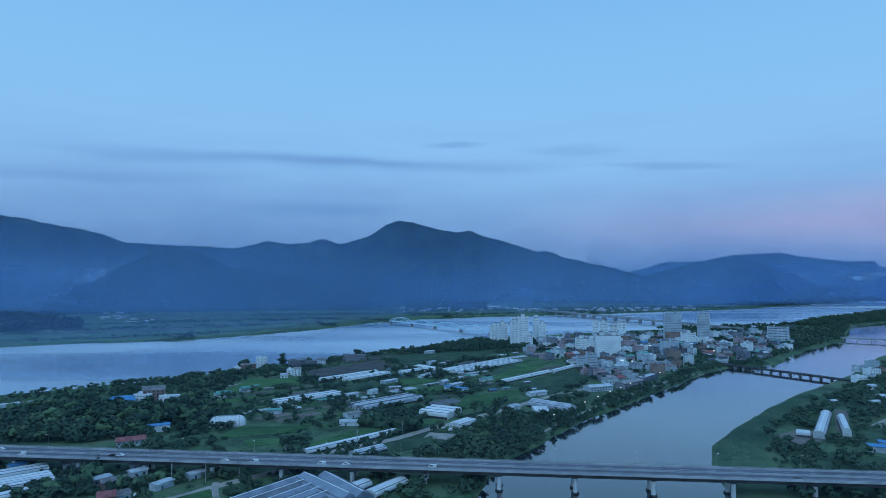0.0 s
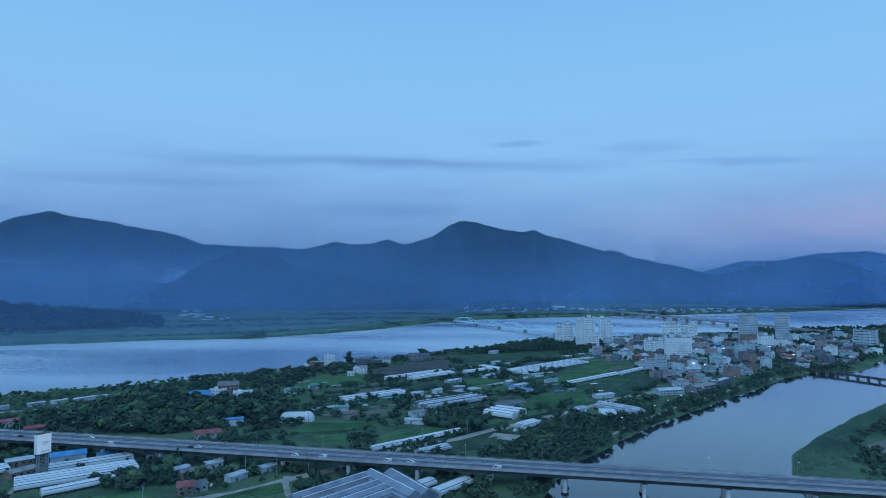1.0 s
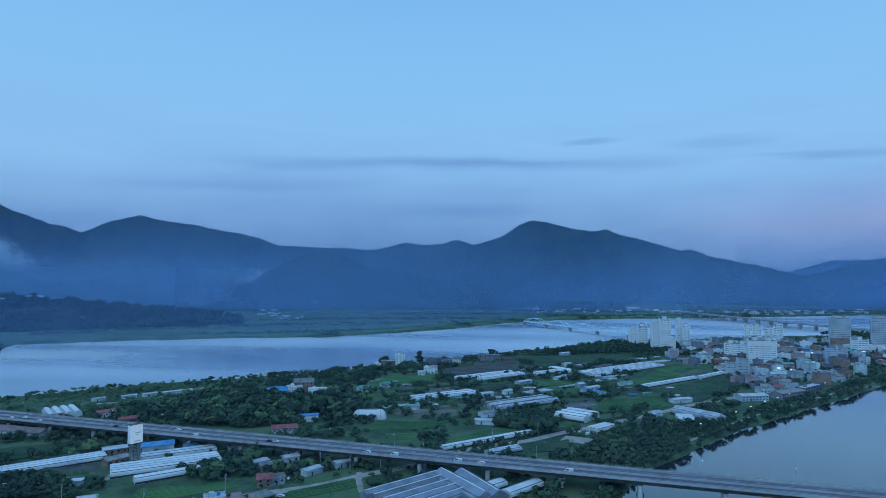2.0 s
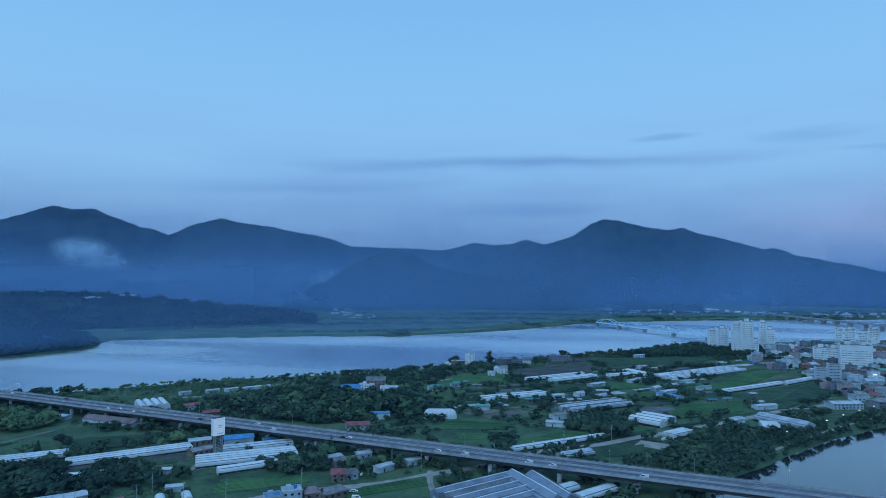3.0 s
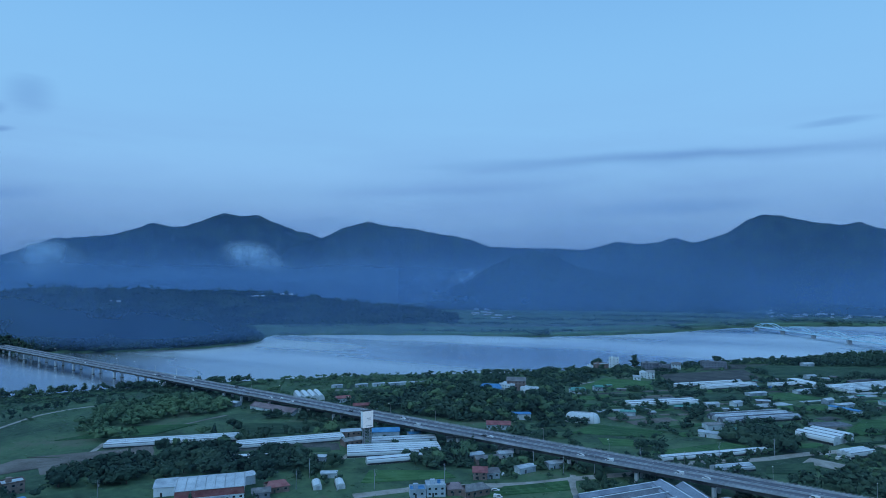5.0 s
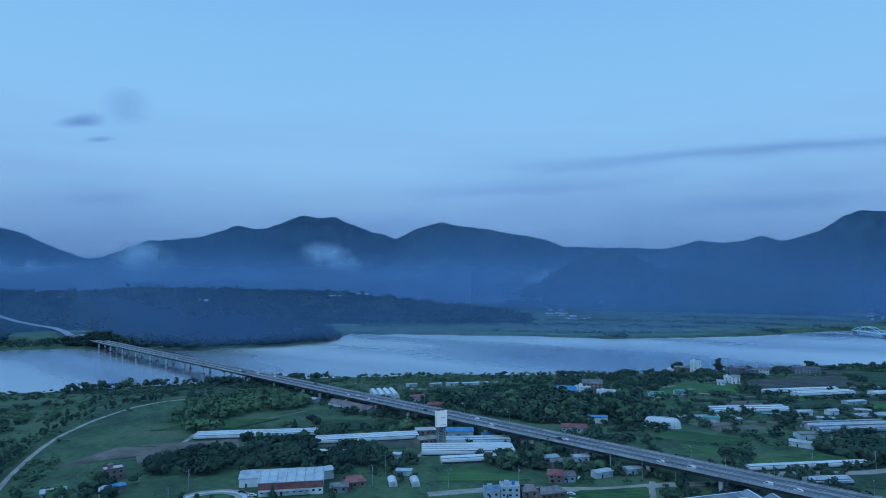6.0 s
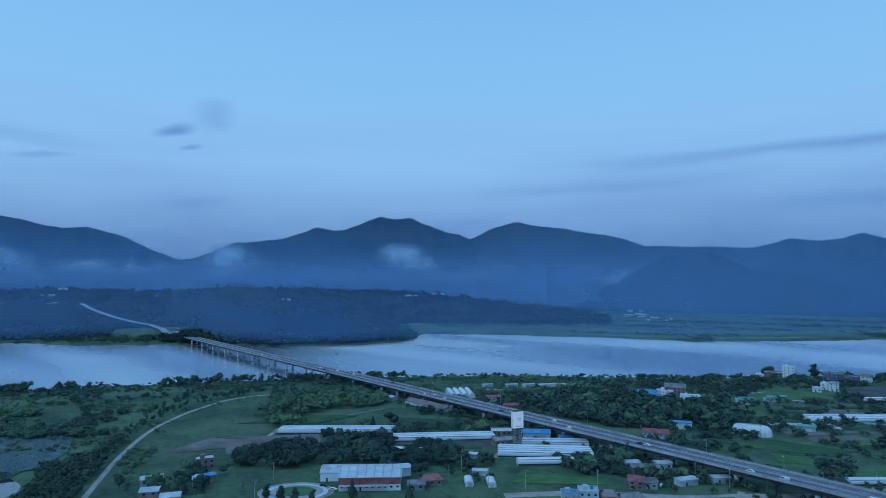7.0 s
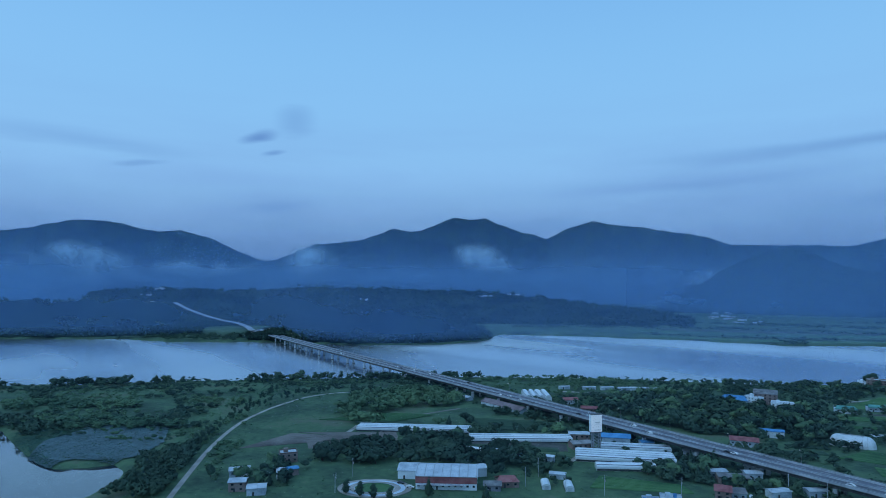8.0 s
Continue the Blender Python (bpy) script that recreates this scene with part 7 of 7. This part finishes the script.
# woods as masses
p = scatter(DARK_WOOD, 10, 41, keep=1.2, margin=4)
woods("wood", "dense dark green wood on the river island", p, tall(len(p), 6, 12), "round", clumps=21, seed=1, wide=1.3)
p = scatter(DARK_WOOD, 19, 141, keep=1.0)
woods("wood", "paler trees among the dark island wood", p, tall(len(p), 8, 13), "round", M_LEAF_PALE, clumps=28, seed=51, wide=1.1)
p = scatter(WILLOWS, 9, 42, keep=1.5)
woods("willow_wood", "pale green willow thicket near the river", p, tall(len(p), 7, 11), "round", M_LEAF_PALE, clumps=27, seed=2, wide=1.3)
p = scatter(OAK_CLUMP, 8, 43, keep=1.6)
woods("tree_clump", "dark clump of tall broadleaf trees", p, tall(len(p), 10, 13), "round", clumps=36, seed=3, wide=1.2)
for k, hpoly in enumerate(HEDGES):
    p = scatter(hpoly, 6.5, 44 + k, keep=1.5)
    woods("hedge_wood", "band of grey-green shrubs and low trees in the meadow", p, tall(len(p), 3.5, 7), "round", M_LEAF_PALE, clumps=19, seed=4 + k, wide=1.5)
p = scatter(NEAR_BANK, 4.5, 47, keep=1.2, shore=1)
woods("bank_wood", "bushy trees on the pond bank", p, tall(len(p), 4, 8), "round", clumps=19, seed=6)


def belt(d0, d1, x0, x1, y0, y1, spacing, seed, extra=None):
    """Points in a belt that follows the shore, between two distances inland."""
    gg = np.random.default_rng(seed)
    n = int((x1 - x0) * (y1 - y0) / spacing ** 2)
    q = gg.uniform((x0, y0), (x1, y1), (n, 2))
    d = shore_distance(q[:, 0], q[:, 1])
    ok = (d > d0) & (d < d1) & free(q[:, 0], q[:, 1], 2)
    if extra is not None:
        ok &= extra(q[:, 0], q[:, 1])
    return q[ok]


def island(x, y):
    return inside_distance(ISLAND, x, y) > 0


# river bank of the island, far side
p = belt(16, 62, -640, 130, 440, 1260, 9.5, 51, lambda x, y: island(x, y) & (inside_distance(NORTH_SHORE + [(3200, 2500), (-900, -100)], x, y) < 90) & (y > 365 - 0.3 * x) & off_fields(x, y) & (value_noise(x, y, 50, 2) > 0.12))
woods("bank_wood", "belt of dark trees along the river bank", p, tall(len(p), 2.5, 7), "round", clumps=14, seed=7, wide=1.3)
p = belt(8, 75, -640, 60, 440, 1200, 7.0, 151, lambda x, y: island(x, y) & (inside_distance(NORTH_SHORE + [(3200, 2500), (-900, -100)], x, y) < 95) & (y > 365 - 0.3 * x) & off_fields(x, y) & (inside_distance(DARK_WOOD, x, y) < -8) & (value_noise(x, y, 40, 12) > -0.35))
woods("bank_shrubs", "low olive-green shrubs along the river bank", p, tall(len(p), 1.8, 4.5), "round", M_LEAF_PALE, clumps=12, seed=53, wide=1.6)
# grassy point to the left: scattered shrubs at the water
p = belt(9, 30, -870, -560, -20, 520, 7.5, 52, lambda x, y: island(x, y) & (value_noise(x, y, 45, 9) > -0.25))
woods("shore_shrubs", "row of dark round trees at the water's edge", p, tall(len(p), 5, 11), "round", clumps=19, seed=8, wide=1.2)
# channel bank
p = belt(2, 20, 10, 460, 330, 860, 4.8, 53, lambda x, y: island(x, y) & off_fields(x, y))
woods("bank_wood", "belt of dark trees along the channel bank", p, tall(len(p), 2.5, 7), "round", clumps=16, seed=9, wide=1.2)
# bank trees behind the lane, towards the viaduct
p = scatter([(-10, 380), (-20, 470), (60, 560), (120, 600), (130, 560), (60, 450), (35, 385)], 10.5, 54, keep=1.1, rough=(38, 0.02))
p = p[inside_distance([(-42, 449), (-16, 484), (3, 469), (-2, 414), (-33, 409)], p[:, 0], p[:, 1]) < 0]
woods("wood", "bushy green trees between lane and channel", p, tall(len(p), 6, 11), "round", clumps=24, seed=10, wide=1.15)
p = scatter([(-640, 470), (-440, 410), (-350, 440), (-400, 500), (-420, 620), (-480, 590)], 11.0, 55, keep=1.2)
woods("wood", "green trees behind the viaduct at the river", p, tall(len(p), 2, 5.5), "round", M_LEAF_PALE, clumps=16, seed=11, wide=1.4)
# hedgerows and farm trees across the island
p = scatter([(-420, 420), (-360, 700), (-140, 920), (80, 1200), (170, 1180), (180, 690), (60, 470), (10, 390)], 8.0, 56, margin=1.2, rough=(34, -0.26))
p = p[(inside_distance([(-42, 449), (-16, 484), (3, 469), (-2, 414), (-33, 409)], p[:, 0], p[:, 1]) < 0) & (inside_distance([(70, 880), (70, 700), (105, 640), (150, 680), (190, 900), (140, 990)], p[:, 0], p[:, 1]) < 0)]
woods("farm_trees", "dark trees and hedgerows between the fields", p, tall(len(p), 2.2, 8.5), "round", clumps=14, seed=12, wide=1.25)
p = scatter([(-5, 1010), (80, 1110), (175, 1140), (170, 1040), (-50, 930), (-70, 950)], 8, 57)
woods("wood", "dark grove on the river bank below the apartments", p, tall(len(p), 7, 12), "round", clumps=18, seed=13)
# trees in and round the town
p = scatter([(165, 690), (160, 1080), (420, 1320), (720, 1480), (1000, 1680), (800, 1270), (560, 990), (433, 863), (300, 795)], 12.5, 58, margin=1.0, rough=(60, -0.35))
woods("town_trees", "dark green trees between town houses", p, tall(len(p), 4, 9), "round", clumps=14, seed=14, wide=1.15)
p = belt(6, 45, 480, 1500, 900, 2150, 11, 59, lambda x, y: island(x, y))
woods("bank_wood", "dark trees along the upper channel", p, tall(len(p), 6, 12), "round", clumps=12, seed=15)
p = scatter([(850, 1560), (1040, 1735), (1500, 2140), (2000, 2450), (1900, 2300), (1180, 1670), (1000, 1560), (880, 1480)], 14, 60, keep=1.2)
woods("wood", "dark wooded spit beside the river bend", p, tall(len(p), 8, 15), "round", clumps=12, seed=16)
# spit on the other side of the channel
p = scatter([(175, 300), (205, 400), (240, 470), (300, 540), (375, 640), (450, 700), (620, 900), (800, 1000), (800, 700), (420, 380), (330, 300)], 9.0, 61, keep=1.2, rough=(45, -0.35), shore=26)
woods("wood", "dark trees on the far side of the channel", p, tall(len(p), 3, 8.5), "round", clumps=16, seed=17, wide=1.15)
# meadow shrubs near the pond
p = scatter([(-860, 30), (-700, 320), (-600, 430), (-470, 240), (-400, 200), (-350, 120), (-440, 130), (-480, 100), (-640, 60)], 6.5, 62, rough=(42, 0.08))
woods("meadow_shrubs", "loose shrubs in the rough meadow", p, tall(len(p), 1.2, 4), "round", M_LEAF_PALE, clumps=12, seed=18, wide=1.7)
p = scatter([(-860, 30), (-700, 320), (-600, 430), (-470, 240), (-420, 200), (-450, 130), (-640, 60)], 5.0, 162, rough=(28, 0.02))
woods("meadow_bushes", "low knee-high bushes in the rough meadow", p, tall(len(p), 0.7, 1.8), "round", M_TURF, clumps=5, seed=118, wide=2.2)
# a line of trees beside the dirt track
p = scatter([(-640, 292), (-562, 217), (-476, 158), (-440, 138), (-446, 130), (-490, 156), (-572, 212), (-648, 286)], 7, 63, keep=0.8)
woods("track_trees", "row of dark trees beside the dirt track", p, tall(len(p), 5, 8), "tall", clumps=16, seed=19, wide=1.5)


q = belt(7, 62, -880, -540, -20, 520, 7.2, 152, lambda x, y: island(x, y) & (value_noise(x, y, 60, 14) > -0.3))
woods("shore_shrubs", "grey-green belt of shrubs behind the river shore", q, tall(len(q), 1.5, 4.2), "round", M_LEAF, clumps=12, seed=108, wide=1.6)
q = scatter([(-820, 60), (-690, 310), (-600, 420), (-560, 330), (-600, 240), (-500, 150), (-620, 70)], 7.0, 164, rough=(55, 0.2))
woods("meadow_thicket", "dark rounded thickets in the rough meadow", q, tall(len(q), 2.5, 5.5), "round", M_LEAF, clumps=16, seed=120, wide=1.4)
TRACK = np.array([(-590, 312), (-590, 276), (-559, 224), (-522, 184), (-484, 152), (-446, 127)], float)
along = np.linspace(0, len(TRACK) - 1, 95)
q = np.stack([np.interp(along, range(len(TRACK)), TRACK[:, k]) for k in (0, 1)], -1) + np.random.default_rng(66).normal(0, (4.0, 3.0), (95, 2))
q = q[value_noise(q[:, 0], q[:, 1], 30, 8) > -0.35]
woods("track_trees", "row of slim dark trees beside the dirt track", q, tall(len(q), 3.5, 8), "tall", clumps=16, seed=121, wide=1.6)


def tufts(name, label, pts, heights, material, seed):
    return woods(name, label, pts, heights, "bush", material, clumps=4, variants=6, seed=seed, wide=1.7)


# undergrowth: rough grass and scrub everywhere that is not built or tilled
p = scatter([(-470, 100), (-620, 320), (-420, 640), (-130, 930), (90, 1200), (170, 1000), (180, 690), (60, 440), (20, 300), (-250, 150)], 8.2, 71, margin=0.6, rough=(24, -0.35), shore=2)
tufts("scrub", "low scrub and rough grass", p, tall(len(p), 0.5, 1.9), M_SCRUB, 30)
p = scatter([(-860, 30), (-690, 330), (-600, 440), (-460, 420), (-400, 200), (-450, 90), (-700, 30)], 5.0, 72, margin=1.0, shore=2, rough=(35, -0.6))
tufts("rough_grass", "rough grass and reeds on the meadow", p, tall(len(p), 0.4, 1.4), M_TURF, 31)
for k, patch in enumerate((OPEN_GRASS, [(-642, 226), (-639, 277), (-562, 233), (-558, 201)], [(-582, 157), (-599, 211), (-519, 196), (-501, 160)], [(-760, 90), (-740, 180), (-660, 260), (-640, 200), (-690, 90)])):
    p = scatter(patch, 3.2, 172 + k, margin=0.8, shore=2, clear_fields=False)
    tufts("meadow_grass", "bright green meadow grass", p, tall(len(p), 0.3, 0.8), M_TURF, 36 + k)
REEDS = [(173, 405), (195, 448), (235, 497), (289, 560), (338, 611), (374, 634), (301, 544), (237, 460), (204, 402)]
p = scatter(REEDS, 2.3, 73, margin=0, shore=-3)
tufts("reed_bed", "green reed bed along the channel", p, tall(len(p), 1.0, 2.0), M_REED, 32)
p = np.random.default_rng(75).uniform((-610, 30), (-460, 100), (5200, 2))
p = p[inside_distance([(-575, 38), (-597, 60), (-556, 84), (-535, 56), (-470, 53), (-487, 45), (-527, 39)], p[:, 0], p[:, 1]) > 0]
tufts("reed_bed", "green reed and water plant bed in the pond", p, tall(len(p), 0.8, 1.7), M_REED, 34)
p = scatter([(175, 300), (173, 400), (240, 500), (340, 620), (440, 700), (600, 880), (600, 700), (350, 300)], 6, 74, shore=42)
tufts("scrub", "low scrub on the far side of the channel", p, tall(len(p), 0.8, 2.4), M_LEAF, 33)

# lotus leaves on the pond
LOTUS = [(-554, 79), (-565, 89), (-557, 120), (-521, 136), (-480, 122), (-452, 101), (-451, 84), (-470, 64), (-467, 50), (-500, 42), (-535, 55)]
q = np.random.default_rng(9).uniform((-566, 40), (-450, 137), (24000, 2))
q = q[inside_distance(LOTUS, q[:, 0], q[:, 1]) > 0]
n = len(q)
ang = np.arange(6) * math.pi / 3
rr = g.uniform(0.4, 0.75, n)
tilt = g.normal(0, 0.1, (n, 2))
zz = ground_at(-500, 95)
hx, hy = rr[:, None] * np.cos(ang), rr[:, None] * np.sin(ang)
hz = np.maximum(land_height(q[:, 0], q[:, 1]), 0.0)[:, None] + 0.5 + g.uniform(0, 0.5, n)[:, None] + hx * tilt[:, :1] + hy * tilt[:, 1:]
v = np.stack([hx + q[:, :1], hy + q[:, 1:], hz], -1).reshape(-1, 3)
f = (np.array([(0, 1, 2, 3), (0, 3, 4, 5)])[None] + (np.arange(n) * 6)[:, None, None]).reshape(-1, 4)
tagged(new("lotus_leaves", mesh_np("lotus_leaves", v, f, M_LOTUS)), "grey-green bed of lotus leaves on a pond", "lotus", kind="stuff")

# ---------------------------------------------------------------- far bank
p = belt(3, 40, -1200, 600, 560, 2150, 9, 81, lambda x, y: (inside_distance(FAR_BANK, x, y) > 0) & (value_noise(x, y, 110, 5) > 0.12))
woods("far_trees", "dark trees along the far river bank", p, tall(len(p), 4, 9), "willow", clumps=8, seed=40, wide=1.4)
p = belt(40, 480, -1100, 1200, 1000, 2700, 15, 82, lambda x, y: (inside_distance(FAR_BANK, x, y) > 0) & (np.sin(np.hypot(x, y) / 34 + 2.5 * value_noise(x, y, 300, 8)) > 0.45) & (value_noise(x, y, 130, 6) > -0.3) & (np.hypot(x, y) < 2700))
woods("far_trees", "dark tree lines on the far river flats", p, tall(len(p), 4, 9), "willow", clumps=5, seed=41, wide=1.5)
p = belt(2, 100, -1700, -880, 50, 900, 14, 83, lambda x, y: (inside_distance(FAR_BANK, x, y) > 0) & (road_gap(x, y)[0] > 18))
woods("far_trees", "dark wooded foot of the far headland", p, tall(len(p), 6, 12), "round", clumps=12, seed=42, wide=1.2)
# crowns of the nearer wooded hills
for k, (label, many) in enumerate((("dark wooded headland above the far river bank", 2400), ("dark wooded foothill beside the bridge road", 1900), ("low wooded foothill above the far river bank", 2200))):
    v = wooded[label]
    v = v[(v[:, 2] > 3) & (np.abs(np.degrees(np.arctan2(-v[:, 0], v[:, 1])) - 40) < 62)]
    v = v[np.random.default_rng(90 + k).choice(len(v), min(many, len(v)), False)]
    v = v[(value_noise(v[:, 0], v[:, 1], 90, 60 + k) > -0.45) & (road_gap(v[:, 0], v[:, 1])[0] > 34)]
    woods("hill_wood", "dark tree crowns on a wooded hillside", v[:, :2] + g.normal(0, 4, (len(v), 2)), tall(len(v), 8, 16), "round", M_HILL_LEAF, clumps=3, seed=70 + k, wide=1.2, foot=v[:, 2] - 3)
